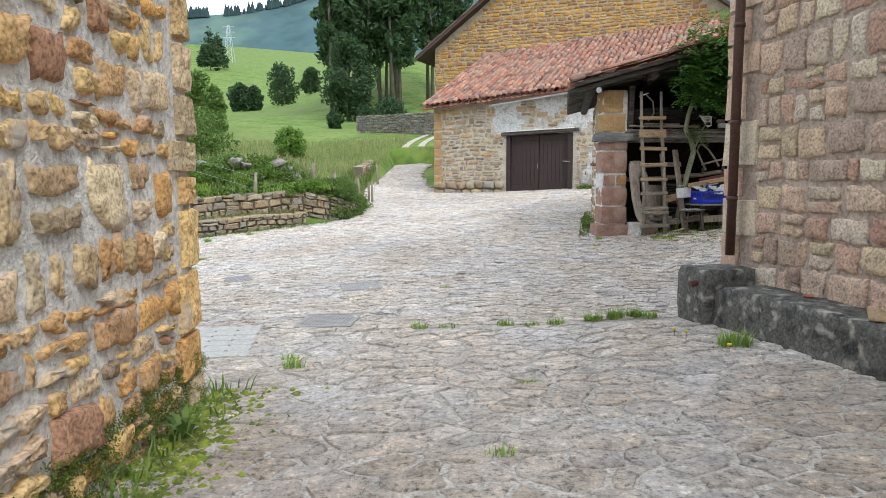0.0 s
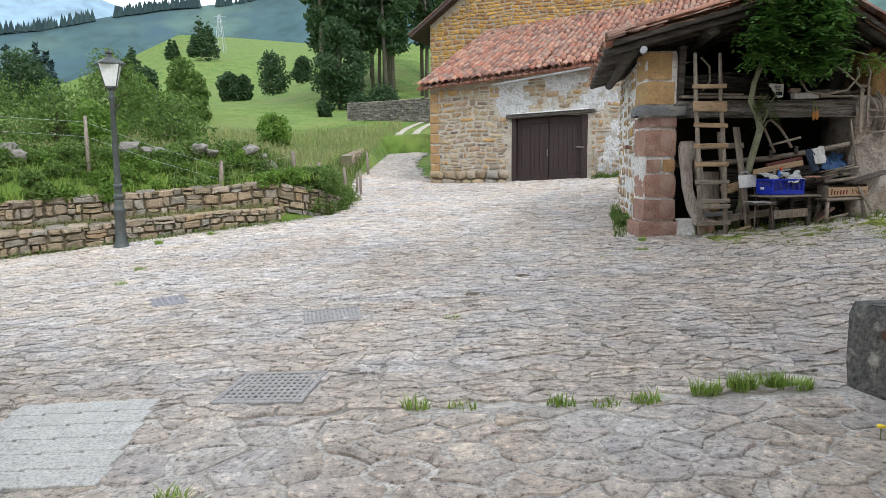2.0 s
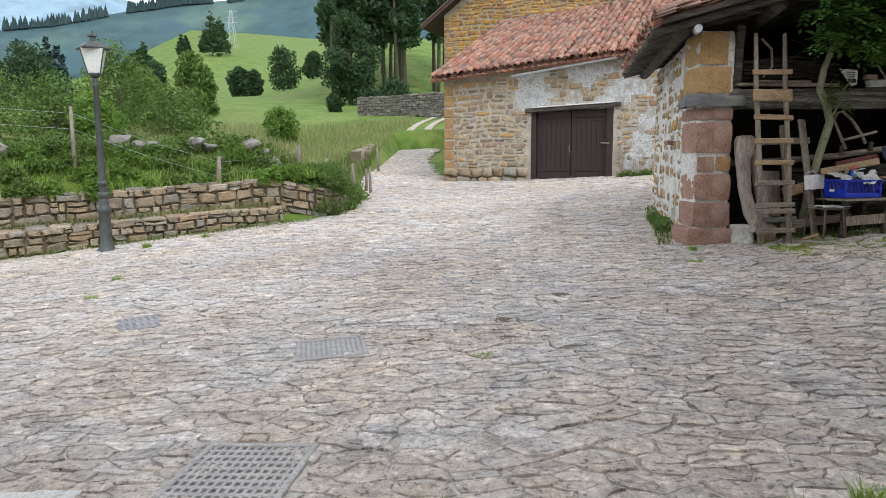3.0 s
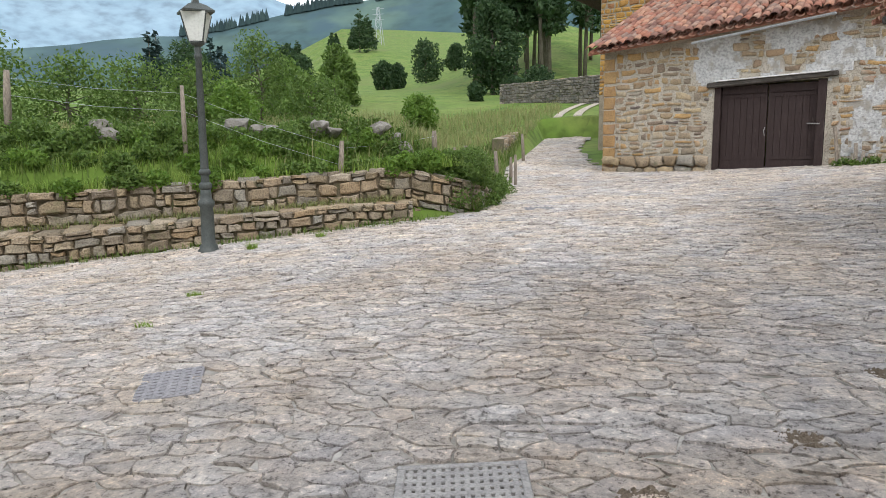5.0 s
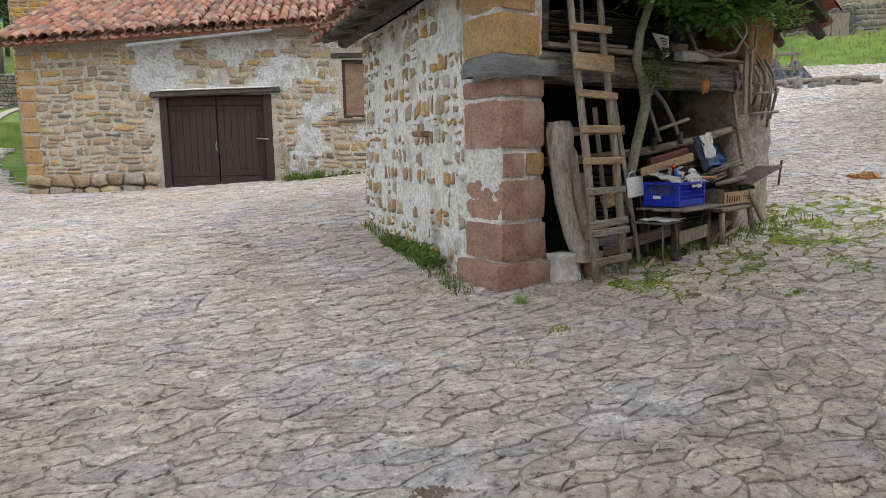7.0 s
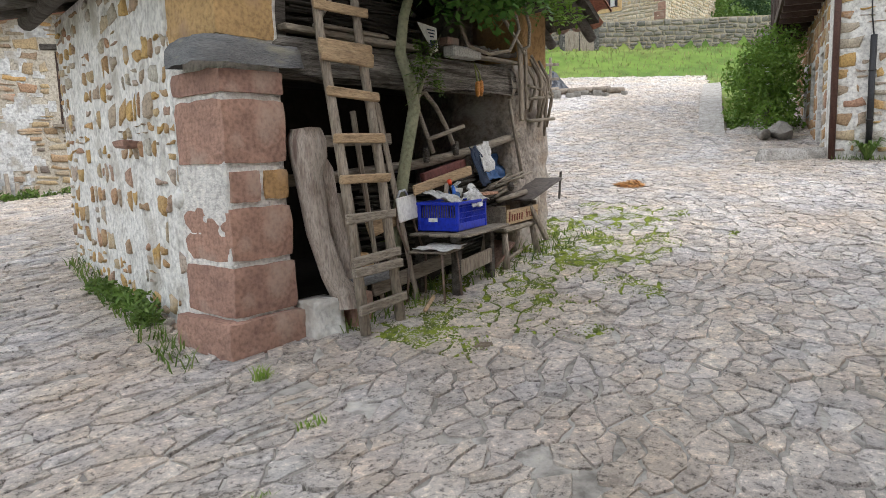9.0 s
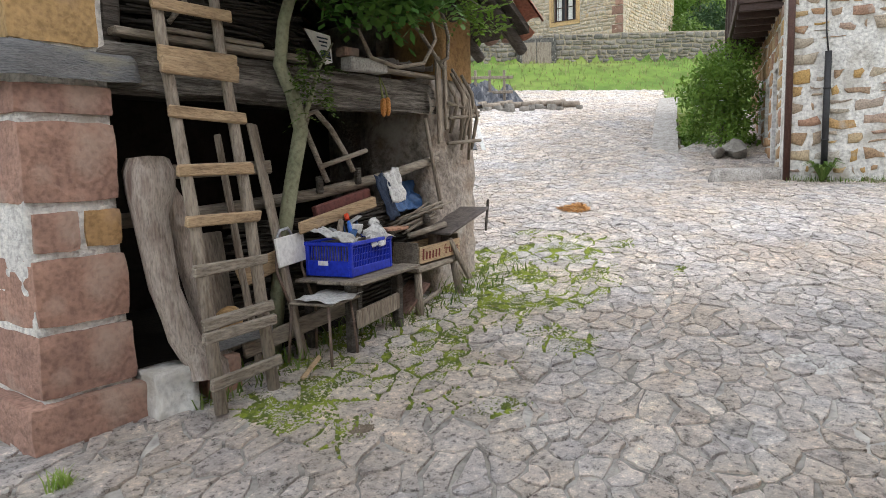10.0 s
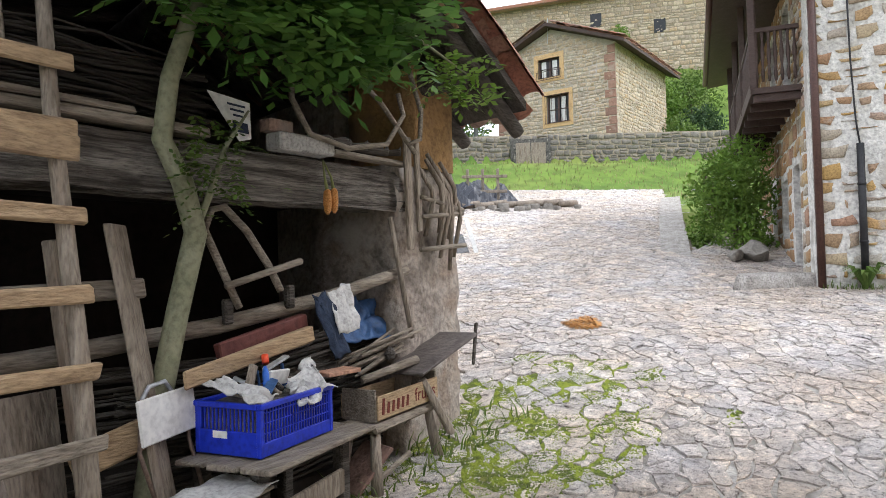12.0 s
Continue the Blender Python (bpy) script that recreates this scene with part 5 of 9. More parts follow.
# ---- growing things ----
def tree(name, x, y, h, w, material, label, seed, n=2500, leaf=0.16, trunk=0.25, category="tree", base=None, low=0.25, group=""):
    """A tree or bush: tapered trunk with limbs, and a crown of many leaves in uneven clumps."""
    rng = random.Random(seed)
    z = (land(x, y) if base is None else base)
    t = thing(name, (x, y, z), label, category, group)
    wood = MB()
    tr = max(0.02, trunk * 0.35)
    top = Vector((x + rng.uniform(-0.1, 0.1) * w, y + rng.uniform(-0.1, 0.1) * w, z + h * 0.82))
    mid = Vector((x + rng.uniform(-0.06, 0.06) * w, y, z + h * 0.45))
    wood.tube([(x, y, z - 0.3), mid, top], [tr, tr * 0.7, tr * 0.15], 7)
    cl = []
    k = 16
    for i in range(k):
        f = low + (0.97 - low) * (i + 0.5) / k
        a = i * 2.4 + rng.uniform(-0.5, 0.5)
        rad = w * 0.5 * math.sin(math.pi * clamp(0.18 + 0.8 * (f - low) / (1 - low), 0, 1)) ** 0.7 * rng.uniform(0.45, 1.0)
        p = Vector((x + math.cos(a) * rad * 0.72, y + math.sin(a) * rad * 0.72, z + h * f))
        cl.append((*p, w * rng.uniform(0.16, 0.29)))
        o = mid.lerp(top, clamp((f - 0.45) / 0.4, 0, 0.95)) - Vector((0, 0, 0.08 * h))
        wood.tube([o, o.lerp(p, 0.5) + Vector((0, 0, 0.03 * h)), p], [tr * 0.35, tr * 0.2, tr * 0.06], 5)
    part("trunk", wood.mesh("trunk", True), M_BARK, t)
    part("crown", leaf_mesh("crown", cl, n, leaf, 1.0, seed), material, t)
    return t


def conifer(name, x, y, h, w, label, seed, n=1500, leaf=0.6, group="", low=0.12, mat_=None):
    rng = random.Random(seed)
    z = land(x, y)
    t = thing(name, (x, y, z), label, "tree", group)
    part("trunk", MB().tube([(x, y, z - 0.5), (x, y, z + h * 0.97)], [h * 0.014, h * 0.003], 6).mesh("trunk", True), M_BARK, t)
    cl = []
    for i in range(22):
        f = low + (1 - low) * i / 22
        a, r = i * 2.4, w * 0.5 * (1 - f) ** 0.8
        cl.append((x + math.cos(a) * r * 0.6, y + math.sin(a) * r * 0.6, z + h * f, max(0.4, r * rng.uniform(0.5, 0.75))))
    part("crown", leaf_mesh("crown", cl, n, leaf, 1.0, seed, 0.6), mat_ or M_LEAF_D, t)
    return t


def polar(px, rho):
    """Place seen at that bearing from the walk's first third."""
    th = math.atan((px - 784) / 1203)
    return rho * math.sin(th), 3 + rho * math.cos(th)


# tall dark eucalyptus stand behind the road
rng = random.Random(77)
for k in range(26):
    x, y = polar(rng.uniform(572, 800), rng.uniform(95, 125))
    hgt = rng.uniform(22, 30)
    tree("eucalyptus", x, y, hgt, rng.uniform(5.5, 8), M_LEAF_D, "tall slender dark green eucalyptus in a dense stand", 200 + k, 1500, 0.55, 0.9, low=0.30, group="eucalyptus stand")
x, y = polar(603, 88)
tree("tree", x, y, 10.5, 7.2, M_LEAF_D, "broad dark green tree at the edge of the meadow", 301, 5200, 0.3, 0.7, low=0.08)
for k, (p, rho, hgt, w) in enumerate(((487, 165, 9.5, 8.5), (540, 185, 6.5, 6.5), (411, 150, 5.8, 5.2), (437, 152, 5.0, 4.6))):
    x, y = polar(p, rho)
    tree("tree", x, y, hgt, w, M_LEAF_D, "round dark green tree alone on the hillside meadow", 310 + k, 2200, 0.42, 0.6, low=0.12, group="hillside trees")
for k, (p, rho, hgt) in enumerate(((245, 330, 14), (365, 330, 20), (380, 345, 17), (208, 340, 10), (312, 330, 9), (320, 345, 8), (352, 350, 10))):
    x, y = polar(p, rho)
    conifer("pine", x, y, hgt, hgt * 0.62, "dark bluish pine on the far slope", 330 + k, 900, 0.9, "far pines")
for k in range(16):
    x, y = polar(rng.uniform(-60, 118), rng.uniform(150, 200))
    conifer("pine", x, y, rng.uniform(10, 15), rng.uniform(4.5, 6), "dark pine in the valley wood", 350 + k, 600, 0.8, "valley pine wood", mat_=M_PINEB)
# hedgerow trees and bushes of the field
for k, (p, rho, hgt, w, m_, low) in enumerate(((200, 44, 5.0, 3.9, M_LEAF, 0.2), (300, 36, 2.9, 4.0, M_LEAF, 0.05), (90, 36, 2.9, 4.6, M_LEAF, 0.05), (-30, 40, 3.4, 4.6, M_LEAF, 0.05), (160, 34, 2.2, 2.6, M_LEAF_L, 0.05),
                                                (480, 40, 2.0, 2.3, M_LEAF_L, 0.1), (245, 52, 3.4, 4.6, M_LEAF, 0.05), (352, 62, 4.0, 2.6, M_LEAF, 0.1), (240, 75, 5, 3.4, M_LEAF_D, 0.1), (325, 85, 5.5, 4, M_LEAF, 0.1), (-150, 38, 3.2, 5, M_LEAF, 0.05), (-320, 34, 3.5, 5, M_LEAF, 0.05),
                                                (265, 80, 4, 4, M_LEAF_D, 0.05), (40, 75, 4.5, 6, M_LEAF_D, 0.05), (680, 80, 2.6, 4.5, M_LEAF_D, 0.03), (640, 75, 1.8, 2.5, M_LEAF_D, 0.03), (574, 70, 1.6, 1.8, M_LEAF_D, 0.1))):
    x, y = polar(p, rho)
    tree("bush" if hgt < 4 else "field_tree", x, y, hgt, w, m_, "leafy green hedgerow bush in the field" if hgt < 4 else "leafy green field tree", 400 + k, 4200 if rho < 50 else 2400, 0.10 if rho < 50 else 0.22, 0.3, "bush" if hgt < 4 else "tree", low=low, group="hedgerow")
# pines along the mountain crest
crest = []
for k in range(420):
    th = radians(rng.choice((rng.uniform(-33, -26.5), rng.uniform(-25, -19), rng.uniform(-18, -10), rng.uniform(-25, -19))))
    e = np.interp(math.degrees(th), [-36, -30, -26, -21, -17, -13, -9], [0.155, 0.172, 0.192, 0.212, 0.22, 0.237, 0.262])
    hh = rng.uniform(8, 24)
    crest.append((1490 * math.sin(th), 1490 * math.cos(th) + 3, e * 1490 + hh * 0.3, hh))
cm = MB()
for x, y, z, hh in crest:
    cm.add([(x - hh * 0.28, y, z - hh * 0.5), (x + hh * 0.28, y, z - hh * 0.5), (x, y + hh * 0.28, z - hh * 0.5), (x, y - hh * 0.28, z - hh * 0.5), (x, y, z + hh * 0.6)], [(0, 3, 4), (3, 1, 4), (1, 2, 4), (2, 0, 4)])
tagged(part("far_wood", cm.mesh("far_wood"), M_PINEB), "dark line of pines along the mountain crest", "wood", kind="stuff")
# pylon
x, y = polar(400, 420)
z = land(x, y)
py_ = thing("pylon", (x, y, z), "grey steel lattice power pylon on the slope", "pylon")
for sx, sy in ((-1, -1), (1, -1), (1, 1), (-1, 1)):
    part("leg", MB().tube([(x + sx * 2.6, y + sy * 2.6, z - 1), (x + sx * 0.5, y + sy * 0.5, z + 21)], 0.16, 4).mesh("leg"), M_ZINC, py_)
for k in range(6):
    s0, s1 = 2.6 - 2.1 * k / 6, 2.6 - 2.1 * (k + 1) / 6
    part("brace", MB().tube([(x - s0, y - s0, z + k * 3.5), (x + s1, y - s1, z + k * 3.5 + 3.5)], 0.09, 4).tube([(x + s0, y - s0, z + k * 3.5), (x - s1, y - s1, z + k * 3.5 + 3.5)], 0.09, 4).mesh("brace"), M_ZINC, py_)
for k in (14, 17, 20):
    part("arm", MB().tube([(x - 3.4, y, z + k), (x + 3.4, y, z + k)], 0.14, 4).mesh("arm"), M_ZINC, py_)

# grass
def scatter(n, region, seed, test=None):
    g = random.Random(seed)
    out = []
    x0, x1, y0, y1 = region
    while n > 0:
        x, y = g.uniform(x0, x1), g.uniform(y0, y1)
        n -= 1
        if not inside(PAVED, x, y) and (test is None or test(x, y)):
            out.append((x, y, land(x, y) - 0.02))
    return out


on_field = lambda x, y: edge_dist(LEFT_EDGE, x, y) > (1.0 if y < 20.6 else 0.05) and x < -2
bank = scatter(36000, (-16, -2.9, 15.5, 27), 1, lambda x, y: on_field(x, y) and edge_dist(LEFT_EDGE, x, y) < 5)
tagged(part("bank_grass", blade_mesh("bank_grass", bank, 0.22, 2, 0.009), M_BLADE), "tall green grass on the terrace bank", "grass", kind="stuff")
tall_g = scatter(26000, (-30, -2.9, 19, 52), 3, lambda x, y: on_field(x, y) and noise.noise((x * 0.12, y * 0.12, 5)) > -0.3)
tagged(part("field_grass", blade_mesh("field_grass", tall_g, 0.55, 4, 0.014), M_STRAW), "tall pale flowering meadow grass", "grass", kind="stuff")
verge = scatter(9000, (-5.2, -2.6, 20.6, 38), 6, on_field)
tagged(part("verge_grass", blade_mesh("verge_grass", verge, 0.4, 7, 0.012), M_BLADE), "long green grass on the road verge", "grass", kind="stuff")
lane_g = scatter(16000, (15, 42, 15, 40), 8, lambda x, y: 24 < (x - 3.4) * 0.79 + (y - 10.8) * 0.61 < 40 and -4 < (x - 3.4) * 0.61 - (y - 10.8) * 0.79 < 16)
tagged(part("lane_bank_grass", blade_mesh("lane_bank_grass", lane_g, 0.16, 9, 0.018), M_STRAW), "mown and rough grass bank above the lane", "grass", kind="stuff")
ledge = []
g = random.Random(19)
for k in range(2600):
    x = g.uniform(-12.5, -4.5)
    y = 15.6 + (x + 12.5) * 0.53 + g.uniform(0.1, 0.6)
    zz = -0.42 + 0.055 * (x + 12.6) * 1.14
    ledge.append((x, y, zz))
tagged(part("ledge_grass", blade_mesh("ledge_grass", ledge, 0.14, 20, 0.008, 0.8), M_STRAW), "dry grass tufts on the wall ledge", "grass", kind="stuff")
# ivy and brambles on the terrace bank
cl = []
g = random.Random(9)
for k in range(130):
    u = g.random()
    x = -13 + 10 * u
    y = 17.0 + (x + 13) * 0.49 + g.uniform(0.35, 2.4)
    cl.append((x, y, land(x, y) + g.uniform(0.0, 0.25), g.uniform(0.15, 0.38)))
tagged(part("bank_brambles", leaf_mesh("bank_brambles", cl, 26000, 0.055, 1.0, 10), M_LEAF), "dark ivy and brambles spilling over the terrace", "brambles", kind="stuff")
cl = [(-3.25 + g.uniform(-0.5, 0.35), 20.95 + g.uniform(-0.5, 1.8), 0.1 + g.uniform(-0.2, 0.9), g.uniform(0.12, 0.3)) for k in range(44)] + [(-3.1 + g.uniform(-0.35, 0.3), 21.2 + g.uniform(0, 3.4), 0.0 + g.uniform(-0.1, 0.35), g.uniform(0.12, 0.28)) for k in range(50)]
tagged(part("corner_ivy", leaf_mesh("corner_ivy", cl, 16000, 0.035, 1.0, 12), M_LEAF), "ivy covering the end of the terrace wall", "ivy", kind="stuff")
cl, ed, lt = [], [], []
for k in range(len(UPP) - 1):
    (xa, ya), (xb, yb) = UPP[k], UPP[k + 1]
    L = math.hypot(xb - xa, yb - ya)
    s_a = sum(math.hypot(UPP[i + 1][0] - UPP[i][0], UPP[i + 1][1] - UPP[i][1]) for i in range(k))
    for _ in range(int(L * 15)):
        t, off = g.random(), g.uniform(-0.05, 1.5)
        x, y = xa + (xb - xa) * t - (yb - ya) / L * off, ya + (yb - ya) * t + (xb - xa) / L * off
        zt = 0.20 + 0.052 * (s_a + L * t)
        c = (x, y, max(zt, land(x, y) if off > 0.5 else zt) + g.uniform(-0.05, 0.2), g.uniform(0.1, 0.3))
        (cl if noise.noise((x * 0.9, y * 0.9, 2)) > -0.05 else lt).append(c)
    for _ in range(int(L * 520)):
        t, off = g.random(), g.uniform(0.0, 1.9)
        x, y = xa + (xb - xa) * t - (yb - ya) / L * off, ya + (yb - ya) * t + (xb - xa) / L * off
        if noise.noise((x * 1.3, y * 1.3, 8)) > -0.25:
            ed.append((x, y, max(0.20 + 0.052 * (s_a + L * t), land(x, y) if off > 0.5 else -9) - 0.03))
tagged(part("wall_top_brambles", leaf_mesh("wall_top_brambles", cl, 26000, 0.055, 1.0, 41), M_LEAF), "green brambles hanging over the terrace wall", "brambles", kind="stuff")
tagged(part("wall_top_nettles", leaf_mesh("wall_top_nettles", lt, 26000, 0.05, 1.0, 42), M_LEAF_L), "bright nettles and herbs along the wall top", "weeds", kind="stuff")
tagged(part("wall_top_grass", blade_mesh("wall_top_grass", ed, 0.24, 43, 0.008, 0.6), M_TUFT), "bright tall grass along the wall top", "grass", kind="stuff")
# boulders along the bank
for k, (x, y, s) in enumerate(((-10.6, 18.9, 0.26), (-10.3, 18.8, 0.2), (-8.3, 20.4, 0.26), (-7.9, 20.5, 0.2), (-7.6, 20.6, 0.17), (-6.7, 21.1, 0.24), (-6.4, 21.2, 0.2), (-5.5, 21.6, 0.24), (-5.2, 21.7, 0.2), (-4.9, 21.6, 0.22), (-5.0, 21.9, 0.18), (-3.6, 21.9, 0.22), (-3.3, 21.8, 0.2))):
    bm = bmesh.new()
    bmesh.ops.create_icosphere(bm, subdivisions=2, radius=s)
    for v in bm.verts:
        v.co = Vector((v.co.x * 1.2, v.co.y * 0.9, v.co.z * 0.7)) + noise.noise_vector(v.co * 3.5 + Vector((k * 5, 0, 0))) * s * 0.5
    me = bpy.data.meshes.new("boulder")
    bm.to_mesh(me)
    bm.free()
    tagged(part("boulder", me, pbr("lichen_boulder", [(0.17, 0.16, 0.14), (0.27, 0.25, 0.22)], 5, 0.95, 0.8, None, (0.36, 0.35, 0.32), 4, 0.6) if k == 0 else bpy.data.materials["lichen_boulder"], m=pose(x, y, land(x, y) + s * 0.75, 0, 0, k * 50)), "weathered grey boulder on the grassy terrace", "boulder", "terrace boulders")


# tufts between the paving stones
def tuft(x, y, h, n, mat_, seed, r=0.07, label="small green grass tuft in a paving joint"):
    g = random.Random(seed)
    sp_ = []
    for _ in range(n):
        a, q = g.uniform(0, 6.28), r * math.sqrt(g.random())
        sp_.append((x + math.cos(a) * q * 1.4, y + math.sin(a) * q * 0.8, court(x, y) + 0.0))
    tagged(part("grass_tuft", blade_mesh("grass_tuft", sp_, h, seed, 0.005, 0.7), mat_), label, "grass tuft", "paving tufts")


for k, (x, y, h, n) in enumerate(((-0.18, 6.55, 0.07, 60), (0.12, 6.5, 0.05, 30), (0.75, 6.46, 0.08, 70), (1.05, 6.44, 0.05, 40), (1.3, 6.46, 0.07, 70), (1.72, 6.56, 0.09, 110), (1.98, 6.6, 0.11, 150), (2.2, 6.62, 0.10, 140), (2.35, 6.58, 0.08, 90),
                                  (-1.25, 5.15, 0.10, 80), (-1.35, 5.45, 0.07, 40), (0.75, 4.45, 0.05, 30), (0.45, 3.1, 0.05, 40), (-5.1, 13.5, 0.06, 80), (-4.8, 12.2, 0.06, 60), (-6.2, 16.9, 0.12, 120), (-5.4, 17.9, 0.1, 90), (3.05, 12.6, 0.05, 50), (2.4, 12.2, 0.04, 40), (3.3, 13.4, 0.10, 60), (0.1, 9.0, 0.04, 40))):
    tuft(x, y, h, n, M_TUFT, 500 + k)
foot = []
g = random.Random(14)
for k in range(2600):
    t = g.random()
    a = g.choice(("l", "b", "b2", "w", "w", "w", "r"))
    if a == "l":
        y = g.uniform(0.8, 4.7)
        x = -1.87 + 0.045 * (4.5 - y) + g.uniform(0, 0.25) * (1 if g.random() < 0.8 else 1.6)
    elif a == "b":
        x, y = 3.2 + 0.22 * t * 4.6 - g.uniform(0.02, 0.25), 13.95 + 0.975 * t * 4.6
    elif a == "b2":
        x, y = g.uniform(4.2, 8.2), 13.95 - g.uniform(-0.1, 0.35)
    elif a == "r":
        x, y = 15.7 + 0.28 * t * 4 - g.uniform(0, 0.3), 12.6 - 0.95 * t * 4
    else:
        x = -12.5 + 9 * t
        y = 15.15 + (x + 12.5) * 0.535 - g.uniform(0.0, 0.5)
    foot.append((x, y, court(x, y)))
tagged(part("wall_foot_weeds", blade_mesh("wall_foot_weeds", foot, 0.13, 15, 0.007, 0.8), M_BLADE), "weeds and grass along the wall feet", "weeds", kind="stuff")
# broad-leaved plant at the house corner
pl = MB()
for k in range(13):
    a = k * 2.4
    L = random.uniform(0.14, 0.3)
    d = Vector((math.cos(a), math.sin(a), 0))
    sd = Vector((-d.y, d.x, 0)) * 0.022
    o = Vector((-1.62, 3.55, court(-1.6, 3.5)))
    p1, p2 = o + d * L * 0.5 + Vector((0, 0, L * 0.7)), o + d * L + Vector((0, 0, L * 0.75))
    pl.add([o - sd * 0.4, o + sd * 0.4, p1 + sd, p1 - sd, p2], [(0, 1, 2, 3), (3, 2, 4)])
tagged(part("weed_plant", pl.mesh("weed_plant"), M_LEAF), "green long-leaved weed at the foot of the wall", "plant")
# moss on the wall foot and on the cobbles by the barn
def moss_patch(name, spots, label):
    mb = MB()
    g = random.Random(len(spots))
    for x, y, z, r in spots:
        V = [(x + math.cos(a * 1.05) * r * g.uniform(0.6, 1.2), y + math.sin(a * 1.05) * r * g.uniform(0.6, 1.2), z - 0.012) for a in range(6)] + [(x, y, z + 0.0145)]
        mb.add(V, [(i, (i + 1) % 6, 6) for i in range(6)])
    tagged(part(name, mb.mesh(name, True), M_MOSS), label, "moss", kind="stuff")


sp_ = []
while len(sp_) < 30000:
    x, y = g.uniform(4.3, 9.9), g.uniform(12.0, 14.6)
    if 0.6 * noise.noise((x * 1.6, y * 1.6, 3)) + 0.5 - 0.5 * abs(y - 13.5 - 0.1 * (x - 6)) > g.uniform(0, 0.6):
        sp_.append((x, y, court(x, y) + 0.003, g.uniform(0.016, 0.046)))
moss_patch("cobble_moss", sp_, "bright green moss between the cobbles by the barn")
sp_ = [(abs(g.gauss(0, 0.26)), g.uniform(0.4, 4.6), 0, g.uniform(0.02, 0.06)) for k in range(1900)]
sp_ = [(-1.87 + 0.045 * (4.5 - y) + x, y, z, r) for x, y, z, r in sp_]
moss_patch("wall_foot_moss", [(x, y, court(x, y) + 0.012, r) for x, y, z, r in sp_], "green moss at the damp wall foot")

cl = [(0, g.uniform(0.4, 4.5), 0, g.uniform(0.04, 0.075)) for k in range(330)]
cl = [(-1.85 + 0.045 * (4.5 - y), y, z, r) for x, y, z, r in cl]
cl = [(x, y, court(x, y) + g.uniform(0.0, 0.55) * (0.4 + 0.6 * noise.noise((y * 2, 1, 1)) ** 2 + 0.3), r) for x, y, z, r in cl]
tagged(part("wall_moss", leaf_mesh("wall_moss", cl, 26000, 0.0085, 1.0, 33), pbr("dark_moss", [(0.08, 0.115, 0.014), (0.14, 0.18, 0.025), (0.045, 0.065, 0.012)], 3, 1.0, 0, "island")), "dark green moss on the damp foot of the stone wall", "moss", kind="stuff")

# loose earth in holes of the paving
M_EARTH = pbr("loose_earth", [(0.17, 0.135, 0.10), (0.25, 0.205, 0.155)], 12, 1.0, 1.0)
for k, (cx, cy, w_) in enumerate(((0.32, 10.15, 0.10), (0.33, 9.51, 0.08), (1.04, 11.15, 0.09), (-0.45, 9.5, 0.09), (4.6, 12.6, 0.07))):
    mb = MB()
    for q in range(130):
        x, y = cx + g.gauss(0, w_ * 0.5), cy + g.gauss(0, w_ * 0.38)
        r, z = g.uniform(0.015, 0.035), court(x, y) + 0.010
        mb.add([(x + math.cos(a * 1.257) * r * g.uniform(0.7, 1.2), y + math.sin(a * 1.257) * r * g.uniform(0.7, 1.2), z - 0.012) for a in range(5)] + [(x, y, z + 0.012)], [(i, (i + 1) % 5, 5) for i in range(5)])
    tagged(part("earth_patch", mb.mesh("earth_patch"), M_EARTH), "dark loose earth in a hole of the paving", "earth", "paving earth patches", "stuff")

# worn round of pale cement in the lane
mb = MB()
for q in range(26):
    a, d = q * 2.4, 0.035 * math.sqrt(q)
    x, y, r = 6.98 + d * math.cos(a), 10.69 + d * math.sin(a), g.uniform(0.03, 0.06)
    z = court(x, y) + 0.016
    mb.add([(x + math.cos(k * 1.05) * r * g.uniform(0.7, 1.2), y + math.sin(k * 1.05) * r * g.uniform(0.7, 1.2), z - 0.012) for k in range(6)] + [(x, y, z + g.uniform(0.004, 0.009))], [(i, (i + 1) % 6, 6) for i in range(6)])
tagged(part("cement_patch", mb.mesh("cement_patch"), M_MORTAR), "round patch of pale worn cement in the paving", "cement patch")

# ---- up the lane ----
def wr(w, r):
    return 3.4 + 0.79 * w + 0.61 * r, 10.8 + 0.61 * w - 0.79 * r


A0, A1 = wr(32.2, -8), wr(32.2, 16)
zA = land(*wr(31.0, 5))
rt = thing("retaining_wall", (*A0, zA), "grey mossy stone retaining wall below the house lawn", "stone wall")
ad = (A1[0] - A0[0], A1[1] - A0[1])
AL = math.hypot(*ad)
an = (ad[1] / AL, -ad[0] / AL)
an = an if an[0] * -0.79 + an[1] * -0.61 > 0 else (-an[0], -an[1])
aput = plane_put((*A0, 0), ad, an)
ztop = land(*wr(33.2, 5)) + 0.05
core = part("core", slab(MB(), aput, [(0, zA - 1.2), (AL, zA - 1.2), (AL, ztop), (0, ztop)], 0.5).mesh("core"), M_EARTHM, rt)
stones(courses(0, AL, zA - 0.6, ztop, (0.25, 0.6), (0.16, 0.3), 0.02, 81), aput, 0.05, core, M_GREY_I, M_GREY_I, limit=0, seed=82)
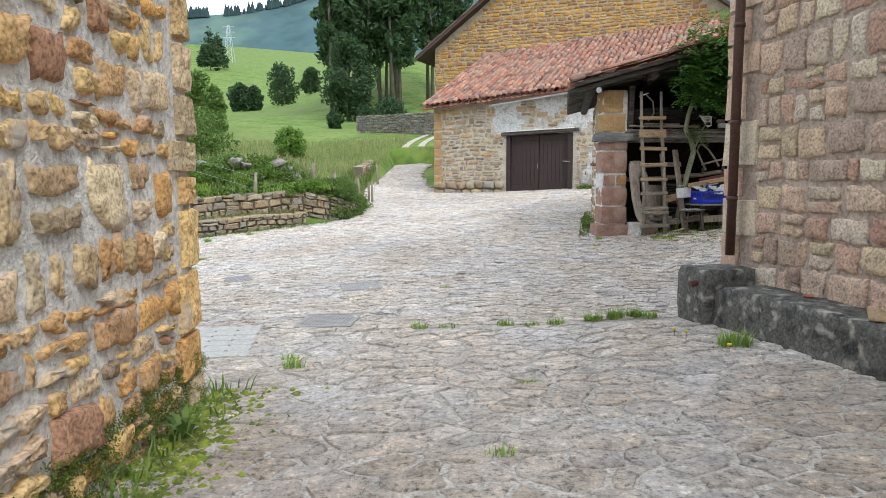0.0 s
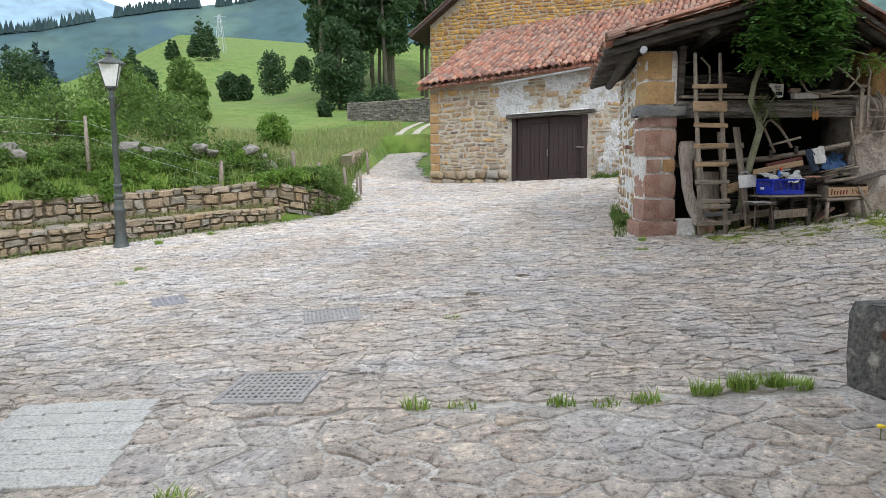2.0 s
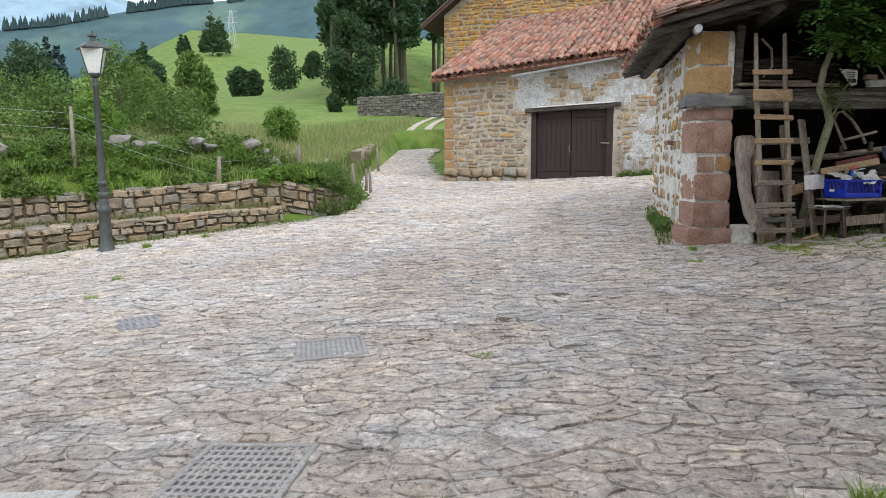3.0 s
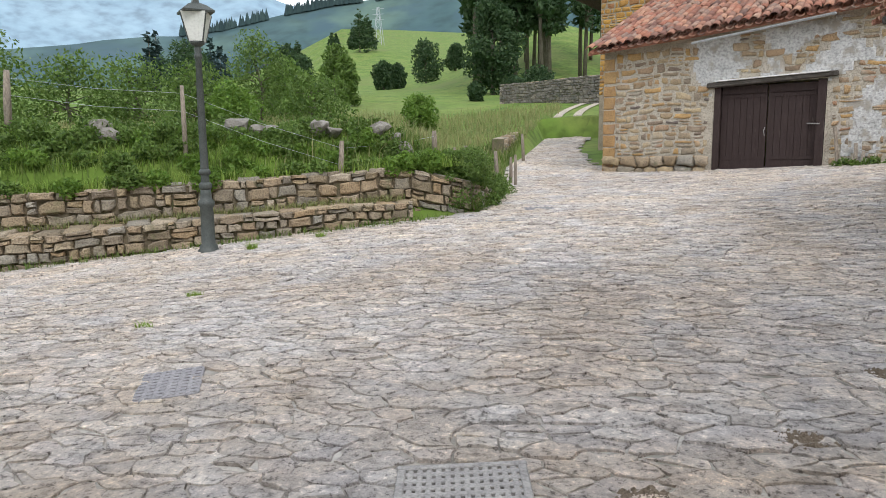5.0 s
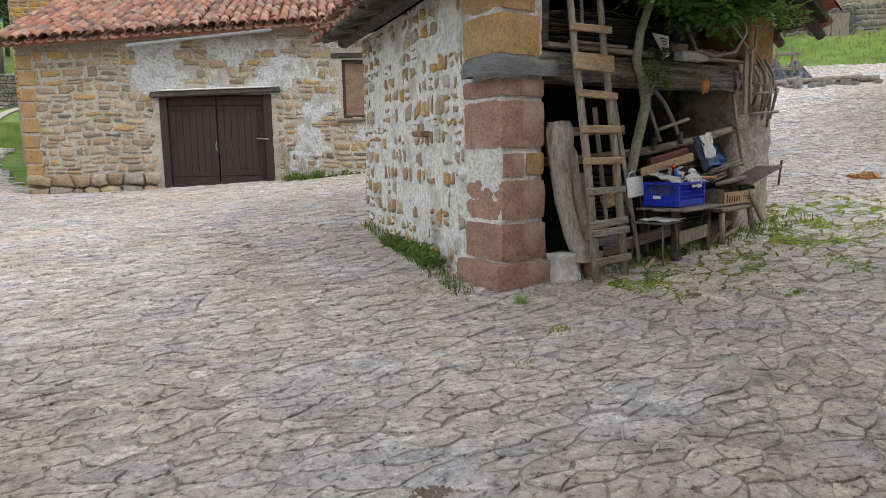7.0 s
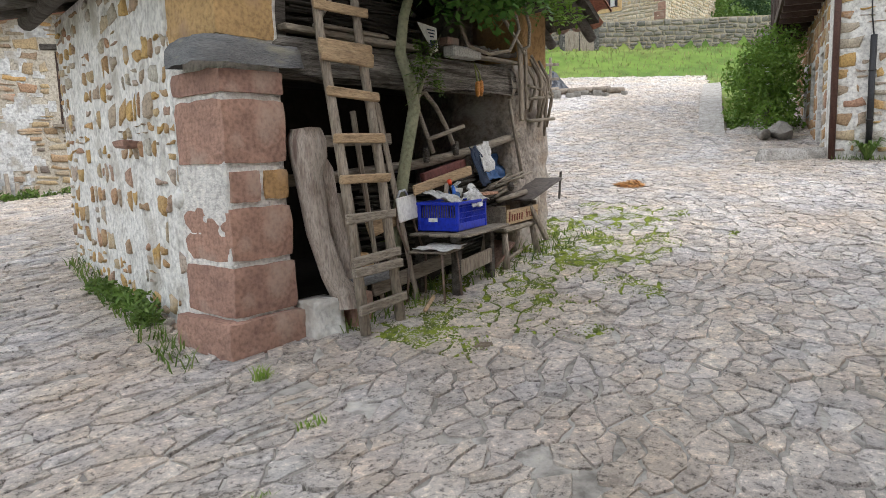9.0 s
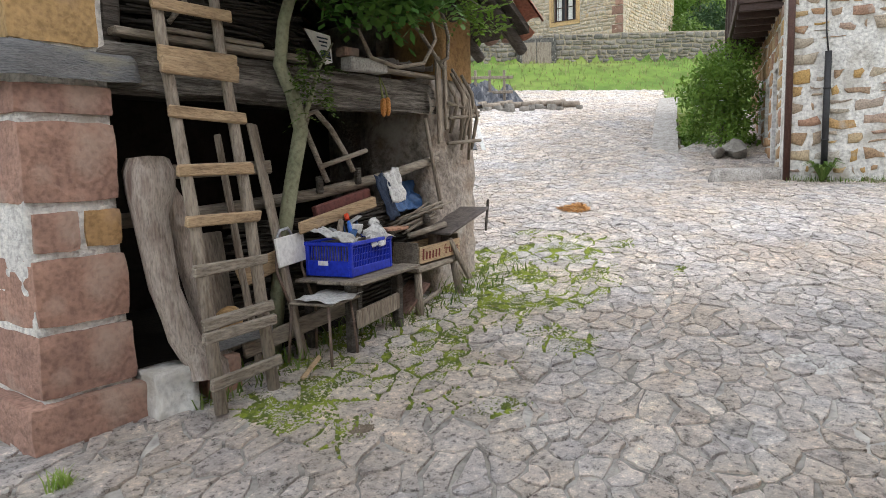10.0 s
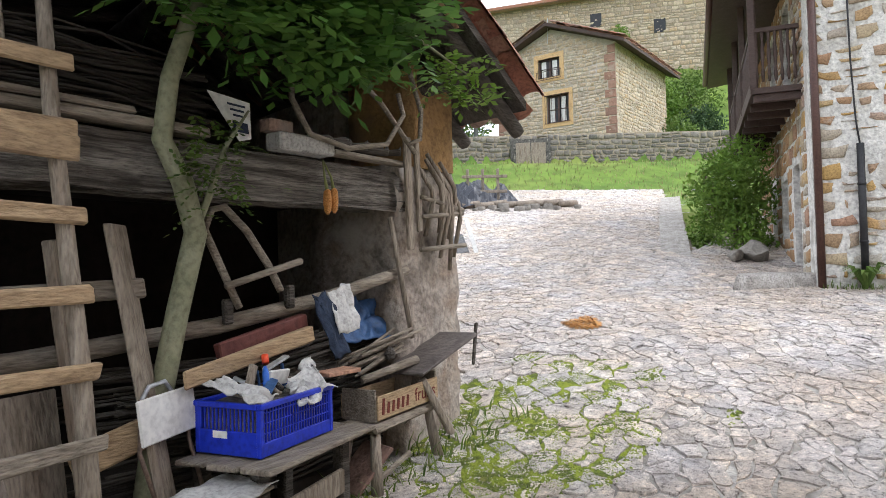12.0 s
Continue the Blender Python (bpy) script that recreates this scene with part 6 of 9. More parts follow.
# little wooden hatch in the wall
hp = plane_put((*wr(32.0, 4.3), 0), ad, an)
hatch = thing("hatch_box", (*wr(32.0, 4.3), zA), "weathered grey wooden hatch in a concrete frame", "hatch")
hz = land(*wr(31.5, 4.3))
part("frame", slab(MB(), hp, [(-0.95, hz - 0.3), (0.95, hz - 0.3), (0.95, hz + 1.25), (-0.95, hz + 1.25)], 0.5).mesh("frame"), M_CONC, hatch)
for k in range(2):
    part("leaf", slab(MB(), plane_put((*wr(31.93, 4.3), 0), ad, an), [(-0.7 + 0.72 * k, hz + 0.05), (-0.02 + 0.72 * k, hz + 0.05), (-0.02 + 0.72 * k, hz + 1.05), (-0.7 + 0.72 * k, hz + 1.05)], 0.05).mesh("leaf"), M_WOOD, hatch)

# hillside house
M_PALE_I = pbr("pale_tan_rubble", [(0.55, 0.45, 0.32), (0.47, 0.38, 0.28), (0.60, 0.51, 0.39), (0.40, 0.34, 0.27), (0.52, 0.39, 0.24)], 6, 0.9, 0.6, "island", (0.55, 0.51, 0.44), 1.5, 0.6, 0.6)
GWID, GTURN = 7.0, radians(36)
_c, _s = math.cos(GTURN), math.sin(GTURN)
G0 = wr(38.5, 3.4)
gd = (GWID * (0.61 * _c - 0.79 * _s), GWID * (-0.79 * _c - 0.61 * _s))
gn = (-0.79 * _c - 0.61 * _s, -0.61 * _c + 0.79 * _s)
G1 = (G0[0] + gd[0], G0[1] + gd[1])
gz = land(*wr(36, 6)) + 0.45
gput = plane_put((*G0, gz), gd, gn)
hh = thing("hillside_house", (*G0, gz), "stone gabled house with ochre window surrounds above the lane", "house")
wins = [(2.6, 3.9, 3.4, 4.45), (3.05, 4.35, 0.9, 2.4)]
gw_ = wall_body((*G0, gz), gd, gn, GWID, 4.6, 0.4, wins, base=-1.2)
slab(gw_, gput, [(0, 4.6), (GWID, 4.6), (3.4, 6.0)], 0.4)
g_wall = part("wall", gw_.mesh("wall"), M_FARMM, hh)
stones(courses(0.3, 6.7, -0.4, 5.9, (0.2, 0.5), (0.14, 0.26), 0.02, 91, holes=[(a - 0.25, b + 0.25, c - 0.25, d + 0.3) for a, b, c, d in wins], cut=[(-0.41, 1, 4.55), (0.39, 1, 7.25)]), gput, 0.03, g_wall, M_PALE_I, M_PALE_I, limit=0, seed=92)
for side in (0, 1):
    for k in range(10):
        w = 0.42 if k % 2 else 0.62
        u0 = 0 if side == 0 else GWID - w
        s = stone([(u0, k * 0.46 - 0.1), (u0 + w, k * 0.46 - 0.1), (u0 + w, k * 0.46 + 0.33), (u0, k * 0.46 + 0.33)], gput, 0.04, random.Random(k), 0.02, 0.02, 0.93)
        part("quoin", mk("quoin", *s), M_QUOIN, g_wall)
sidep = (G1[0], G1[1])
sd_ = (-gn[0], -gn[1])
sn_ = (gd[0] / GWID, gd[1] / GWID)
sp2 = plane_put((*sidep, gz), sd_, sn_)
s_wall = part("side_wall", slab(MB(), sp2, [(0.41, -1.2), (8, -1.2), (8, 4.6), (0.41, 4.6)], 0.4).mesh("side_wall"), M_FARMM, hh)
stones(courses(0.0, 8, -0.4, 4.55, (0.2, 0.5), (0.14, 0.26), 0.03, 93), sp2, 0.03, s_wall, M_PALE_I, M_PALE_I, limit=0, seed=94)
for ua, va, ub, vb in ((-0.7, 4.3, 3.4, 6.05), (7.7, 4.3, 3.4, 6.05)):
    V = [gput(ua, va, 0.6), gput(ub, vb, 0.6), gput(ub, vb, -8.6), gput(ua, va, -8.6)]
    rb = part("roof", MB().add([(x, y, z + dz) for dz in (0, 0.18) for x, y, z in V], [(0, 1, 2, 3), (7, 6, 5, 4), (0, 4, 5, 1), (1, 5, 6, 2), (2, 6, 7, 3), (3, 7, 4, 0)]).mesh("roof"), M_BROWNW, hh, "dark timber roof edge under red tiles")
    a, b = Vector(gput(ua, va, 0.6)), Vector(gput(ub, vb, 0.6))
    tiled(rb, a + Vector((0, 0, 0.2)), (-gn[0], -gn[1], 0), b - a, 40, 12, limit=60, seed=int(30 + ua))
for k, (a, b, c, d) in enumerate(wins):
    w_ = part("window", slab(MB(), plane_put((G0[0] - gn[0] * 0.2, G0[1] - gn[1] * 0.2, gz), gd, gn), [(a, c), (b, c), (b, d), (a, d)], 0.04).mesh("window"), M_GLASSY, hh, "dark glazed window with white curtains")
    for u0, u1, v0, v1 in ((a - 0.24, a, c - 0.22, d + 0.26), (b, b + 0.24, c - 0.22, d + 0.26), (a, b, d, d + 0.26), (a, b, c - 0.22, c)):
        part("surround", slab(MB(), plane_put((G0[0] + gn[0] * 0.04, G0[1] + gn[1] * 0.04, gz), gd, gn), [(u0, v0), (u1, v0), (u1, v1), (u0, v1)], 0.2).mesh("surround"), bpy.data.materials.get("ochre_paint") or pbr("ochre_paint", [(0.55, 0.36, 0.17), (0.62, 0.44, 0.24)], 3, 0.85, 0.2), w_)
    fr = plane_put((G0[0] - gn[0] * 0.14, G0[1] - gn[1] * 0.14, gz), gd, gn)
    for u0, u1, v0, v1 in ((a, a + 0.09, c, d), (b - 0.09, b, c, d), ((a + b) / 2 - 0.06, (a + b) / 2 + 0.06, c, d), (a, b, d - 0.08, d), (a, b, c, c + 0.08), (a, b, (c + d) / 2 - 0.02, (c + d) / 2 + 0.02)):
        part("frame", slab(MB(), fr, [(u0, v0), (u1, v0), (u1, v1), (u0, v1)], 0.04).mesh("frame"), M_BROWNW, w_)
    for q in range(2):
        u0 = a + 0.13 + q * (b - a) / 2
        part("curtain", slab(MB(), plane_put((G0[0] - gn[0] * 0.17, G0[1] - gn[1] * 0.17, gz), gd, gn), [(u0, c + 0.1), (u0 + 0.28, c + 0.1), (u0 + 0.28, d - 0.1), (u0, d - 0.1)], 0.01).mesh("curtain"), M_WHITE, w_)
    rg = (c, d) if k == 1 else (c - 0.1, c + 0.35)
    for q in range(8):
        u = a - 0.05 + (b - a + 0.1) * q / 7
        part("bar", MB().tube([gput(u, rg[0], 0.1), gput(u, rg[1], 0.1)], 0.014, 5).mesh("bar"), M_PIPE, w_)
    for v in rg:
        part("bar", MB().tube([gput(a - 0.1, v, 0.1), gput(b + 0.1, v, 0.1)], 0.018, 5).mesh("bar"), M_PIPE, w_)
part("aerial", MB().tube([gput(3.3, 5.2, 0.15), gput(3.35, 6.6, 0.2)], 0.02, 5).mesh("aerial"), M_ZINC, hh)

# long building on the ridge
B0, B1 = wr(58, 4), wr(52, 27)
bz = land(*wr(57, 12))
bd2 = (B1[0] - B0[0], B1[1] - B0[1])
bL = math.hypot(*bd2)
bn2 = (-0.79, -0.61)
lh = thing("ridge_house", (*B0, bz), "long stone farm building with low tiled roof on the ridge", "house")
lput = plane_put((*B0, bz), bd2, bn2)
lw = part("wall", slab(MB(), lput, [(0, -5), (bL, -5), (bL, 5.2), (0, 4.3)], 0.5).mesh("wall"), M_EARTHM, lh)
stones(courses(0, bL, -2, 5.0, (0.3, 0.8), (0.2, 0.4), 0.03, 95, cut=[(-0.03, 1, 4.3)]), lput, 0.04, lw, M_PALE_I, M_PALE_I, limit=0, seed=96)
part("roof", MB().add([lput(-0.8, 4.2, 0.9), lput(bL + 1, 5.1, 0.9), lput(bL + 1, 7.6, -7), lput(-0.8, 6.8, -7), lput(-0.8, 4.45, 0.9), lput(bL + 1, 5.35, 0.9), lput(bL + 1, 7.9, -7), lput(-0.8, 7.1, -7)],
                      [(3, 2, 1, 0), (4, 5, 6, 7), (0, 1, 5, 4), (1, 2, 6, 5), (2, 3, 7, 6), (3, 0, 4, 7)]).mesh("roof"), M_TILE_I, lh)
for u, v in ((5, 1.6), (9, 2.2), (14, 1.2)):
    part("window", slab(MB(), plane_put((B0[0] + bn2[0] * 0.05, B0[1] + bn2[1] * 0.05, bz), bd2, bn2), [(u, v), (u + 0.9, v), (u + 0.9, v + 1.1), (u, v + 1.1)], 0.1).mesh("window"), M_GLASSY, lh)
# hillside shrubs
for k, (w, r, h_, ww, m_) in enumerate(((46, 15, 3.2, 4, M_LEAF_L), (44, 12.5, 2.0, 3, M_LEAF), (48, 18, 2.6, 5, M_LEAF), (52, 14, 4, 3, M_LEAF_L), (50, 9, 3, 4, M_LEAF), (42, 11.5, 1.5, 3, M_LEAF_D), (41, 14, 1.6, 5, M_LEAF), (44, 17, 2, 4, M_LEAF_D), (40, 1.0, 3.4, 4.5, M_LEAF), (42, -1.5, 4, 5, M_LEAF), (38, 0.2, 2.0, 2.2, M_LEAF_D))):
    x, y = wr(w, r)
    tree("shrub", x, y, h_, ww, m_, "leafy green shrub on the slope behind the house", 700 + k, 2600, 0.14, 0.2, "shrub", low=0.03, group="slope shrubs")
# wall at the lane edge, bush with white flowers behind it
edge = thing("ramp_wall", (17.2, 15.4, 1.0), "low stone ramp wall edging the lane", "stone wall")
pts = [(17.0, 15.4), (17.9, 15.72), (19.3, 16.22), (21, 16.85), (23.3, 17.65), (26.5, 18.75)]
mb = MB()
V, F = [], []
for x, y in pts:
    z = court(x, y)
    up = 0.16 * sstep(17.0, 19.5, x) - 0.03
    V += [(x - 0.12, y + 0.28, z + up - 0.02), (x + 0.12, y - 0.28, z + up), (x + 0.16, y - 0.33, z - 1.2), (x - 0.12, y + 0.28, z - 1.2)]
for k in range(len(pts) - 1):
    F += [(4 * k + i, 4 * k + (i + 1) % 4, 4 * k + 4 + (i + 1) % 4, 4 * k + 4 + i) for i in range(4)]
F += [(3, 2, 1, 0), tuple(range(len(V) - 4, len(V)))]
ecore = part("core", mb.add(V, F).mesh("core"), M_JOINT, edge)
ep = plane_put((18.4, 15.55, 0), (0.937, 0.35), (0.35, -0.937))
stones(courses(0, 9, 0.6, 1.35, (0.2, 0.5), (0.12, 0.25), 0.03, 97), lambda u, v, h: (lambda p: (p[0], p[1], court(p[0], p[1]) - 1.3 + v))(ep(u, 0, h)), 0.05, ecore, M_DRY, M_DRY_I, limit=60, seed=98)
BUSH = (19.6, 14.95)
fb = tree("flowering_bush", BUSH[0], BUSH[1], 2.75, 2.5, M_LEAF_L, "round green bush with white flowers beside the lane", 720, 9000, 0.06, 0.2, "bush", base=court(*BUSH) - 0.65, low=0.03)
fl_ = MB()
g = random.Random(5)
for k in range(46):
    a, e = g.uniform(0, 6.28), g.uniform(-0.2, 1.3)
    c = Vector((BUSH[0] + 1.15 * math.cos(a) * math.cos(e), BUSH[1] + 1.15 * math.sin(a) * math.cos(e), court(*BUSH) + 0.7 + 0.9 * math.sin(e)))
    for q in range(5):
        d = Vector((math.cos(q * 1.256), math.sin(q * 1.256), 0.3)) * 0.05
        d2 = Vector((math.cos(q * 1.256 + 0.6), math.sin(q * 1.256 + 0.6), 0.3)) * 0.05
        fl_.add([c, c + d, c + (d + d2) * 0.75, c + d2], [(0, 1, 2, 3)])
tagged(part("flowers", fl_.mesh("flowers"), M_WHITE, fb, "white blossoms"), kind="stuff")
for k, (x, y, s) in enumerate(((18.15, 14.2, 0.36), (17.7, 14.45, 0.2))):
    bm = bmesh.new()
    bmesh.ops.create_icosphere(bm, subdivisions=3, radius=s)
    for v in bm.verts:
        v.co = Vector((v.co.x * 1.5, v.co.y * 0.7, v.co.z * 0.62)) + noise.noise_vector(v.co * 3 + Vector((k * 7, 2, 0))) * s * 0.45
    me = bpy.data.meshes.new("rock")
    bm.to_mesh(me)
    bm.free()
    tagged(part("rock", me, bpy.data.materials["lichen_boulder"], m=pose(x, y, court(x, y) + 0.12, 0, 0, 20)), "pale weathered rock lying beside the bush", "rock", "rocks by the bush")
# iron fence above
fence = thing("iron_fence", (23, 17.0, 2.4), "thin black iron railing behind the bush", "fence")
for k in range(16):
    x, y = 21.5 + k * 0.28, 15.9 + k * 0.1
    z = court(x, y)
    part("bar", MB().tube([(x, y, z), (x, y, z + 1.15)], 0.014, 5).mesh("bar"), M_PIPE, fence)
for dz in (0.1, 1.1):
    part("rail", MB().tube([(21.4, 15.87, court(21.4, 15.9) + dz), (25.8, 17.44, court(25.8, 17.4) + dz)], 0.018, 5).mesh("rail"), M_PIPE, fence)
# step slab before the gable
tagged(part("paved_step", rough_block("paved_step", [(14.7, 13.75), (15.72, 12.72), (16.4, 10.8), (16.2, 13.3), (17.2, 14.3)], 0.6, 1.24, 4, 0.3, 0.02), M_JOINT), "low stone step along the house front", "step", kind="structure")
fern = MB()
for k in range(30):
    a, L = k * 2.4, random.uniform(0.25, 0.5)
    d, o = Vector((math.cos(a), math.sin(a), 0)), Vector((15.65, 12.05, court(15.6, 12.0)))
    sd = Vector((-d.y, d.x, 0)) * 0.03
    p1, p2 = o + d * L * 0.5 + Vector((0, 0, L * 0.9)), o + d * L + Vector((0, 0, L * 0.7))
    fern.add([o - sd * 0.4, o + sd * 0.4, p1 + sd, p1 - sd, p2], [(0, 1, 2, 3), (3, 2, 4)])
tagged(part("fern", fern.mesh("fern"), M_LEAF), "green fern at the foot of the house wall", "fern")
STACK = (15.75, 19.75)
# covered pile by the lane
P = wr(23.0, 1.2)
pz = court(*P)
pile = thing("covered_pile", (*P, pz), "heap of logs and stones under a black tarpaulin", "pile")
tb = bmesh.new()
bmesh.ops.create_grid(tb, x_segments=44, y_segments=30, size=1.0)
for v in tb.verts:
    r_ = math.hypot(v.co.x, v.co.y)
    v.co.z = 0.85 * max(0, 1 - r_ ** 2 * 0.8) * (1 + 0.7 * noise.noise((v.co.x * 2.2, v.co.y * 2, 4))) + 0.22 * noise.noise((v.co.x * 5, v.co.y * 7, 1)) + 0.1 * noise.noise((v.co.x * 13, v.co.y * 13, 3)) - 0.12
    v.co.x, v.co.y = v.co.x * 1.6, v.co.y * 1.0
me = bpy.data.meshes.new("tarpaulin")
tb.to_mesh(me)
tb.free()
part("tarpaulin", me, pbr("black_tarp", [(0.025, 0.03, 0.04), (0.05, 0.055, 0.07)], 3, 0.35, 0.3), pile, "crumpled black plastic sheet", m=pose(P[0], P[1], pz - 0.05, 0, 0, -30))
for k in range(9):
    q = wr(22.0 - 0.1 * (k % 3), 0.2 + k * 0.45)
    part("log", MB().tube([(q[0], q[1], court(*q) + 0.12), (q[0] + 0.5, q[1] - 0.35, court(*q) + 0.14 + 0.05 * (k % 2))], 0.11, 9).mesh("log", True), M_WOOD, pile)
for k in range(3):
    q = wr(22.5, 0.9 + k * 0.5)
    part("pallet_slat", beam_between(MB(), (q[0], q[1], court(*q) + 0.2), (q[0], q[1], court(*q) + 1.25), 0.1, 0.04).mesh("pallet_slat"), M_WOOD, pile)
for k in range(2):
    q0, q1 = wr(22.45, 0.7), wr(22.45, 2.2)
    part("pallet_rail", beam_between(MB(), (*q0, court(*q0) + 0.5 + 0.5 * k), (*q1, court(*q1) + 0.5 + 0.5 * k), 0.04, 0.1).mesh("pallet_rail"), M_WOOD, pile)
for k in range(34):
    q = wr(g.uniform(21.2, 22.3), g.uniform(-0.2, 4.4))
    r_ = g.uniform(0.07, 0.2)
    part("rubble_stone", rough_block("rubble_stone", [(q[0] + math.cos(a_ * 1.256) * r_ * g.uniform(0.7, 1.3), q[1] + math.sin(a_ * 1.256) * r_ * g.uniform(0.7, 1.3)) for a_ in range(5)], court(*q) - 0.05, court(*q) + r_ * 0.9, k, 0.3, 0.02), bpy.data.materials["lichen_boulder"], pile)
# slates and a pale plank leaning beyond the barn
stack = thing("slate_stack", (*STACK, court(*STACK)), "leaning stack of grey slates with a pale plank", "slate stack")
for k in range(7):
    x, y = STACK[0] - 0.10 * k, STACK[1] + 0.10 * k
    part("slate", MB().box((0, 0, 0.36 - 0.02 * (k % 3)), (0.30 + 0.05 * (k % 3), 0.05, 0.62 + 0.1 * (k % 2)), None, 0.01, 0.02).mesh("slate"), M_SLATE, stack, m=pose(x, y, court(x, y) - 0.02, -48 - 9 * (k % 3), 16 * (k % 3) - 14, -48 + 35 * (k % 2)))
part("pale_plank", MB().box((0, 0, 0.42), (0.10, 0.03, 0.9), None, 0.006).mesh("pale_plank"), M_WHITE, stack, "pale weathered plank", m=pose(STACK[0] + 0.22, STACK[1] - 0.22, court(*STACK) - 0.02, -16, -14, -48))
# straw on the lane
CHIPS = (11.35, 14.7)
st = []
for k in range(900):
    a, q = g.uniform(0, 6.28), math.sqrt(g.random())
    q *= 0.55 + 0.45 * noise.noise((math.cos(a), math.sin(a), 2))
    x, y = CHIPS[0] + 0.62 * q * math.cos(a), CHIPS[1] + 0.42 * q * math.sin(a)
    st.append((x, y, court(x, y) + 0.025))
mb = MB()
for x, y, z in st:
    a, L = g.uniform(0, 3.14), g.uniform(0.03, 0.08)
    d = Vector((math.cos(a) * L, math.sin(a) * L, g.uniform(-0.01, 0.02)))
    sd = Vector((-math.sin(a), math.cos(a), 0)) * 0.006
    c = Vector((x, y, z))
    mb.add([c - d - sd, c - d + sd, c + d + sd, c + d - sd], [(0, 1, 2, 3)])
tagged(part("wood_chips", mb.mesh("wood_chips"), pbr("orange_chips", [(0.52, 0.25, 0.08), (0.62, 0.36, 0.14)], 3, 0.9, 0, "island")), "small heap of orange wood chips on the lane", "wood chips", kind="stuff")

# ---- street things ----
HILL_LAMP = (31.1, 29.9)


def street_lamp(x, y, z):
    t = thing("street_lamp", (x, y, z), "dark green cast iron street lamp with a square glass lantern", "street lamp")
    part("base", MB().lathe([(0.185, 0), (0.185, 0.05), (0.15, 0.08), (0.145, 0.13), (0.115, 0.17), (0.105, 0.78), (0.135, 0.82), (0.135, 0.88), (0.095, 0.92), (0.09, 1.0), (0.08, 1.1)], (x, y, z), 20).mesh("base", True), M_IRON, t)
    part("post", MB().lathe([(0.075, 1.1), (0.07, 1.2), (0.05, 3.2), (0.065, 3.22), (0.065, 3.27), (0.045, 3.3), (0.06, 3.34), (0.04, 3.42)], (x, y, z), 16).mesh("post", True), M_IRON, t)
    part("ring", MB().lathe([(0.085, 1.08), (0.105, 1.11), (0.105, 1.17), (0.08, 1.2)], (x, y, z), 18).mesh("ring", True), M_IRON, t)
    part("ring", MB().lathe([(0.075, 1.32), (0.095, 1.35), (0.095, 1.39), (0.07, 1.42)], (x, y, z), 18).mesh("ring", True), M_IRON, t)
    lan = part("lantern", MB().lathe([(0.05, 3.40), (0.11, 3.44), (0.12, 3.48)], (x, y, z), 12).mesh("lantern", True), M_IRON, t)
    b, tp, z0, z1 = 0.11, 0.205, 3.48, 3.93
    gl = pbr("milky_lamp_glass", [(0.62, 0.64, 0.6), (0.72, 0.73, 0.7)], 4, 0.25, 0, None, (0.45, 0.45, 0.4), 5, 0.62, 0.2)
    cs = [(-1, -1), (1, -1), (1, 1), (-1, 1)]
    a = radians(20)
    rot = lambda sx, sy, r: (x + r * (sx * math.cos(a) - sy * math.sin(a)), y + r * (sx * math.sin(a) + sy * math.cos(a)))
    for k in range(4):
        (sx, sy), (ux, uy) = cs[k], cs[(k + 1) % 4]
        V = [(*rot(sx, sy, b), z + z0), (*rot(ux, uy, b), z + z0), (*rot(ux, uy, tp), z + z1), (*rot(sx, sy, tp), z + z1)]
        V2 = [(x + (p[0] - x) * 0.97, y + (p[1] - y) * 0.97, p[2]) for p in V]
        part("pane", MB().add(V + V2, [(0, 1, 2, 3), (7, 6, 5, 4)]).mesh("pane"), gl, lan, "milky white glass pane")
        part("bar", MB().tube([(*rot(sx, sy, b), z + z0), (*rot(sx, sy, tp), z + z1)], 0.012, 6).mesh("bar"), M_IRON, lan)
    part("roof", MB().lathe([(0.34, 3.92), (0.35, 3.95), (0.20, 4.04), (0.07, 4.09), (0.06, 4.16), (0.10, 4.17), (0.09, 4.20), (0.03, 4.22), (0.02, 4.28)], (x, y, z), 4).mesh("roof"), M_IRON, lan, "dark pyramid lantern roof")


street_lamp(-7.06, 17.0, court(-7.06, 17.0) - 0.03)
street_lamp(HILL_LAMP[0], HILL_LAMP[1], land(*HILL_LAMP) - 0.1)


def seat_on_court(cx, cy, dz, ang):
    """A pose lying flat on the paving."""
    sx, sy = (court(cx + 0.3, cy) - court(cx - 0.3, cy)) / 0.6, (court(cx, cy + 0.3) - court(cx, cy - 0.3)) / 0.6
    return Matrix.Translation((cx, cy, court(cx, cy) + dz)) @ pose(0, 0, 0, math.degrees(math.atan(sy)), -math.degrees(math.atan(sx)), 0) @ pose(0, 0, 0, 0, 0, ang)


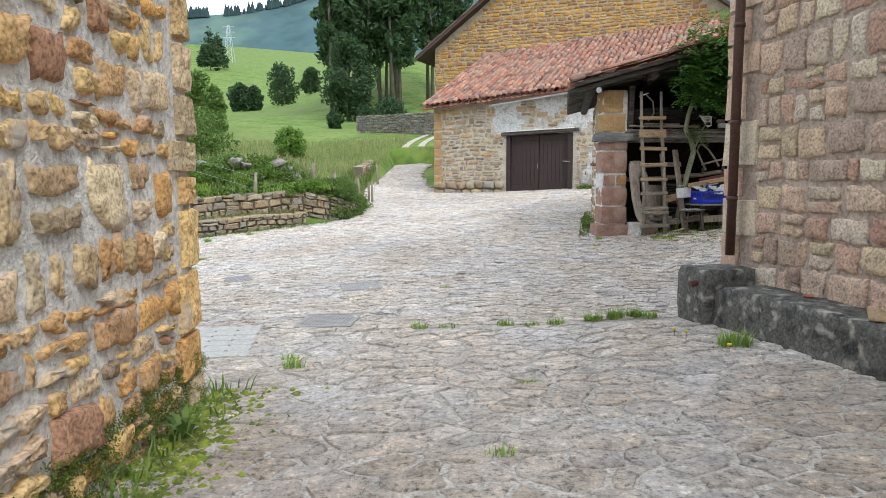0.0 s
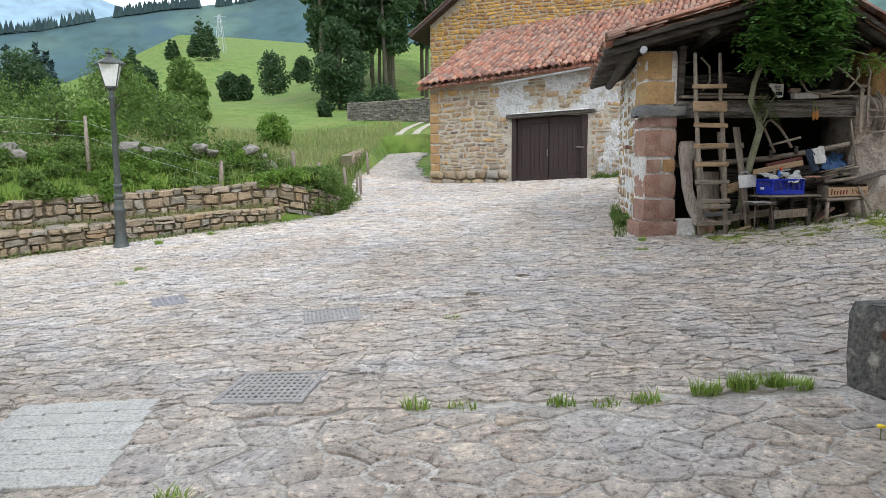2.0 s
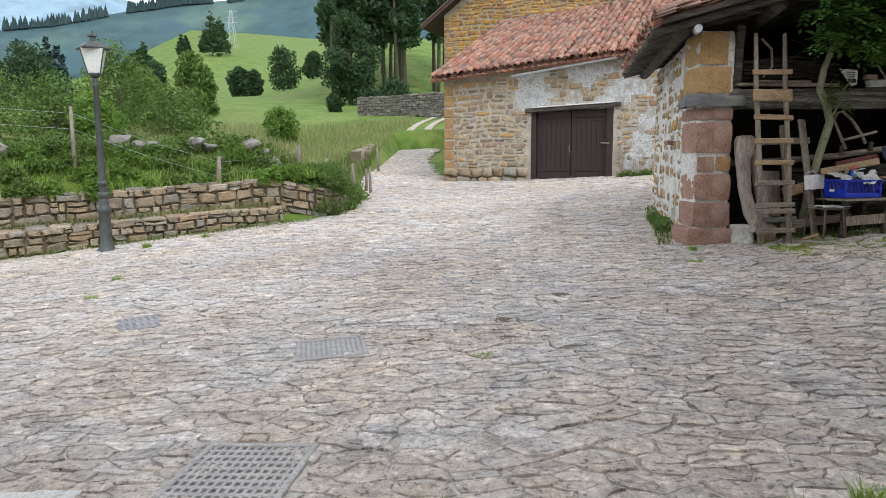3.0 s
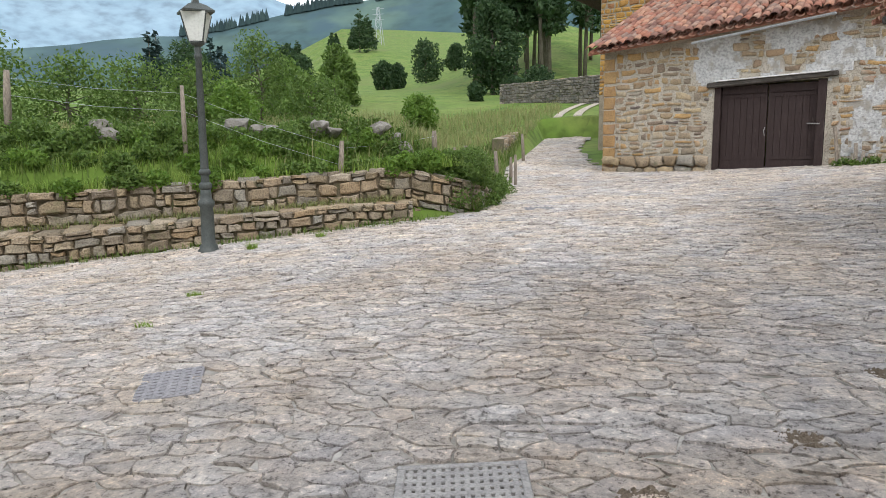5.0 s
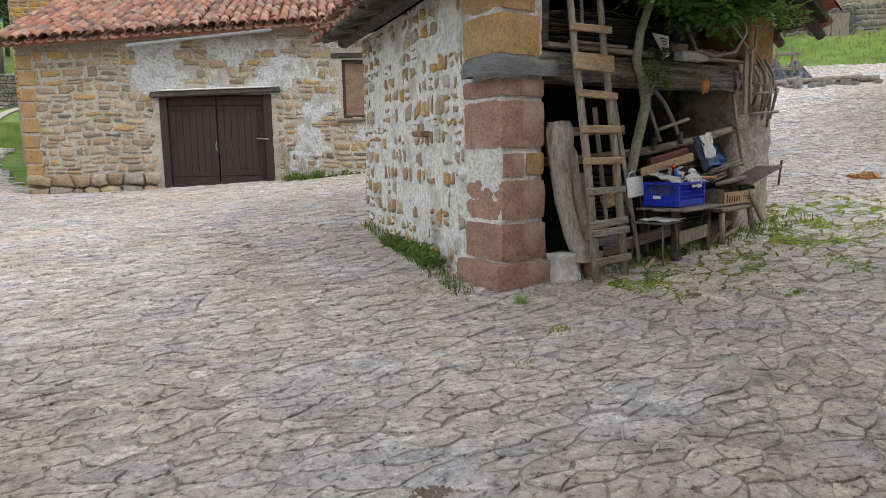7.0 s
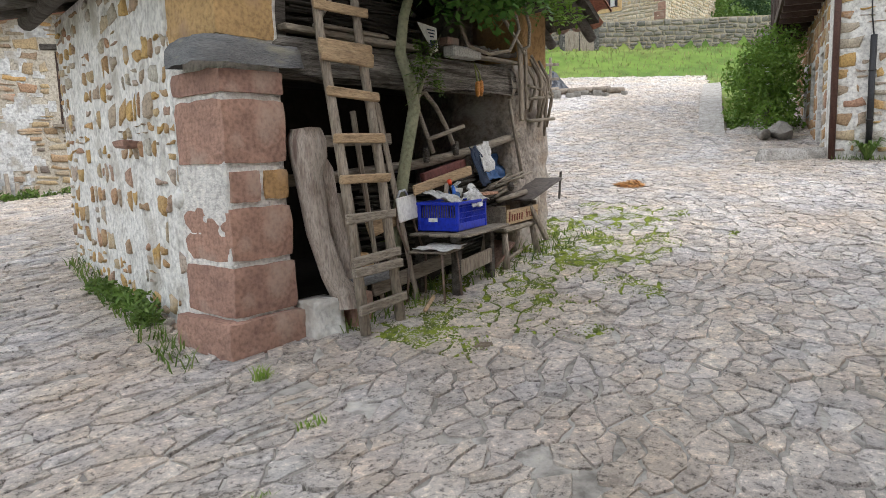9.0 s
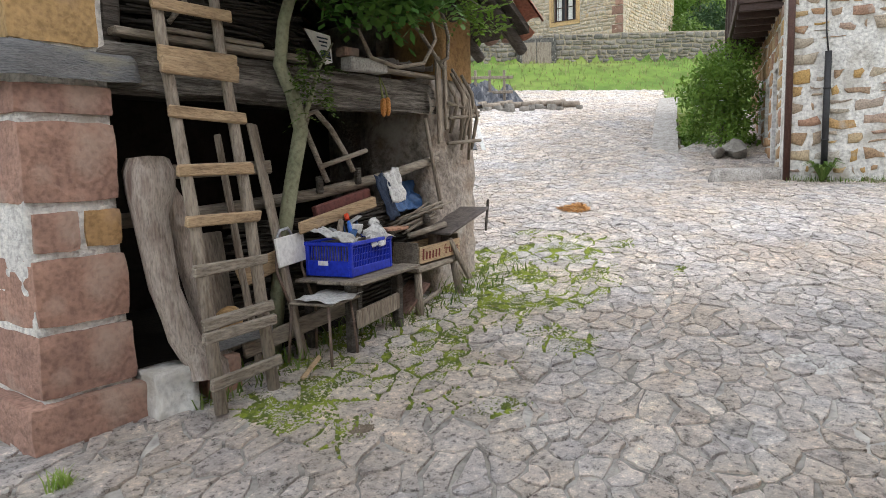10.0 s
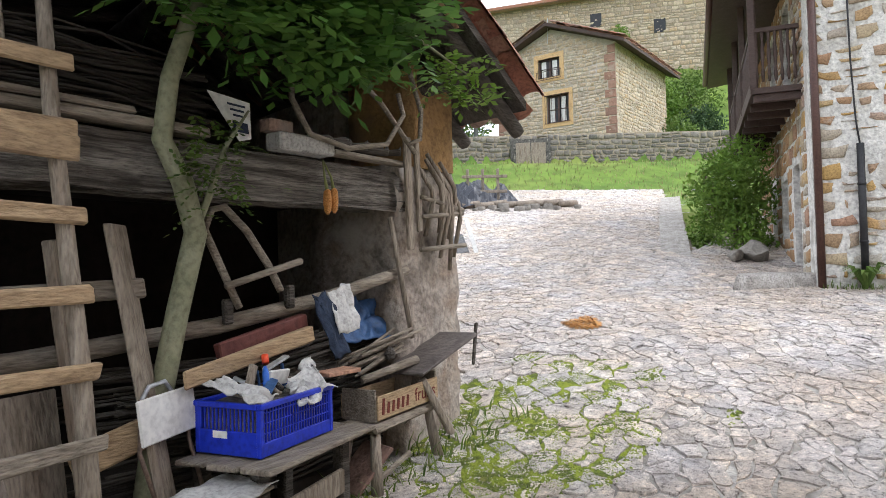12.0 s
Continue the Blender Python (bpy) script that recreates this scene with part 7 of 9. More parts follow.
def grid_cover(name, cx, cy, w, d, nx, ny, ang, label, hole=0.62, material=None, solid=0):
    t = thing(name, (cx, cy, court(cx, cy)), label, "drain cover")
    z = court(cx, cy) + 0.012
    m = seat_on_court(cx, cy, 0.0, ang)
    fr = MB()
    for c, s in (((0, d / 2, 0), (w + 0.05, 0.04, 0.05)), ((0, -d / 2, 0), (w + 0.05, 0.04, 0.05)), ((w / 2, 0, 0), (0.04, d - 0.04, 0.05)), ((-w / 2, 0, 0), (0.04, d - 0.04, 0.05))):
        fr.box(c, s, None, 0.006)
    part("frame", fr.mesh("frame"), material or M_GRATE, t, m=m)
    part("pit", MB().box((0, 0, -0.02), (w, d, 0.02), None, 0.002).mesh("pit"), M_PIT, t, m=m)
    for k in range(1, nx):
        part("bar", MB().box((-w / 2 + w * k / nx, 0, 0), (w / nx * (1 - hole) + 0.004, d, 0.035), None, 0.004).mesh("bar"), material or M_GRATE, t, m=m)
    for k in range(1, ny):
        part("bar", MB().box((0, -d / 2 + d * k / ny, 0.001), (w, d / ny * (1 - hole) + 0.004, 0.034), None, 0.004).mesh("bar"), material or M_GRATE, t, m=m)
    return t


grid_cover("drain_grate", -1.27, 7.1, 0.62, 0.64, 13, 9, -6, "grey cast iron drain grate set in the paving")
grid_cover("drain_grate", -1.2, 9.4, 0.56, 0.56, 13, 9, 12, "dirt-clogged iron drain grate in the cobbles", 0.45)
grid_cover("drain_grate", -2.35, 18.9, 0.5, 0.26, 4, 2, 12, "small dark slotted street drain", 0.7)


def plate(name, cx, cy, w, d, ang, label, studs, mat_):
    z = court(cx, cy) + 0.016
    m = seat_on_court(cx, cy, 0.004, ang)
    t = thing(name, (cx, cy, z), label, "manhole cover")
    part("plate", MB().box((0, 0, 0), (w, d, 0.03), None, 0.006).mesh("plate"), mat_, t, m=m)
    st = MB()
    for i in range(studs[0]):
        for j in range(studs[1]):
            st.box((-w / 2 + w * (i + 0.5) / studs[0], -d / 2 + d * (j + 0.5) / studs[1], 0.017), (w / studs[0] * 0.6, d / studs[1] * 0.5, 0.008), None, 0.002)
    tagged(part("studs", st.mesh("studs"), mat_, t, m=m), kind="stuff")


M_MAN = pbr("violet_grey_iron", [(0.23, 0.225, 0.24), (0.30, 0.29, 0.30)], 8, 0.7, 0.4, metal=0.15)
plate("manhole_cover", -3.5, 10.7, 0.42, 0.60, 28, "rectangular studded iron manhole cover", (6, 9), M_MAN)
plate("manhole_cover", -4.15, 15.5, 0.36, 0.34, 10, "rectangular studded iron manhole cover", (6, 6), M_MAN)
plate("manhole_cover", -1.8, 20.6, 0.6, 0.5, 10, "rectangular studded iron manhole cover", (6, 6), M_MAN)
# granite slab cover of nine tiles
gslab = thing("granite_slab", (-2.45, 6.25, court(-2.4, 6.2)), "pale granite tiled slab set flush in the paving", "slab")
for i in range(4):
    for j in range(6):
        c = (-2.9 + i * 0.25 + 0.04 * (5 - j), 5.72 + j * 0.225)
        part("slab_tile", MB().box((c[0], c[1], court(*c) + 0.012), (0.24, 0.215, 0.03), None, 0.005).mesh("slab_tile"), M_SLAB, gslab)
# things on the bench
bz_ = 0.10
for u, h, l, ang in ((2.3, 0.2, 0.55, 60), (2.5, 0.14, 0.5, 75)):
    c = rput(u, bz_ + 0.02, h)
    tagged(part("loose_board", MB().box((0, 0, 0), (l, 0.12, 0.025), None, 0.004).mesh("loose_board"), M_RUNG, m=Matrix.Translation((c[0], c[1], c[2] + 0.012 * (u > 2.4))) @ pose(0, 0, 0, 0, 0, ang)), "short brown board lying on the stone bench", "board", "bench boards")
c = rput(1.5, bz_ + 0.02, 0.15)
tagged(part("tile_shard", MB().box((0, 0, 0), (0.1, 0.06, 0.025), None, 0.008, 0.006).mesh("tile_shard"), M_TILE, m=Matrix.Translation(c)), "broken red tile shard on the bench", "tile shard")
# dandelions
for k, (x, y) in enumerate(((2.35, 5.75), (2.42, 5.62), (2.62, 5.1))):
    t = thing("dandelion", (x, y, court(x, y)), "yellow dandelion flower in the paving", "flower", "dandelions")
    part("stem", MB().tube([(x, y, court(x, y)), (x, y, court(x, y) + 0.07)], 0.003, 5).mesh("stem"), M_BLADE, t)
    part("flower_head", MB().lathe([(0.005, 0.065), (0.022, 0.072), (0.02, 0.082), (0.004, 0.086)], (x, y, court(x, y)), 10).mesh("flower_head"), pbr("yellow_petals", [(0.75, 0.55, 0.02), (0.8, 0.62, 0.04)], 5, 0.7, 0) if k == 0 else bpy.data.materials["yellow_petals"], t)
# big tuft at the bench foot
tuft(2.75, 5.3, 0.13, 160, M_TUFT, 900, 0.12, "long grass tuft at the foot of the bench")

# fence posts and wires along the field
posts = []
for k, (x, y, h_) in enumerate(((-8.7, 19.0, 1.45), (-5.8, 19.95, 1.25), (-12.5, 18.6, 1.4), (-2.85, 25.6, 0.9), (-3.3, 25.2, 1.05), (-3.9, 24.9, 0.95), (-3.6, 25.0, 1.0), (-4.3, 24.3, 0.9), (-4.9, 24.6, 0.85), (-3.05, 26.2, 0.8), (-3.4, 33, 1.1), (-4.6, 27.5, 0.9))):
    z = land(x, y)
    w = 0.05 + 0.015 * (k % 3)
    lx, ly = random.uniform(-0.06, 0.06), random.uniform(-0.06, 0.06)
    tagged(part("fence_post", MB().tube([(x, y, z - 0.3), (x + lx * 0.5, y + ly * 0.5, z + h_ * 0.6), (x + lx, y + ly, z + h_)], [w, w * 0.95, w * 0.7], 7).mesh("fence_post", True), M_WOOD), "weathered grey wooden fence post in the grass", "fence post", "field fence posts")
    posts.append((x + lx, y + ly, z + h_))
for a, b in ((2, 0), (0, 1), (1, 8)):
    for dz in (0.15, 0.5):
        p, q = Vector(posts[a]) - Vector((0, 0, dz)), Vector(posts[b]) - Vector((0, 0, dz))
        tagged(part("fence_wire", MB().tube([p, (p + q) / 2 - Vector((0, 0, 0.06)), q], 0.004, 4).mesh("fence_wire"), M_ZINC), "thin wire strung between fence posts", "wire", "field fence wires")
# dry stone walls further up the road
run_wall("field_wall", [(-4.2, 33.5), (-4.2, 37), (-4.5, 41.5)], lambda s: court(-4.0, 34) + 0.85 + 0.06 * s, 0.8, 0.5, "rough dry stone field wall beside the road", 83, 0.3, 0.17, 80)
run_wall("far_field_wall", [(-8, 59.5), (-5, 57), (0, 52), (6, 52)], lambda s: land(-6, 58) + 1.5 - 0.02 * s, 1.6, 0.6, "long dry stone wall below the green plot", 87, 0.5, 0.28, 0, mats=(M_GREY_I, M_GREY_I))
V = []
for k in range(40):
    y = 45.5 + k * 0.45
    x = -2.35 + 0.022 * (y - 45.5) ** 2
    V.append((x, y))
for off in (-0.55, 0.55):
    mb = MB()
    Q = [(x + off + d, y, land(x + off + d, y) + 0.05) for x, y in V for d in (-0.24, 0.24)]
    mb.add(Q, [(2 * k, 2 * k + 1, 2 * k + 3, 2 * k + 2) for k in range(len(V) - 1)])
    tagged(part("track", mb.mesh("track"), M_FARMM), "pale wheel track of the farm road in the grass", "track", kind="structure")
# leaning stakes by the garage door
for u, l, h_ in ((6.25, 0.15, 1.15), (6.62, 0.05, 0.75), (6.75, 0.0, 0.55)):
    tagged(part("stake", beam_between(MB(), hput(u, 0.45, 0.3), hput(u - l, 0.45 + h_, 0.08), 0.08, 0.05, 0.01).mesh("stake"), M_WOOD), "grey weathered stake leaning on the house wall", "stake", "stakes by the door")
cl = [(*hput(6.2 + 0.16 * k, 0.62 + 0.1 * random.random(), 0.3)[:2], 0.62 + 0.15 * random.random(), 0.16) for k in range(16)]
tagged(part("wall_weeds", leaf_mesh("wall_weeds", cl, 1500, 0.05, 1.0, 61), M_LEAF), "green weeds along the farmhouse wall", "weeds", kind="stuff")

# ---- barn front clutter ----
def fp(u, v, h):
    return Vector(fput(u, v, h))


# ladder
lad = thing("ladder", (4.45, 13.48, 0.0), "old wooden ladder with mixed grey and pale rungs", "ladder")
L0, L1, R0, R1 = Vector((4.235, 13.44, -0.06)), Vector((4.20, 13.86, 2.95)), Vector((4.69, 13.52, -0.05)), Vector((4.63, 13.9, 2.95))
for a, b in ((L0, L1), (R0, R1)):
    part("stile", MB().tube([a, a.lerp(b, 0.4) + Vector((0.015, 0, 0)), a.lerp(b, 0.75) - Vector((0.01, 0, 0)), b], [0.042, 0.04, 0.036, 0.03], 8).mesh("stile", True), M_WOOD, lad)
for k, z in enumerate((0.14, 0.44, 0.52, 0.81, 1.12, 1.43, 1.75, 2.06, 2.12, 2.40)):
    t_ = (z + 0.05) / 3.0
    a, b = L0.lerp(L1, t_), R0.lerp(R1, t_)
    d = (b - a).normalized() * 0.075
    o = Vector((0, -0.045, random.uniform(-0.02, 0.02)))
    part("rung", beam_between(MB(), a - d + o, b + d + o + Vector((0, 0, random.uniform(-0.035, 0.01))), 0.035, 0.07 if k not in (7, 8) else 0.1, 0.008, wob=0.006).mesh("rung"), M_RUNG if z > 0.9 else M_WOOD_H, lad)
# hollow trough log and its half
def trough(name, pts, w, d, label, mat_):
    mb = MB()
    V, F = [], []
    prof = [(-0.5, 0.0), (-0.46, 0.45), (-0.2, 0.55), (0.25, 0.5), (0.5, 0.3), (0.5, -0.3), (0.15, -0.45), (-0.35, -0.4)]
    n = len(prof)
    for k, (x, y, z, s) in enumerate(pts):
        for a, b in prof:
            e = noise.noise_vector((a * 3, z * 4, b * 3)) * 0.02
            V.append((x + a * w * s + e[0], y - b * d * s + e[1], z + e[2]))
    for k in range(len(pts) - 1):
        F += [(k * n + i, k * n + (i + 1) % n, (k + 1) * n + (i + 1) % n, (k + 1) * n + i) for i in range(n)]
    F += [tuple(range(n)), tuple(range(len(V) - 1, len(V) - n - 1, -1))]
    tagged(part(name, mb.add(V, F).mesh(name, True), mat_), label, "trough")


M_TROUGH = pbr("grey_bleached_wood", [(0.30, 0.25, 0.21), (0.40, 0.345, 0.30), (0.24, 0.19, 0.16)], 5, 0.9, 0.8, None, (0.18, 0.13, 0.11), 3, 0.6, 0.6, stretch=(3, 3, 0.6))
trough("log_trough", [(4.33, 13.72, 0.1, 1.0), (4.32, 13.74, 0.2, 1.05), (4.23, 13.78, 0.35, 0.8), (4.13, 13.82, 0.7, 0.72), (4.09, 13.86, 1.15, 0.78), (4.12, 13.88, 1.3, 1.15), (4.13, 13.9, 1.42, 1.2), (4.13, 13.9, 1.5, 0.95)], 0.24, 0.2, "bleached hollow log trough leaning upright on the barn", M_TROUGH)
trough("log_trough", [(4.52, 13.9, 0.15, 1.0), (4.48, 13.92, 0.4, 0.8), (4.38, 13.95, 0.8, 0.75), (4.33, 13.98, 1.2, 0.8), (4.3, 13.98, 1.3, 0.6)], 0.19, 0.16, "narrow grey wooden trough half behind the ladder", M_TROUGH)
tagged(part("whitewashed_stone", rough_block("whitewashed_stone", [(3.98, 13.7), (4.24, 13.7), (4.26, 13.95), (3.98, 13.95)], -0.2, 0.2, 12, 0.06, 0.05), M_PLASTER), "whitewashed stone at the foot of the pier", "stone")
tagged(part("foot_stone", rough_block("foot_stone", [(4.36, 13.7), (4.62, 13.75), (4.66, 14.0), (4.38, 14.0)], -0.2, 0.18, 15, 0.08, 0.03), M_QUOIN), "reddish stone lying under the trough", "stone")


def plank(name, a, b, w, th, label, mat_=None, up=(0, 0, 1), cat="plank", group="barn planks"):
    return tagged(part(name, beam_between(MB(), a, b, th, w, 0.008, up, 0.008).mesh(name), mat_ or M_WOOD), label, cat, group)


plank("plank", (5.2, 13.8, 0.02), (5.0, 14.02, 1.74), 0.035, 0.17, "tall rough grey plank standing in the barn front")
plank("plank", (4.86, 13.9, 0.02), (4.72, 14.02, 1.66), 0.035, 0.15, "tall rough grey plank standing in the barn front")
plank("cross_plank", (4.3, 14.06, 1.4), (5.14, 14.0, 1.43), 0.09, 0.03, "grey wooden crosspiece nailed to planks", M_WOOD_H)
plank("cross_plank", (4.75, 13.93, 0.66), (5.25, 13.9, 0.80), 0.15, 0.03, "grey wooden crosspiece nailed to planks", M_RUNG)
plank("cross_plank", (4.7, 13.86, 0.16), (5.7, 13.8, 0.32), 0.12, 0.03, "grey wooden crosspiece nailed to planks", M_WOOD_H)
plank("weathered_panel", (4.62, 13.98, 0.12), (4.58, 14.08, 0.98), 0.03, 0.42, "pale weathered board panel behind the ladder")
bm = bmesh.new()
bmesh.ops.create_icosphere(bm, subdivisions=2, radius=0.1)
for v in bm.verts:
    v.co += noise.noise_vector(v.co * 8) * 0.02
me = bpy.data.meshes.new("round_stone")
bm.to_mesh(me)
bm.free()
tagged(part("round_stone", me, M_OCHRE_Q, m=pose(4.6, 13.85, 0.40)), "round brown stone resting behind the ladder", "stone")
plank("stone_ledge", (4.4, 13.85, 0.26), (4.9, 13.85, 0.28), 0.07, 0.16, "flat grey stone ledge behind the ladder", M_SLATE)
# pole
tagged(part("pole", MB().tube([(3.95, 14.2, 1.10), (4.6, 14.12, 1.12), (5.6, 14.1, 1.20), (6.4, 14.05, 1.32), (7.1, 14.0, 1.48)], [0.05, 0.05, 0.048, 0.045, 0.038], 10).mesh("pole", True), M_WOOD_H), "long grey peeled pole laid across the barn front", "pole")
for x in (5.62, 6.05):
    tagged(part("pole_peg", MB().box((x, 14.02, 1.34 - 0.06 * (x < 6)), (0.055, 0.05, 0.14), None, 0.01).mesh("pole_peg"), M_BEAM), "dark wooden block on the pole", "block", "pole blocks")
# hay frame hanging by the trunk
hf = thing("wooden_yoke", (5.6, 13.98, 1.3), "hanging bent-wood yoke with a cross stick", "yoke")
part("bow", MB().tube([(5.66, 13.97, 1.30), (5.58, 13.97, 1.46), (5.46, 13.98, 1.72), (5.5, 13.98, 1.83), (5.58, 13.98, 1.85), (5.72, 13.97, 1.72), (5.86, 13.96, 1.52), (5.93, 13.95, 1.38)], 0.022, 8).mesh("bow", True), M_WOOD_H, hf)
part("cross_stick", MB().tube([(5.55, 13.93, 1.42), (6.06, 13.92, 1.55)], 0.02, 8).mesh("cross_stick", True), M_WOOD_H, hf)
# tree growing through the front
ash = thing("young_tree", (5.05, 14.0, 0.1), "young green-barked tree growing against the barn", "tree")
part("trunk", MB().tube([(5.06, 14.0, 0.0), (5.18, 13.98, 0.8), (5.28, 13.95, 1.3), (5.37, 13.92, 1.70), (5.29, 13.9, 1.95), (5.17, 13.88, 2.15), (5.2, 13.85, 2.45), (5.28, 13.8, 2.75), (5.45, 13.7, 3.1), (5.6, 13.55, 3.6), (5.7, 13.4, 4.2)], [0.06, 0.058, 0.056, 0.058, 0.054, 0.05, 0.045, 0.042, 0.036, 0.028, 0.012], 10).mesh("trunk", True), M_TRUNK, ash)
part("branch", MB().tube([(5.36, 13.92, 1.7), (5.43, 13.88, 1.9), (5.5, 13.84, 2.15), (5.62, 13.8, 2.35)], [0.025, 0.02, 0.014, 0.006], 7).mesh("branch", True), M_TRUNK, ash)
part("branch", MB().tube([(5.4, 13.72, 3.0), (5.9, 13.5, 3.05), (6.5, 13.4, 2.9), (7.0, 13.35, 2.75)], [0.025, 0.02, 0.012, 0.005], 7).mesh("branch", True), M_TRUNK, ash)
part("branch", MB().tube([(5.5, 13.65, 3.3), (5.2, 13.3, 3.6), (4.9, 13.1, 3.7)], [0.022, 0.015, 0.005], 7).mesh("branch", True), M_TRUNK, ash)


def compound_leaves(name, tips, seed, size=0.05, pairs=5):
    """Feathered leaves: a stalk with pairs of leaflets and one at the end."""
    g = random.Random(seed)
    mb = MB()
    for c in tips:
        d = Vector((g.uniform(-1, 1), g.uniform(-1, 0.5), g.uniform(-0.5, 0.4))).normalized()
        sd = d.cross(Vector((0, 0, 1))).normalized()
        up = sd.cross(d)
        L = size * g.uniform(0.8, 1.2)
        o = Vector(c)
        for k in range(pairs):
            p = o + d * (k * L * 0.62) - Vector((0, 0, 0.012 * k * k * 0.3))
            for s in ((-1, 1) if k < pairs - 1 else (0,)):
                a = (sd * s + d * (0.5 if s else 1)).normalized() * L
                b = a.cross(up).normalized() * L * 0.3
                dn = up * -L * 0.12
                mb.add([p, p + a * 0.5 + b + dn, p + a + dn * 2, p + a * 0.5 - b + dn], [(0, 1, 2, 3)])
    return mb.mesh(name)


g = random.Random(21)
tips = []
for k in range(2300):
    c = Vector((g.gauss(5.7, 0.5), g.gauss(13.45, 0.2), g.gauss(3.2, 0.45)))
    if c.z > 2.5 + 0.3 * max(0, 5.5 - c.x) + 0.45 * max(0, c.x - 6.0) and 4.8 < c.x < 6.45:
        tips.append(c)
part("crown", compound_leaves("crown", tips[:1050], 22, 0.095), pbr("ash_leaves", [(0.055, 0.135, 0.025), (0.085, 0.19, 0.035), (0.13, 0.25, 0.05)], 2, 0.55, 0, "island", leaf=True, grain=0.2), ash)
tips = [Vector((g.gauss(5.4, 0.13), g.gauss(13.78, 0.05), g.gauss(2.05, 0.1))) for k in range(60)]
tagged(part("low_shoot", compound_leaves("low_shoot", tips, 23, 0.042), M_LEAF, ash), kind="stuff")
tips = [Vector((g.gauss(6.85, 0.2), g.gauss(13.4, 0.06), g.gauss(2.72, 0.07))) for k in range(45)]
tagged(part("side_shoot", compound_leaves("side_shoot", tips, 24, 0.055), M_LEAF_L, ash, "bright young leaves"), kind="stuff")

# chair
chair = thing("school_chair", (5.3, 13.62, 0.05), "rusty tube chair with a white back panel", "chair")
cm_ = Matrix.Translation((5.17, 13.86, 0.82)) @ pose(0, 0, 0, 0, 0, 17)
part("backrest", MB().box((0, 0, 0), (0.37, 0.018, 0.215), cm_ @ pose(0, 0, 0, -6, -3, 0), 0.007).mesh("backrest"), M_WHITE, chair, "pale grey-white laminate back panel")
part("seat", MB().box((0.02, -0.26, -0.37), (0.40, 0.37, 0.018), cm_, 0.007).mesh("seat"), M_WOOD_H, chair)
M_RUSTT = pbr("rusty_tube", [(0.13, 0.10, 0.085), (0.22, 0.15, 0.11)], 9, 0.6, 0.3, metal=0.3)
for sx in (-1, 1):
    part("back_tube", MB().tube([cm_ @ Vector((sx * 0.15, -0.07, -0.38)), cm_ @ Vector((sx * 0.16, 0.02, -0.15)), cm_ @ Vector((sx * 0.15, 0.02, 0.1))], 0.011, 8).mesh("back_tube", True), M_RUSTT, chair)
    for y in (-0.42, -0.06):
        part("leg", MB().tube([cm_ @ Vector((sx * 0.16, y + (0.03 if y < -0.2 else -0.03), -0.38)), cm_ @ Vector((sx * 0.19, y, -0.80))], 0.011, 8).mesh("leg", True), M_RUSTT, chair)
part("top_loop", MB().tube([cm_ @ Vector((-0.15, 0.02, 0.09)), cm_ @ Vector((-0.1, 0.02, 0.15)), cm_ @ Vector((0.0, 0.02, 0.16)), cm_ @ Vector((0.05, 0.02, 0.1))], 0.011, 8).mesh("top_loop", True), M_ZINC, chair)


def cloth(name, pts, nu, nv, amp, seed, label, mat_, cat="cloth"):
    """A crumpled sheet over four corner points."""
    a, b, c, d = [Vector(p) for p in pts]
    V, F = [], []
    for j in range(nv + 1):
        for i in range(nu + 1):
            s, t = i / nu, j / nv
            p = a.lerp(b, s).lerp(d.lerp(c, s), t)
            V.append(p + Vector(noise.noise_vector((s * 4 + seed, t * 4, seed))) * amp)
    F = [(j * (nu + 1) + i, j * (nu + 1) + i + 1, (j + 1) * (nu + 1) + i + 1, (j + 1) * (nu + 1) + i) for j in range(nv) for i in range(nu)]
    me = mk(name, V, F, True)
    ob = tagged(part(name, me, mat_), label, cat)
    so = ob.modifiers.new("thick", "SOLIDIFY")
    so.thickness = 0.005
    return ob


M_RAG = pbr("dirty_white_cloth", [(0.48, 0.48, 0.472), (0.592, 0.592, 0.584)], 7, 0.9, 0.5, None, (0.36, 0.33, 0.29), 4, 0.6)
M_NAVY = pbr("navy_cloth", [(0.02, 0.03, 0.055), (0.035, 0.05, 0.085)], 7, 0.9, 0.4)
M_BLUE = pbr("blue_tarp", [(0.03, 0.08, 0.20), (0.045, 0.11, 0.26)], 4, 0.5, 0.3)
q = [cm_ @ Vector(p) for p in ((-0.22, -0.47, -0.345), (0.2, -0.48, -0.335), (0.21, -0.14, -0.33), (-0.16, -0.12, -0.335))]
cloth("rag", q, 14, 12, 0.022, 3.3, "crumpled dirty white paper on the chair seat", M_RAG)
# table of boards under the crate
tb_ = thing("plank_table", (5.8, 13.75, 0.1), "rough low table of grey boards on wooden legs", "table")
cd, cn = Vector((0.973, 0.23, 0)), Vector((0.23, -0.973, 0))
CF = Vector((5.431, 13.50, 0.60))
for k in range(3):
    o = CF - cd * 0.02 - cn * (-0.06 + 0.2 * k) + Vector((0, 0, -0.025))
    part("board", beam_between(MB(), o - cd * 0.1, o + cd * 0.85, 0.18, 0.028, 0.006, wob=0.006).mesh("board"), M_WOOD_H, tb_)
for u, v in ((0.05, 0.05), (0.72, 0.02), (0.05, 0.42), (0.72, 0.42)):
    p = CF + cd * u - cn * v
    part("leg", beam_between(MB(), (p.x, p.y, 0.02), (p.x, p.y, 0.56), 0.08, 0.07, 0.01, (1, 0, 0)).mesh("leg"), M_BEAM, tb_)
p0, p1 = CF + cd * 0.05 + Vector((0, 0, -0.33)), CF + cd * 0.72 + Vector((0, 0, -0.30))
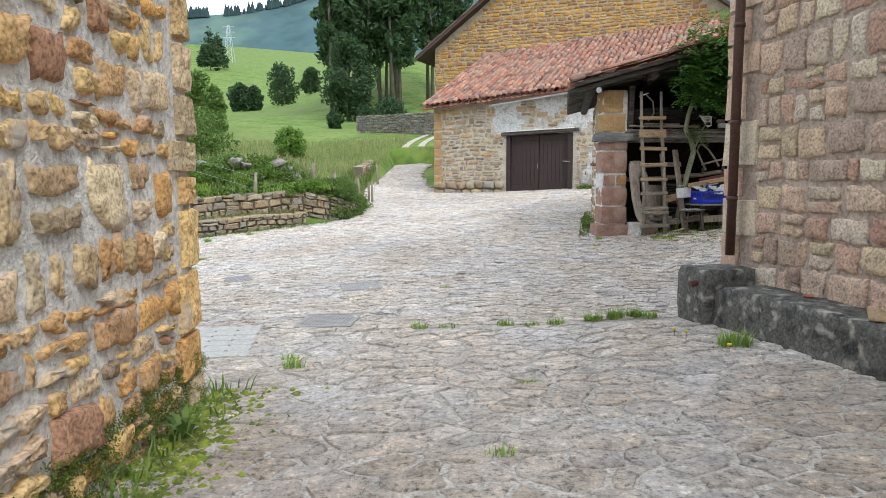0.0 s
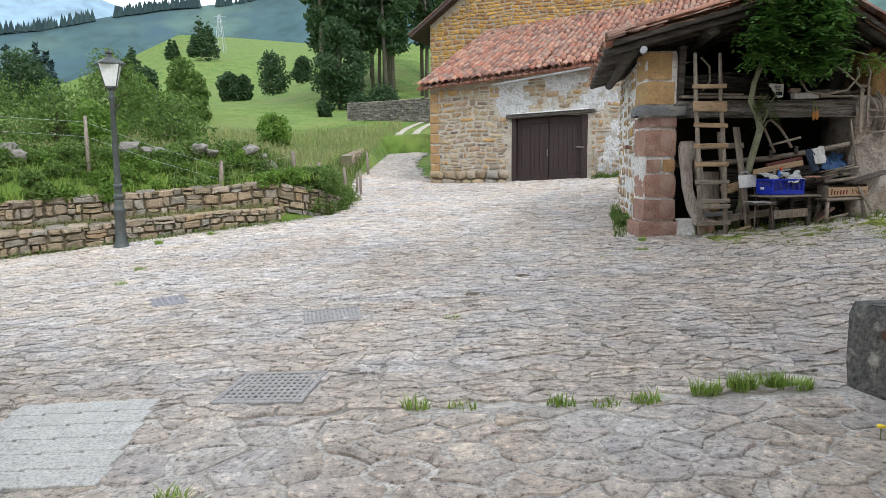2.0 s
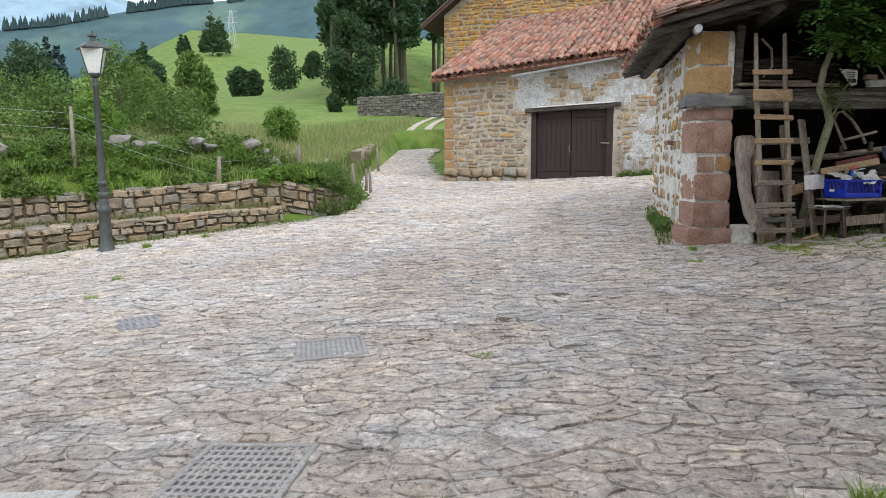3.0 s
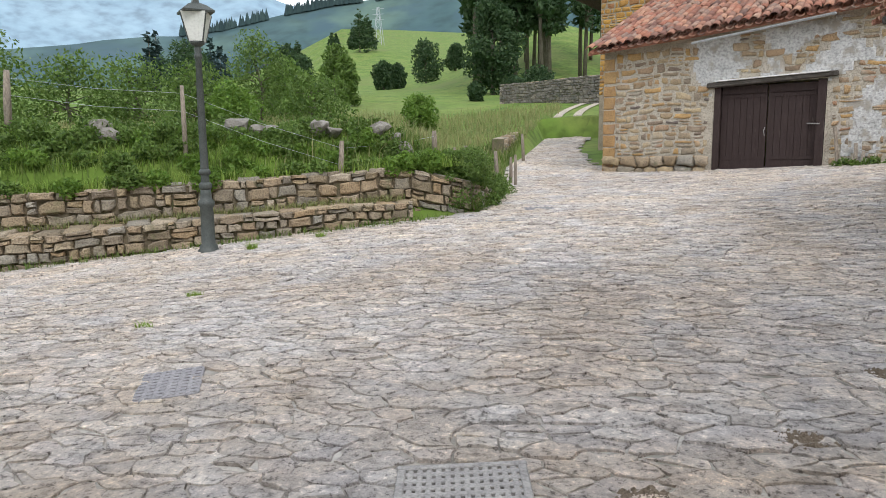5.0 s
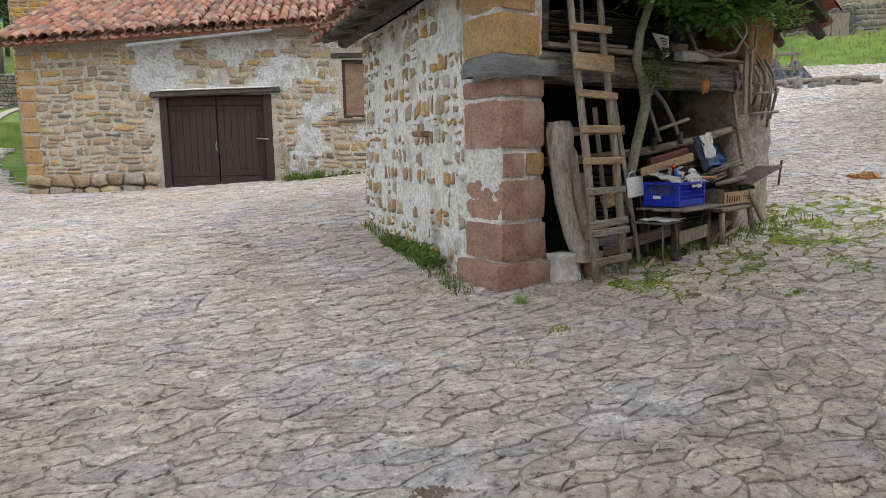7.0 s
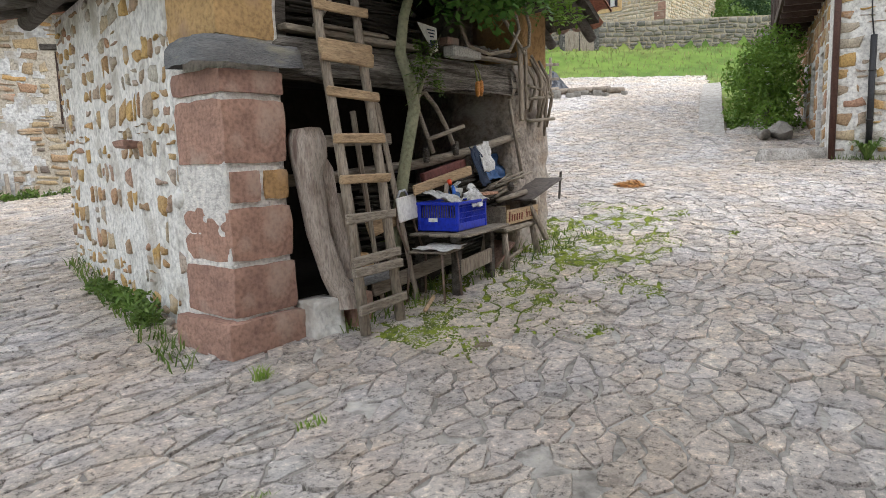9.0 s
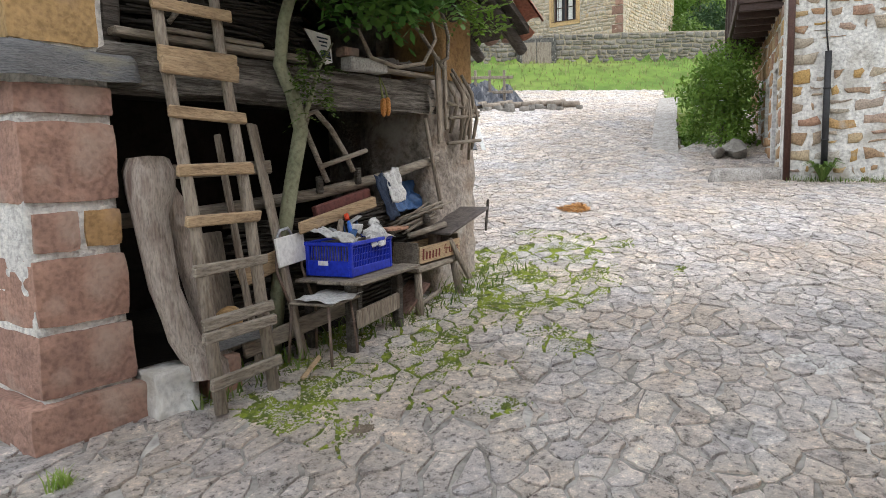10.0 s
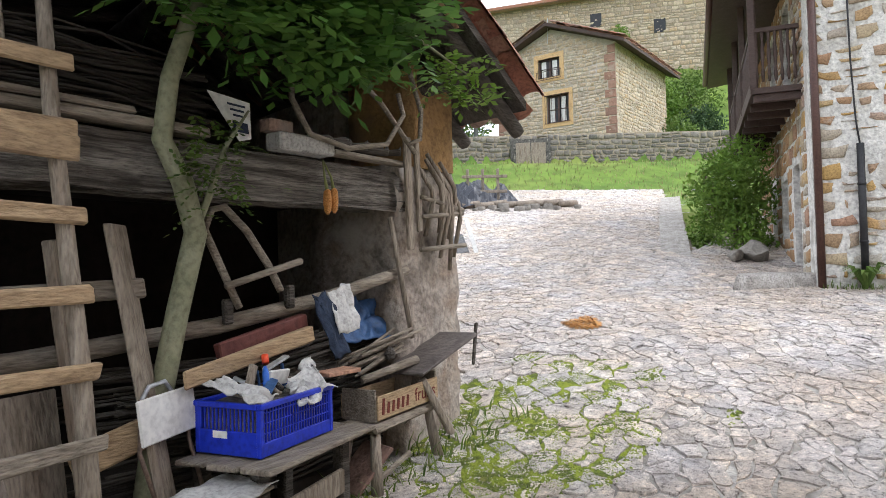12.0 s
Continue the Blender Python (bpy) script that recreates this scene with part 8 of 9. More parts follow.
part("carved_rail", beam_between(MB(), p0, p1, 0.03, 0.14, 0.008).mesh("carved_rail"), M_WOOD, tb_, "carved grey rail")
# blue crate
crate = thing("plastic_crate", CF, "blue slatted plastic crate full of scrap", "crate")
M_CRATE = pbr("blue_plastic", [(0.012, 0.03, 0.42), (0.02, 0.045, 0.5)], 5, 0.4, 0.1)
fr = Matrix((cd, -cn, Vector((0, 0, 1)))).transposed().to_4x4()
fr.translation = CF
W, D, H = 0.60, 0.40, 0.245
part("bottom", MB().box((W / 2, D / 2, 0.012), (W, D, 0.02), fr, 0.006).mesh("bottom"), M_CRATE, crate)
for nm, c, s in (("rim", (W / 2, 0, H), (W + 0.02, 0.03, 0.028)), ("rim", (W / 2, D, H), (W + 0.02, 0.03, 0.028)), ("rim", (0, D / 2, H), (0.03, D - 0.03, 0.028)), ("rim", (W, D / 2, H), (0.03, D - 0.03, 0.028)),
                 ("panel", (W / 2, 0.004, 0.035), (W, 0.012, 0.07)), ("panel", (0.004, D / 2, 0.06), (0.012, D, 0.12)), ("panel", (W, D / 2, 0.06), (0.012, D, 0.12)), ("panel", (W / 2, D, 0.12), (W, 0.012, 0.24)),
                 ("corner_post", (0.008, 0.008, H / 2), (0.03, 0.03, H)), ("corner_post", (W - 0.008, 0.008, H / 2), (0.03, 0.03, H)), ("corner_post", (0.008, D - 0.008, H / 2), (0.03, 0.03, H)), ("corner_post", (W - 0.008, D - 0.008, H / 2), (0.03, 0.03, H))):
    part(nm, MB().box(c, s, fr, 0.005).mesh(nm), M_CRATE, crate)
for k in range(1, 26):
    part("slat", MB().box((W * k / 26, 0.006, 0.15), (0.007, 0.012, 0.17), fr, 0.002).mesh("slat"), M_CRATE, crate)
for k in range(1, 4):
    part("slat", MB().box((W / 2, 0.007, 0.06 + 0.05 * k), (W, 0.010, 0.007), fr, 0.002).mesh("slat"), M_CRATE, crate)
for k in range(1, 16):
    part("slat", MB().box((0.005, D * k / 16, 0.18), (0.012, 0.008, 0.12), fr, 0.002).mesh("slat"), M_CRATE, crate)
part("mark", MB().box((-0.004, D * 0.62, 0.10), (0.004, 0.09, 0.035), fr, 0.001).mesh("mark"), M_WHITE, crate, "worn white printed mark")
part("crate_filling", rough_block("crate_filling", [tuple((fr @ Vector(p))[:2]) for p in ((0.03, 0.03, 0), (0.57, 0.03, 0), (0.57, 0.37, 0), (0.03, 0.37, 0))], CF.z + 0.05, CF.z + 0.24, 8, 0.05, 0.03), pbr("grey_scrap", [(0.10, 0.095, 0.09), (0.24, 0.22, 0.2), (0.05, 0.045, 0.04)], 12, 0.9, 0.8), crate, "grey scrap and rags")
cloth("sack", [fr @ Vector(p) for p in ((0.28, -0.05, 0.19), (0.56, -0.03, 0.25), (0.6, 0.16, 0.42), (0.33, 0.10, 0.30))], 14, 12, 0.06, 6.1, "dirty white plastic sack hanging from the crate", M_RAG, "sack")
cloth("sack", [fr @ Vector(p) for p in ((0.0, 0.02, 0.25), (0.12, -0.01, 0.27), (0.12, 0.3, 0.36), (-0.02, 0.33, 0.36))], 10, 10, 0.04, 7.4, "dirty white sack edge over the crate rim", M_RAG, "sack")
for k, (c, s, ang, mname, lab, cat) in enumerate((((0.34, 0.16, 0.33), (0.2, 0.02, 0.08), (15, 5, 8), M_WHITE, "white metal box in the crate", "box"), ((0.2, 0.1, 0.31), (0.16, 0.05, 0.015), (20, -15, 25), M_BLUE, "blue flat piece of scrap in the crate", "scrap"),
                                                   ((0.17, 0.2, 0.34), (0.05, 0.03, 0.16), (0, 25, 10), M_WOOD, "small wooden offcut in the crate", "offcut"), ((0.38, 0.2, 0.40), (0.26, 0.04, 0.015), (5, -8, 12), M_ZINC, "thin metal strip in the crate", "strip"))):
    tagged(part("scrap", MB().box((0, 0, 0), s, fr @ Matrix.Translation(c) @ pose(0, 0, 0, *ang), 0.004).mesh("scrap"), mname), lab, cat, "crate scrap")
tagged(part("bottle", MB().tube([fr @ Vector((0.2, 0.12, 0.28)), fr @ Vector((0.24, 0.16, 0.37)), fr @ Vector((0.25, 0.17, 0.40))], [0.018, 0.018, 0.008], 10).mesh("bottle", True), pbr("blue_bottle", [(0.03, 0.12, 0.5), (0.05, 0.16, 0.55)], 3, 0.3, 0)), "small blue plastic bottle in the crate", "bottle")
tagged(part("plastic_scrap", MB().tube([fr @ Vector((0.34, 0.24, 0.40)), fr @ Vector((0.36, 0.26, 0.44))], 0.02, 10).mesh("plastic_scrap", True), pbr("red_plastic", [(0.6, 0.05, 0.02), (0.65, 0.08, 0.03)], 3, 0.4, 0)), "small red plastic cap in the crate", "cap")
for k in range(9):
    a = fr @ Vector((0.06 + 0.05 * k, 0.08 + 0.03 * (k % 4), 0.25 + 0.012 * (k % 3)))
    b = fr @ Vector((0.02 + 0.06 * k + 0.05 * (k % 2), 0.22 + 0.03 * (k % 3), 0.30 + 0.025 * (k % 4)))
    tagged(part("scrap", MB().tube([a, a.lerp(b, 0.5) + Vector((0, 0, 0.01)), b], 0.007 + 0.004 * (k % 3), 7).mesh("scrap", True), (M_WOOD, M_BEAM, M_ZINC, M_BLUE)[k % 4]), ("grey wooden peg", "dark wooden peg", "dull metal rod", "blue plastic rod")[k % 4] + " among the scrap in the crate", "scrap", "crate scrap")
plank("brown_plank", (5.25, 13.86, 0.97), (6.1, 13.88, 1.12), 0.09, 0.035, "worn reddish brown plank laid over the crate", M_RUNG)
plank("suitcase_edge", (5.55, 14.02, 1.06), (6.15, 14.0, 1.18), 0.1, 0.06, "dark red suitcase edge behind the plank", pbr("dark_red_leather", [(0.12, 0.04, 0.035), (0.16, 0.06, 0.05)], 4, 0.6, 0.3), cat="suitcase")
cloth("trousers", [(6.14, 13.93, 1.34), (6.27, 13.93, 1.36), (6.36, 13.84, 0.98), (6.24, 13.84, 0.94)], 8, 14, 0.03, 2.2, "dark navy garment hung over the pole", M_NAVY, "garment")
cloth("white_shirt", [(6.26, 13.94, 1.37), (6.46, 13.94, 1.40), (6.48, 13.86, 1.12), (6.30, 13.86, 1.10)], 10, 12, 0.03, 4.2, "dirty white shirt hung over the pole", M_RAG, "shirt")
cloth("blue_tarpaulin", [(6.55, 14.1, 1.0), (6.98, 14.05, 1.0), (6.92, 14.2, 1.26), (6.65, 14.22, 1.24)], 12, 10, 0.06, 5.2, "dark blue tarpaulin bundled behind the pole", M_BLUE, "tarpaulin")
# stool and fruit box
stool = thing("wooden_stool", (6.8, 14.0, 0.2), "old grey wooden stool with splayed legs", "stool")
S0, S1 = Vector((6.42, 13.86, 0.50)), Vector((7.2, 13.96, 0.52))
part("seat", beam_between(MB(), S0, S1, 0.3, 0.05, 0.015, wob=0.008).mesh("seat"), M_WOOD_H, stool)
for t_, dy in ((0.1, -0.1), (0.9, -0.1), (0.1, 0.12), (0.9, 0.12)):
    p = S0.lerp(S1, t_)
    part("leg", MB().tube([p + Vector((0, dy, 0)), p + Vector(((t_ - 0.5) * 0.1, dy * 1.5, -0.46 + 0.12 * t_))], [0.032, 0.04], 8).mesh("leg", True), M_WOOD, stool)
part("brace", beam_between(MB(), S0.lerp(S1, 0.12) + Vector((0, -0.12, -0.32)), S0.lerp(S1, 0.6) + Vector((0, -0.1, -0.26)), 0.03, 0.04).mesh("brace"), M_WOOD_H, stool)
box = thing("fruit_box", (6.8, 13.95, 0.56), "wooden fruit box with dark red printed lettering", "box")
bd_ = (S1 - S0).normalized()
bn_ = Vector((bd_.y, -bd_.x, 0)).normalized()
b0 = S0 + bd_ * 0.04 + Vector((0, 0, 0.028))
for h0, h1, off in ((0.02, 0.17, 0.14),):
    part("front_board", beam_between(MB(), b0 + bn_ * off + Vector((0, 0, 0.095)), b0 + bd_ * 0.72 + bn_ * off + Vector((0, 0, 0.095)), 0.014, 0.15, 0.003).mesh("front_board"), M_RUNG, box)
part("back_board", beam_between(MB(), b0 - bn_ * 0.14 + Vector((0, 0, 0.095)), b0 + bd_ * 0.72 - bn_ * 0.14 + Vector((0, 0, 0.095)), 0.014, 0.15, 0.003).mesh("back_board"), M_RUNG, box)
for t_ in (0.0, 0.72):
    part("end_board", beam_between(MB(), b0 + bd_ * t_ + bn_ * 0.13 + Vector((0, 0, 0.11)), b0 + bd_ * t_ - bn_ * 0.13 + Vector((0, 0, 0.11)), 0.018, 0.2, 0.003).mesh("end_board"), M_WOOD_H, box)
cu = bpy.data.curves.new("lettering", "FONT")
cu.body, cu.size, cu.extrude = "fruits", 0.125, 0.0015
cu.align_x = "CENTER"
M_INK = pbr("dark_red_ink", [(0.12, 0.025, 0.02), (0.16, 0.04, 0.03)], 12, 0.9, 0)
lt = new("lettering_curve", cu)
bpy.context.view_layer.update()
lme = bpy.data.meshes.new_from_object(lt)
bpy.data.objects.remove(lt)
for k in range(6):
    part("print_bar", beam_between(MB(), b0 + bd_ * (0.05 + 0.055 * k) + bn_ * 0.149 + Vector((0, 0, 0.05)), b0 + bd_ * (0.06 + 0.055 * k) + bn_ * 0.149 + Vector((0, 0, 0.12 if k else 0.15)), 0.003, 0.026, 0.001, (bd_.x, bd_.y, 0)).mesh("print_bar"), M_INK, box)
c = b0 + bd_ * 0.55 + bn_ * 0.149 + Vector((0, 0, 0.055))
part("lettering", lme, M_INK, box, "dark red printed letters", m=Matrix.Translation(c) @ Matrix((bd_, Vector((0, 0, 1)), bn_)).transposed().to_4x4())
plank("dark_board", (6.85, 13.85, 0.78), (7.62, 13.93, 0.98), 0.02, 0.34, "dark rusty board resting on the fruit box", pbr("dark_rusty_board", [(0.07, 0.06, 0.055), (0.13, 0.11, 0.10)], 4, 0.7, 0.4, None, (0.22, 0.09, 0.05), 5, 0.64), (0, 0, 1), "board")
for k in range(14):
    a = Vector((6.35 + random.uniform(0, 0.15), 13.95 + random.uniform(-0.1, 0.12), 0.80 + 0.012 * k))
    tagged(part("stick", MB().tube([a, a + Vector((0.55 + random.uniform(-0.1, 0.1), random.uniform(-0.08, 0.08), 0.12 + random.uniform(-0.04, 0.04)))], random.uniform(0.008, 0.018), 6).mesh("stick", True), M_WOOD_H), "thin grey stick in a bundle on the box", "stick", "stick bundle")
tagged(part("roller", MB().tube([(6.45, 13.82, 0.80), (7.0, 13.84, 0.86)], [0.025, 0.03], 10).mesh("roller", True), M_WOOD_H), "round wooden roller on the fruit box", "roller")
tagged(part("red_tile", MB().box((6.2, 13.78, 0.89), (0.26, 0.14, 0.025), None, 0.004).mesh("red_tile"), M_TILE), "red clay tile beside the crate", "tile")
# brushwood wattle in the back
tw = MB()
for k in range(150):
    z = 0.08 + 0.0062 * k
    y = 14.22 + random.uniform(-0.04, 0.04)
    x0, x1 = 4.9 + random.uniform(-0.2, 0.6), 6.9 + random.uniform(-0.6, 0.3)
    tw.tube([(x0, y, z + 0.03), ((x0 + x1) / 2, y + random.uniform(-0.05, 0.05), z + random.uniform(-0.03, 0.03)), (x1, y, z + 0.1)], random.uniform(0.007, 0.014), 5)
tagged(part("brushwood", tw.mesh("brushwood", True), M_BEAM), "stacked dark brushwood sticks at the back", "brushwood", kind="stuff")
# loft edge: boards, twigs, clogs, bricks, sign, hoops
plank("loft_board", (4.0, 13.98, 2.24), (5.45, 13.96, 2.22), 0.045, 0.16, "grey weathered board on top of the beam", M_WOOD_H)
plank("loft_board", (4.3, 13.92, 2.285), (5.05, 13.94, 2.275), 0.035, 0.1, "grey weathered board on top of the beam", M_WOOD_H)
plank("loft_board", (6.35, 13.97, 2.235), (7.1, 13.98, 2.235), 0.04, 0.1, "grey weathered board on top of the beam", M_WOOD_H)
tw = MB()
for k in range(120):
    a = Vector((4.2 + random.uniform(-0.3, 0.3), 14.1 + random.uniform(-0.1, 0.12), 2.3 + random.uniform(0, 0.28)))
    tw.tube([a, a + Vector((0.6, random.uniform(-0.06, 0.06), random.uniform(-0.05, 0.08))), a + Vector((1.15, random.uniform(-0.1, 0.1), random.uniform(-0.1, 0.05)))], random.uniform(0.006, 0.012), 5)
# Twigs made near black: the dark of the loft is put into their colour.
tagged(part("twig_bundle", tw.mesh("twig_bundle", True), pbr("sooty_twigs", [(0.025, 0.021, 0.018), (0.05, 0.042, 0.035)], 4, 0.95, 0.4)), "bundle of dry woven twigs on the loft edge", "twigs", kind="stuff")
tagged(part("block", MB().box((6.1, 13.94, 2.245), (0.42, 0.14, 0.10), None, 0.012, 0.006).mesh("block"), M_SLAB), "pale stone block lying on the beam", "block")
tagged(part("brick", MB().box((5.93, 13.96, 2.335), (0.17, 0.1, 0.07), pose(0, 0, 0), 0.006).mesh("brick"), M_TILE), "orange brick lying on the beam", "brick")


def clog(x, y, z, ang):
    """A carved wooden shoe: pointed toe, open hollow, heel."""
    sec = [(-0.13, 0.03, 0.07), (-0.1, 0.045, 0.085), (-0.04, 0.048, 0.075), (0.02, 0.05, 0.085), (0.08, 0.045, 0.075), (0.13, 0.03, 0.07), (0.17, 0.008, 0.085)]
    V, F, n = [], [], 8
    for xx, w, h in sec:
        for k in range(n):
            a = 2 * math.pi * k / n
            top = h if math.sin(a) > 0 else 0.0
            dip = 0.045 if (math.sin(a) > 0.5 and -0.11 < xx < 0.0) else 0
            V.append((xx, w * math.cos(a), (0.5 + 0.5 * math.sin(a)) * h - dip))
    for j in range(len(sec) - 1):
        F += [(j * n + i, j * n + (i + 1) % n, (j + 1) * n + (i + 1) % n, (j + 1) * n + i) for i in range(n)]
    F += [tuple(range(n))[::-1], tuple(range(len(V) - n, len(V)))]
    tagged(part("clog", mk("clog", V, F, True), M_BEAM, m=pose(x, y, z, 0, 0, ang)), "dark carved wooden clog on the loft edge", "clog", "clogs on the beam")


for k, (x, y, ang) in enumerate(((6.35, 13.95, 160), (6.55, 14.0, 150), (6.72, 13.96, 165), (6.9, 14.02, 140))):
    clog(x, y, 2.26 + 0.02 * (k % 2), ang)
sg = thing("paper_sign", (5.62, 13.94, 2.2), "torn white paper notice with dark print", "sign")
sm = Matrix.Translation((5.6, 13.93, 2.33)) @ pose(0, 0, 0, 80, 0, 8)
part("sheet", MB().add([(-0.14, 0.13, 0), (0.15, 0.11, 0.01), (0.13, -0.1, 0), (0.03, -0.13, 0.01), (-0.05, 0.0, 0), (-0.14, 0.13, -0.004), (0.15, 0.11, 0.006), (0.13, -0.1, -0.004), (0.03, -0.13, 0.006), (-0.05, 0.0, -0.004)], [(4, 3, 2, 1, 0), (5, 6, 7, 8, 9)], sm).mesh("sheet"), M_WHITE, sg)
for k in range(3):
    part("print_bar", MB().box((0.04, 0.075 - 0.03 * k, 0.014), (0.13 - 0.03 * k, 0.012, 0.002), sm, 0.0005).mesh("print_bar"), M_NAVY, sg)
part("dark_print", MB().box((0.05, -0.05, 0.013), (0.11, 0.06, 0.002), sm, 0.0005).mesh("dark_print"), M_NAVY, sg)
for k, pts_ in enumerate((((6.0, 13.9, 2.75), (5.98, 13.88, 2.5), (6.1, 13.86, 2.3), (6.4, 13.84, 2.25), (6.75, 13.84, 2.32), (6.95, 13.86, 2.55), (6.92, 13.88, 2.7)), ((6.45, 13.9, 2.8), (6.75, 13.88, 2.6), (6.95, 13.86, 2.4), (7.05, 13.85, 2.3)), ((7.0, 13.85, 2.9), (7.12, 13.84, 2.6), (7.1, 13.84, 2.4), (6.98, 13.85, 2.35)),
                          ((4.35, 14.0, 2.9), (4.5, 14.0, 2.75), (4.52, 14.0, 2.5), (4.4, 14.0, 2.35)))):
    tagged(part("wooden_hoop", MB().tube(pts_, 0.018, 7).mesh("wooden_hoop", True), M_WOOD_H), "bent grey wooden hoop hung in the loft", "hoop", "hoops")
# corn cobs
corn = thing("corn_cobs", (6.26, 13.86, 1.84), "two dried orange corn cobs hanging by their husks", "corn")
M_CORN = pbr("orange_corn", [(0.55, 0.22, 0.05), (0.65, 0.32, 0.10)], 40, 0.6, 0.8)
for x in (6.235, 6.29):
    cb = MB()
    V, F, n = [], [], 10
    prof = [(0.008, 0), (0.02, 0.02), (0.026, 0.06), (0.026, 0.1), (0.022, 0.14), (0.01, 0.155)]
    cb.lathe(prof, (x, 13.87, 1.83 + (0.01 if x > 6.25 else 0)), 10)
    part("cob", cb.mesh("cob", True), M_CORN, corn)
    part("husk", MB().tube([(x, 13.87, 1.97), (x - 0.01, 13.88, 2.06), (6.25, 13.92, 2.17)], [0.014, 0.008, 0.006], 6).mesh("husk", True), M_STRAW, corn)
# rakes and forks on the right pier
rk = thing("wooden_rakes", fp(4.1, 1.6, 0.1), "bundle of grey wooden rakes and forks hung on the pier", "rake")
for u, h_, z0, z1, w in ((3.84, 0.13, 1.62, 2.42, 0.07), (3.96, 0.12, 1.75, 2.4, 0.05)):
    part("shaft", beam_between(MB(), fp(u + 0.02, z0, h_), fp(u, z1, h_), w, 0.03, 0.008, (0, 1, 0)).mesh("shaft"), M_WOOD, rk)
for k in range(8):
    u = 3.95 + random.uniform(0, 0.5)
    top, low = 2.34 - 0.25 * (u - 3.95) + random.uniform(-0.1, 0.05), random.uniform(1.45, 1.8)
    part("tine", MB().tube([fp(u - 0.05, top, 0.10), fp(u + 0.06, top - 0.18, 0.15), fp(u + 0.08, (top + low) / 2, 0.15), fp(u + 0.05 + random.uniform(-0.05, 0.08), low, 0.10)], [0.016, 0.02, 0.02, 0.016], 7).mesh("tine", True), M_WOOD, rk)
for z in (1.86, 1.62, 2.0):
    part("head", MB().tube([fp(3.95 + random.uniform(0, 0.08), z, 0.15), fp(4.48 + random.uniform(0, 0.1), z + random.uniform(-0.08, 0.05), 0.14)], 0.018, 8).mesh("head", True), M_WOOD_H, rk)
tagged(part("thin_stake", MB().tube([fp(3.72, 1.85, 0.06), fp(3.84, 1.0, 0.14)], 0.02, 7).mesh("thin_stake", True), M_WOOD), "thin dark stake tied to the pole end", "stake", "hung tools")
plank("prop", (7.22, 13.72, 0.32), (7.02, 13.8, 0.72), 0.05, 0.06, "grey prop leaning on the stool")
plank("prop", (7.62, 13.8, 0.75), (7.75, 13.85, 1.05), 0.02, 0.03, "thin leaning dark lath by the pier", M_BEAM)
plank("red_slab", (6.35, 13.9, 0.12), (6.62, 13.85, 0.36), 0.03, 0.3, "red clay slab under the stool", M_TILE, cat="slab")
plank("fallen_stick", (4.78, 13.34, 0.03), (5.1, 13.52, 0.08), 0.03, 0.03, "loose stick on the mossy cobbles", M_RUNG)
tagged(part("pine_cone", MB().lathe([(0.01, 0), (0.035, 0.02), (0.04, 0.05), (0.025, 0.085), (0.005, 0.1)], (6.75, 13.86, 0.88), 9).mesh("pine_cone"), M_BEAM), "dark pine cone on the fruit box", "pine cone")
# small stones on the barn side wall
tagged(part("corbel_stone", MB().box(bput(1.88, 1.45, 0.08), (0.16, 0.22, 0.07), None, 0.015, 0.01).mesh("corbel_stone"), M_QUOIN), "projecting flat stone in the barn wall", "stone")
bm = bmesh.new()
bmesh.ops.create_icosphere(bm, subdivisions=2, radius=0.115)
for v in bm.verts:
    v.co += noise.noise_vector(v.co * 7) * 0.025
me = bpy.data.meshes.new("white_stone")
bm.to_mesh(me)
bm.free()
tagged(part("white_stone", me, M_PLASTER, m=Matrix.Translation(bput(0.6, 1.0, 0.03))), "whitewashed round stone set in the barn wall", "stone")
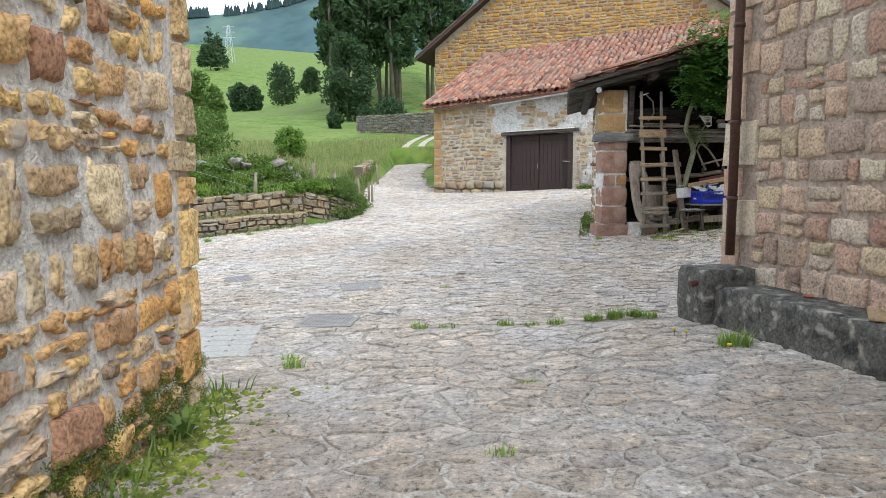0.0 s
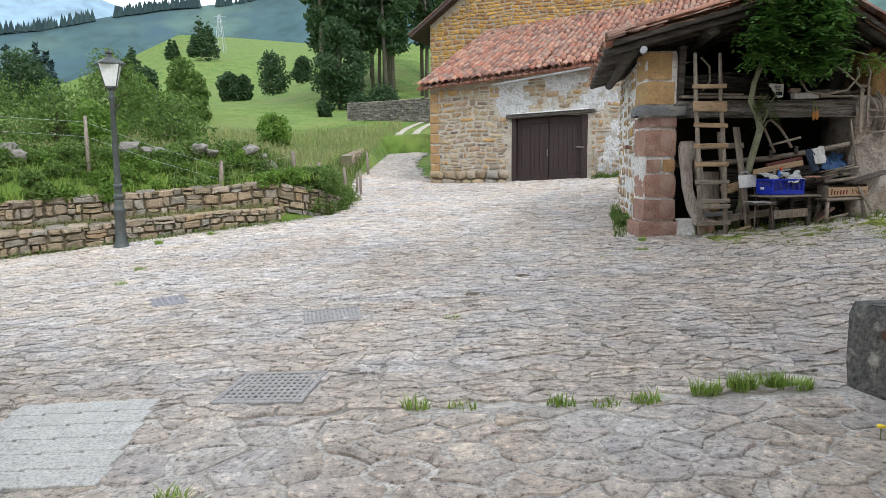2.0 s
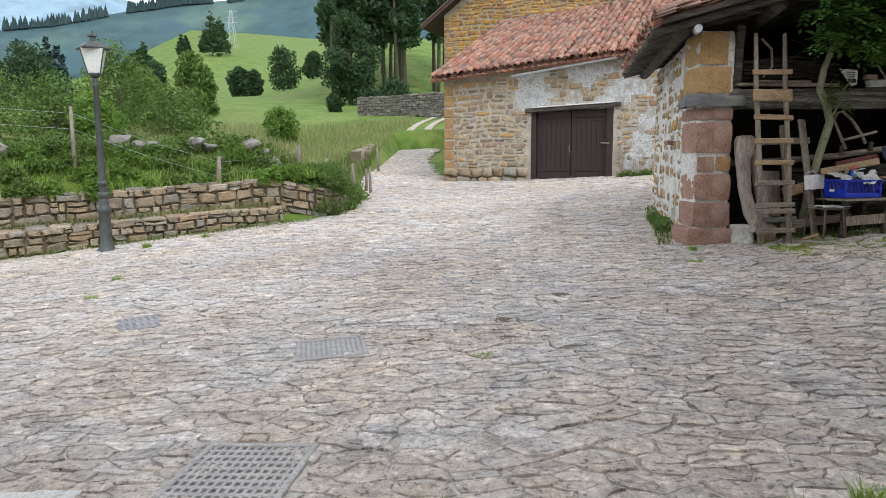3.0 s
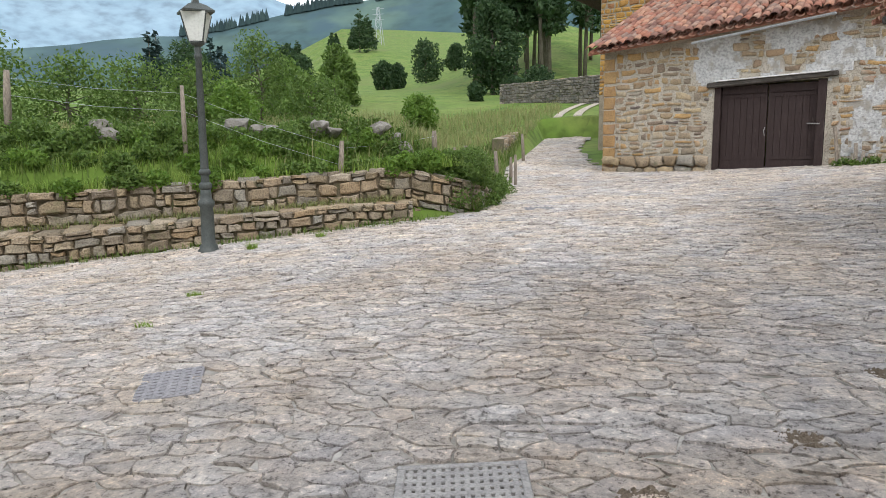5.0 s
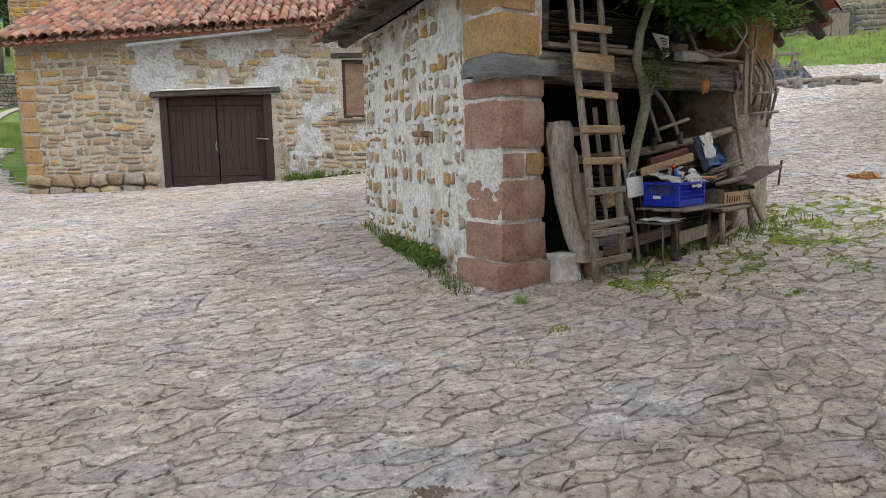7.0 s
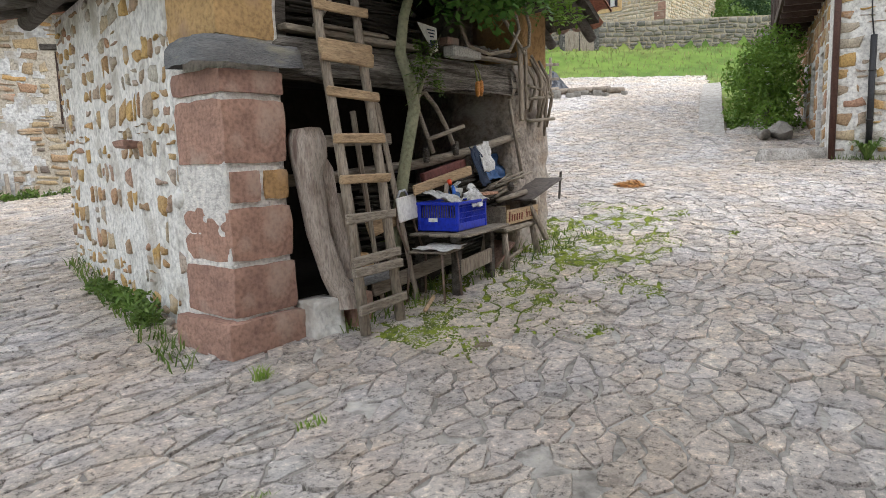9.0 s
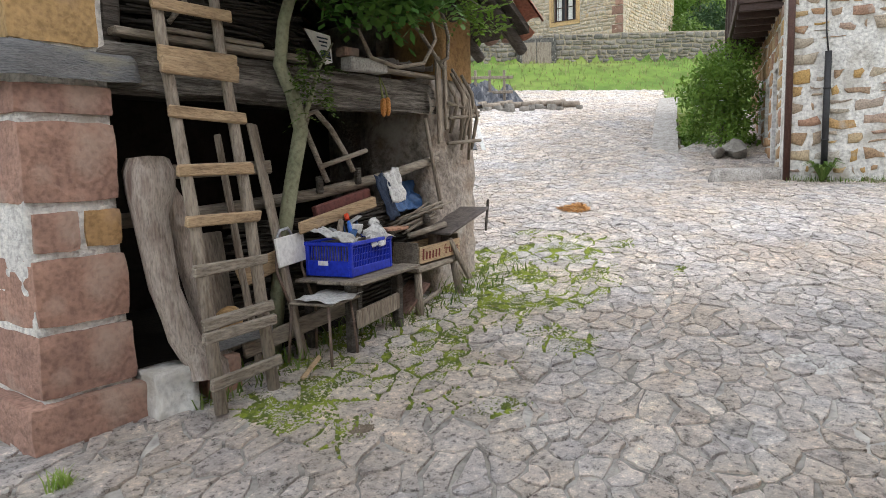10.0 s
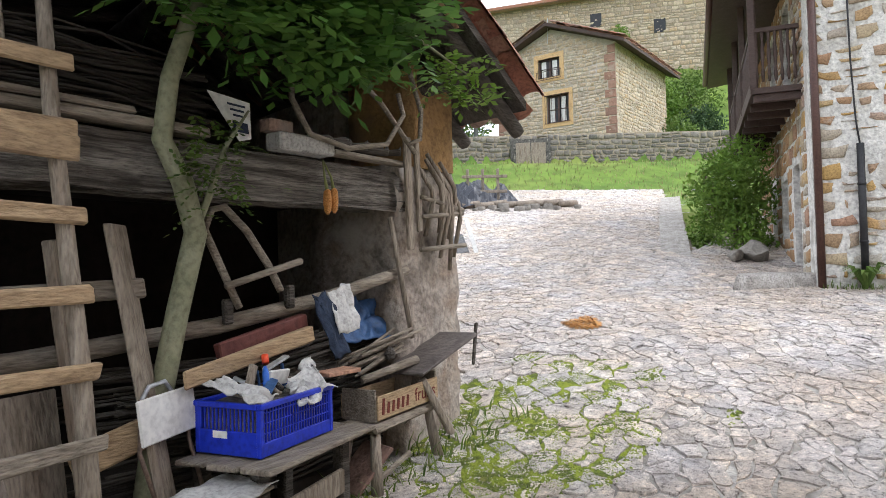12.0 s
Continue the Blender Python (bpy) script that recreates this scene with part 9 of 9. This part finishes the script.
# weeds by the barn
cl = [(*bput(1.2 + 0.14 * k, 0, 0.15 + 0.1 * random.random())[:2], court(3.3, 15) + 0.06 + 0.12 * random.random(), 0.13) for k in range(16)]
tagged(part("barn_weeds", leaf_mesh("barn_weeds", cl, 1500, 0.035, 1.0, 63), M_LEAF), "low green weeds along the barn wall", "weeds", kind="stuff")

# ---- paving stones ----
def lay(bed, zone, cw, chh, gap, seed, h, limit, near, ang=0.0, inset=0.9):
    x0, x1, y0, y1 = zone
    ca, sa = math.cos(ang), math.sin(ang)
    cx, cy = (x0 + x1) / 2, (y0 + y1) / 2
    R = 0 if ang == 0 else 0.25 * (x1 - x0)
    to = lambda u, v: (cx + (u - cx) * ca - (v - cy) * sa, cy + (u - cx) * sa + (v - cy) * ca)
    ok = lambda u, v: (lambda p: x0 <= p[0] < x1 and y0 <= p[1] < y1 and inside(PAVED, *p) and not any(a < p[0] < b and c < p[1] < d for a, b, c, d in COVERS))(to(u, v))
    polys = cells(x0 - R, x1 + R, y0 - R, y1 + R, cw, chh, 0.49, gap, seed, keep=ok, drop=0.3)
    def put(u, v, hh):
        p = to(u, v)
        return (p[0], p[1], court(*p) + hh)
    stones(polys, put, h, bed, M_COB, M_COB_I, name="paving_stone", limit=limit, near=near, seed=seed + 1, rough=0.22, inset=inset, dome=1.0, smooth=False)


COVERS = [(-1.55, -1.01, 6.79, 7.43), (-1.48, -0.93, 9.17, 9.65), (-3.68, -3.32, 10.42, 10.98), (-2.93, -2.06, 5.67, 6.88), (-2.53, -2.17, 18.82, 18.98)]
lay(alley, (-5.0, 4.2, -3, 6.5), 0.26, 0.19, 0.032, 101, 0.014, 200, lambda u, v: abs(u) + abs(v - 3), 0.12)
lay(pavement, (-16, 3.4, 6.55, 14.5), 0.19, 0.105, 0.006, 103, 0.015, 100, lambda u, v: abs(u) + abs(v - 9), -0.1, 0.94)
lay(pavement, (3.4, 9.0, 6.55, 14.5), 0.20, 0.135, 0.013, 105, 0.015, 190, lambda u, v: abs(u - 6) + abs(v - 12.5), 0.3, 0.94)
lay(pavement, (-16, 9.0, 14.5, 46), 0.24, 0.14, 0.012, 107, 0.020, 0, None, -0.1)
lay(pavement, (9.0, 31, 4, 30), 0.19, 0.13, 0.009, 109, 0.015, 0, None, 0.45, 0.94)
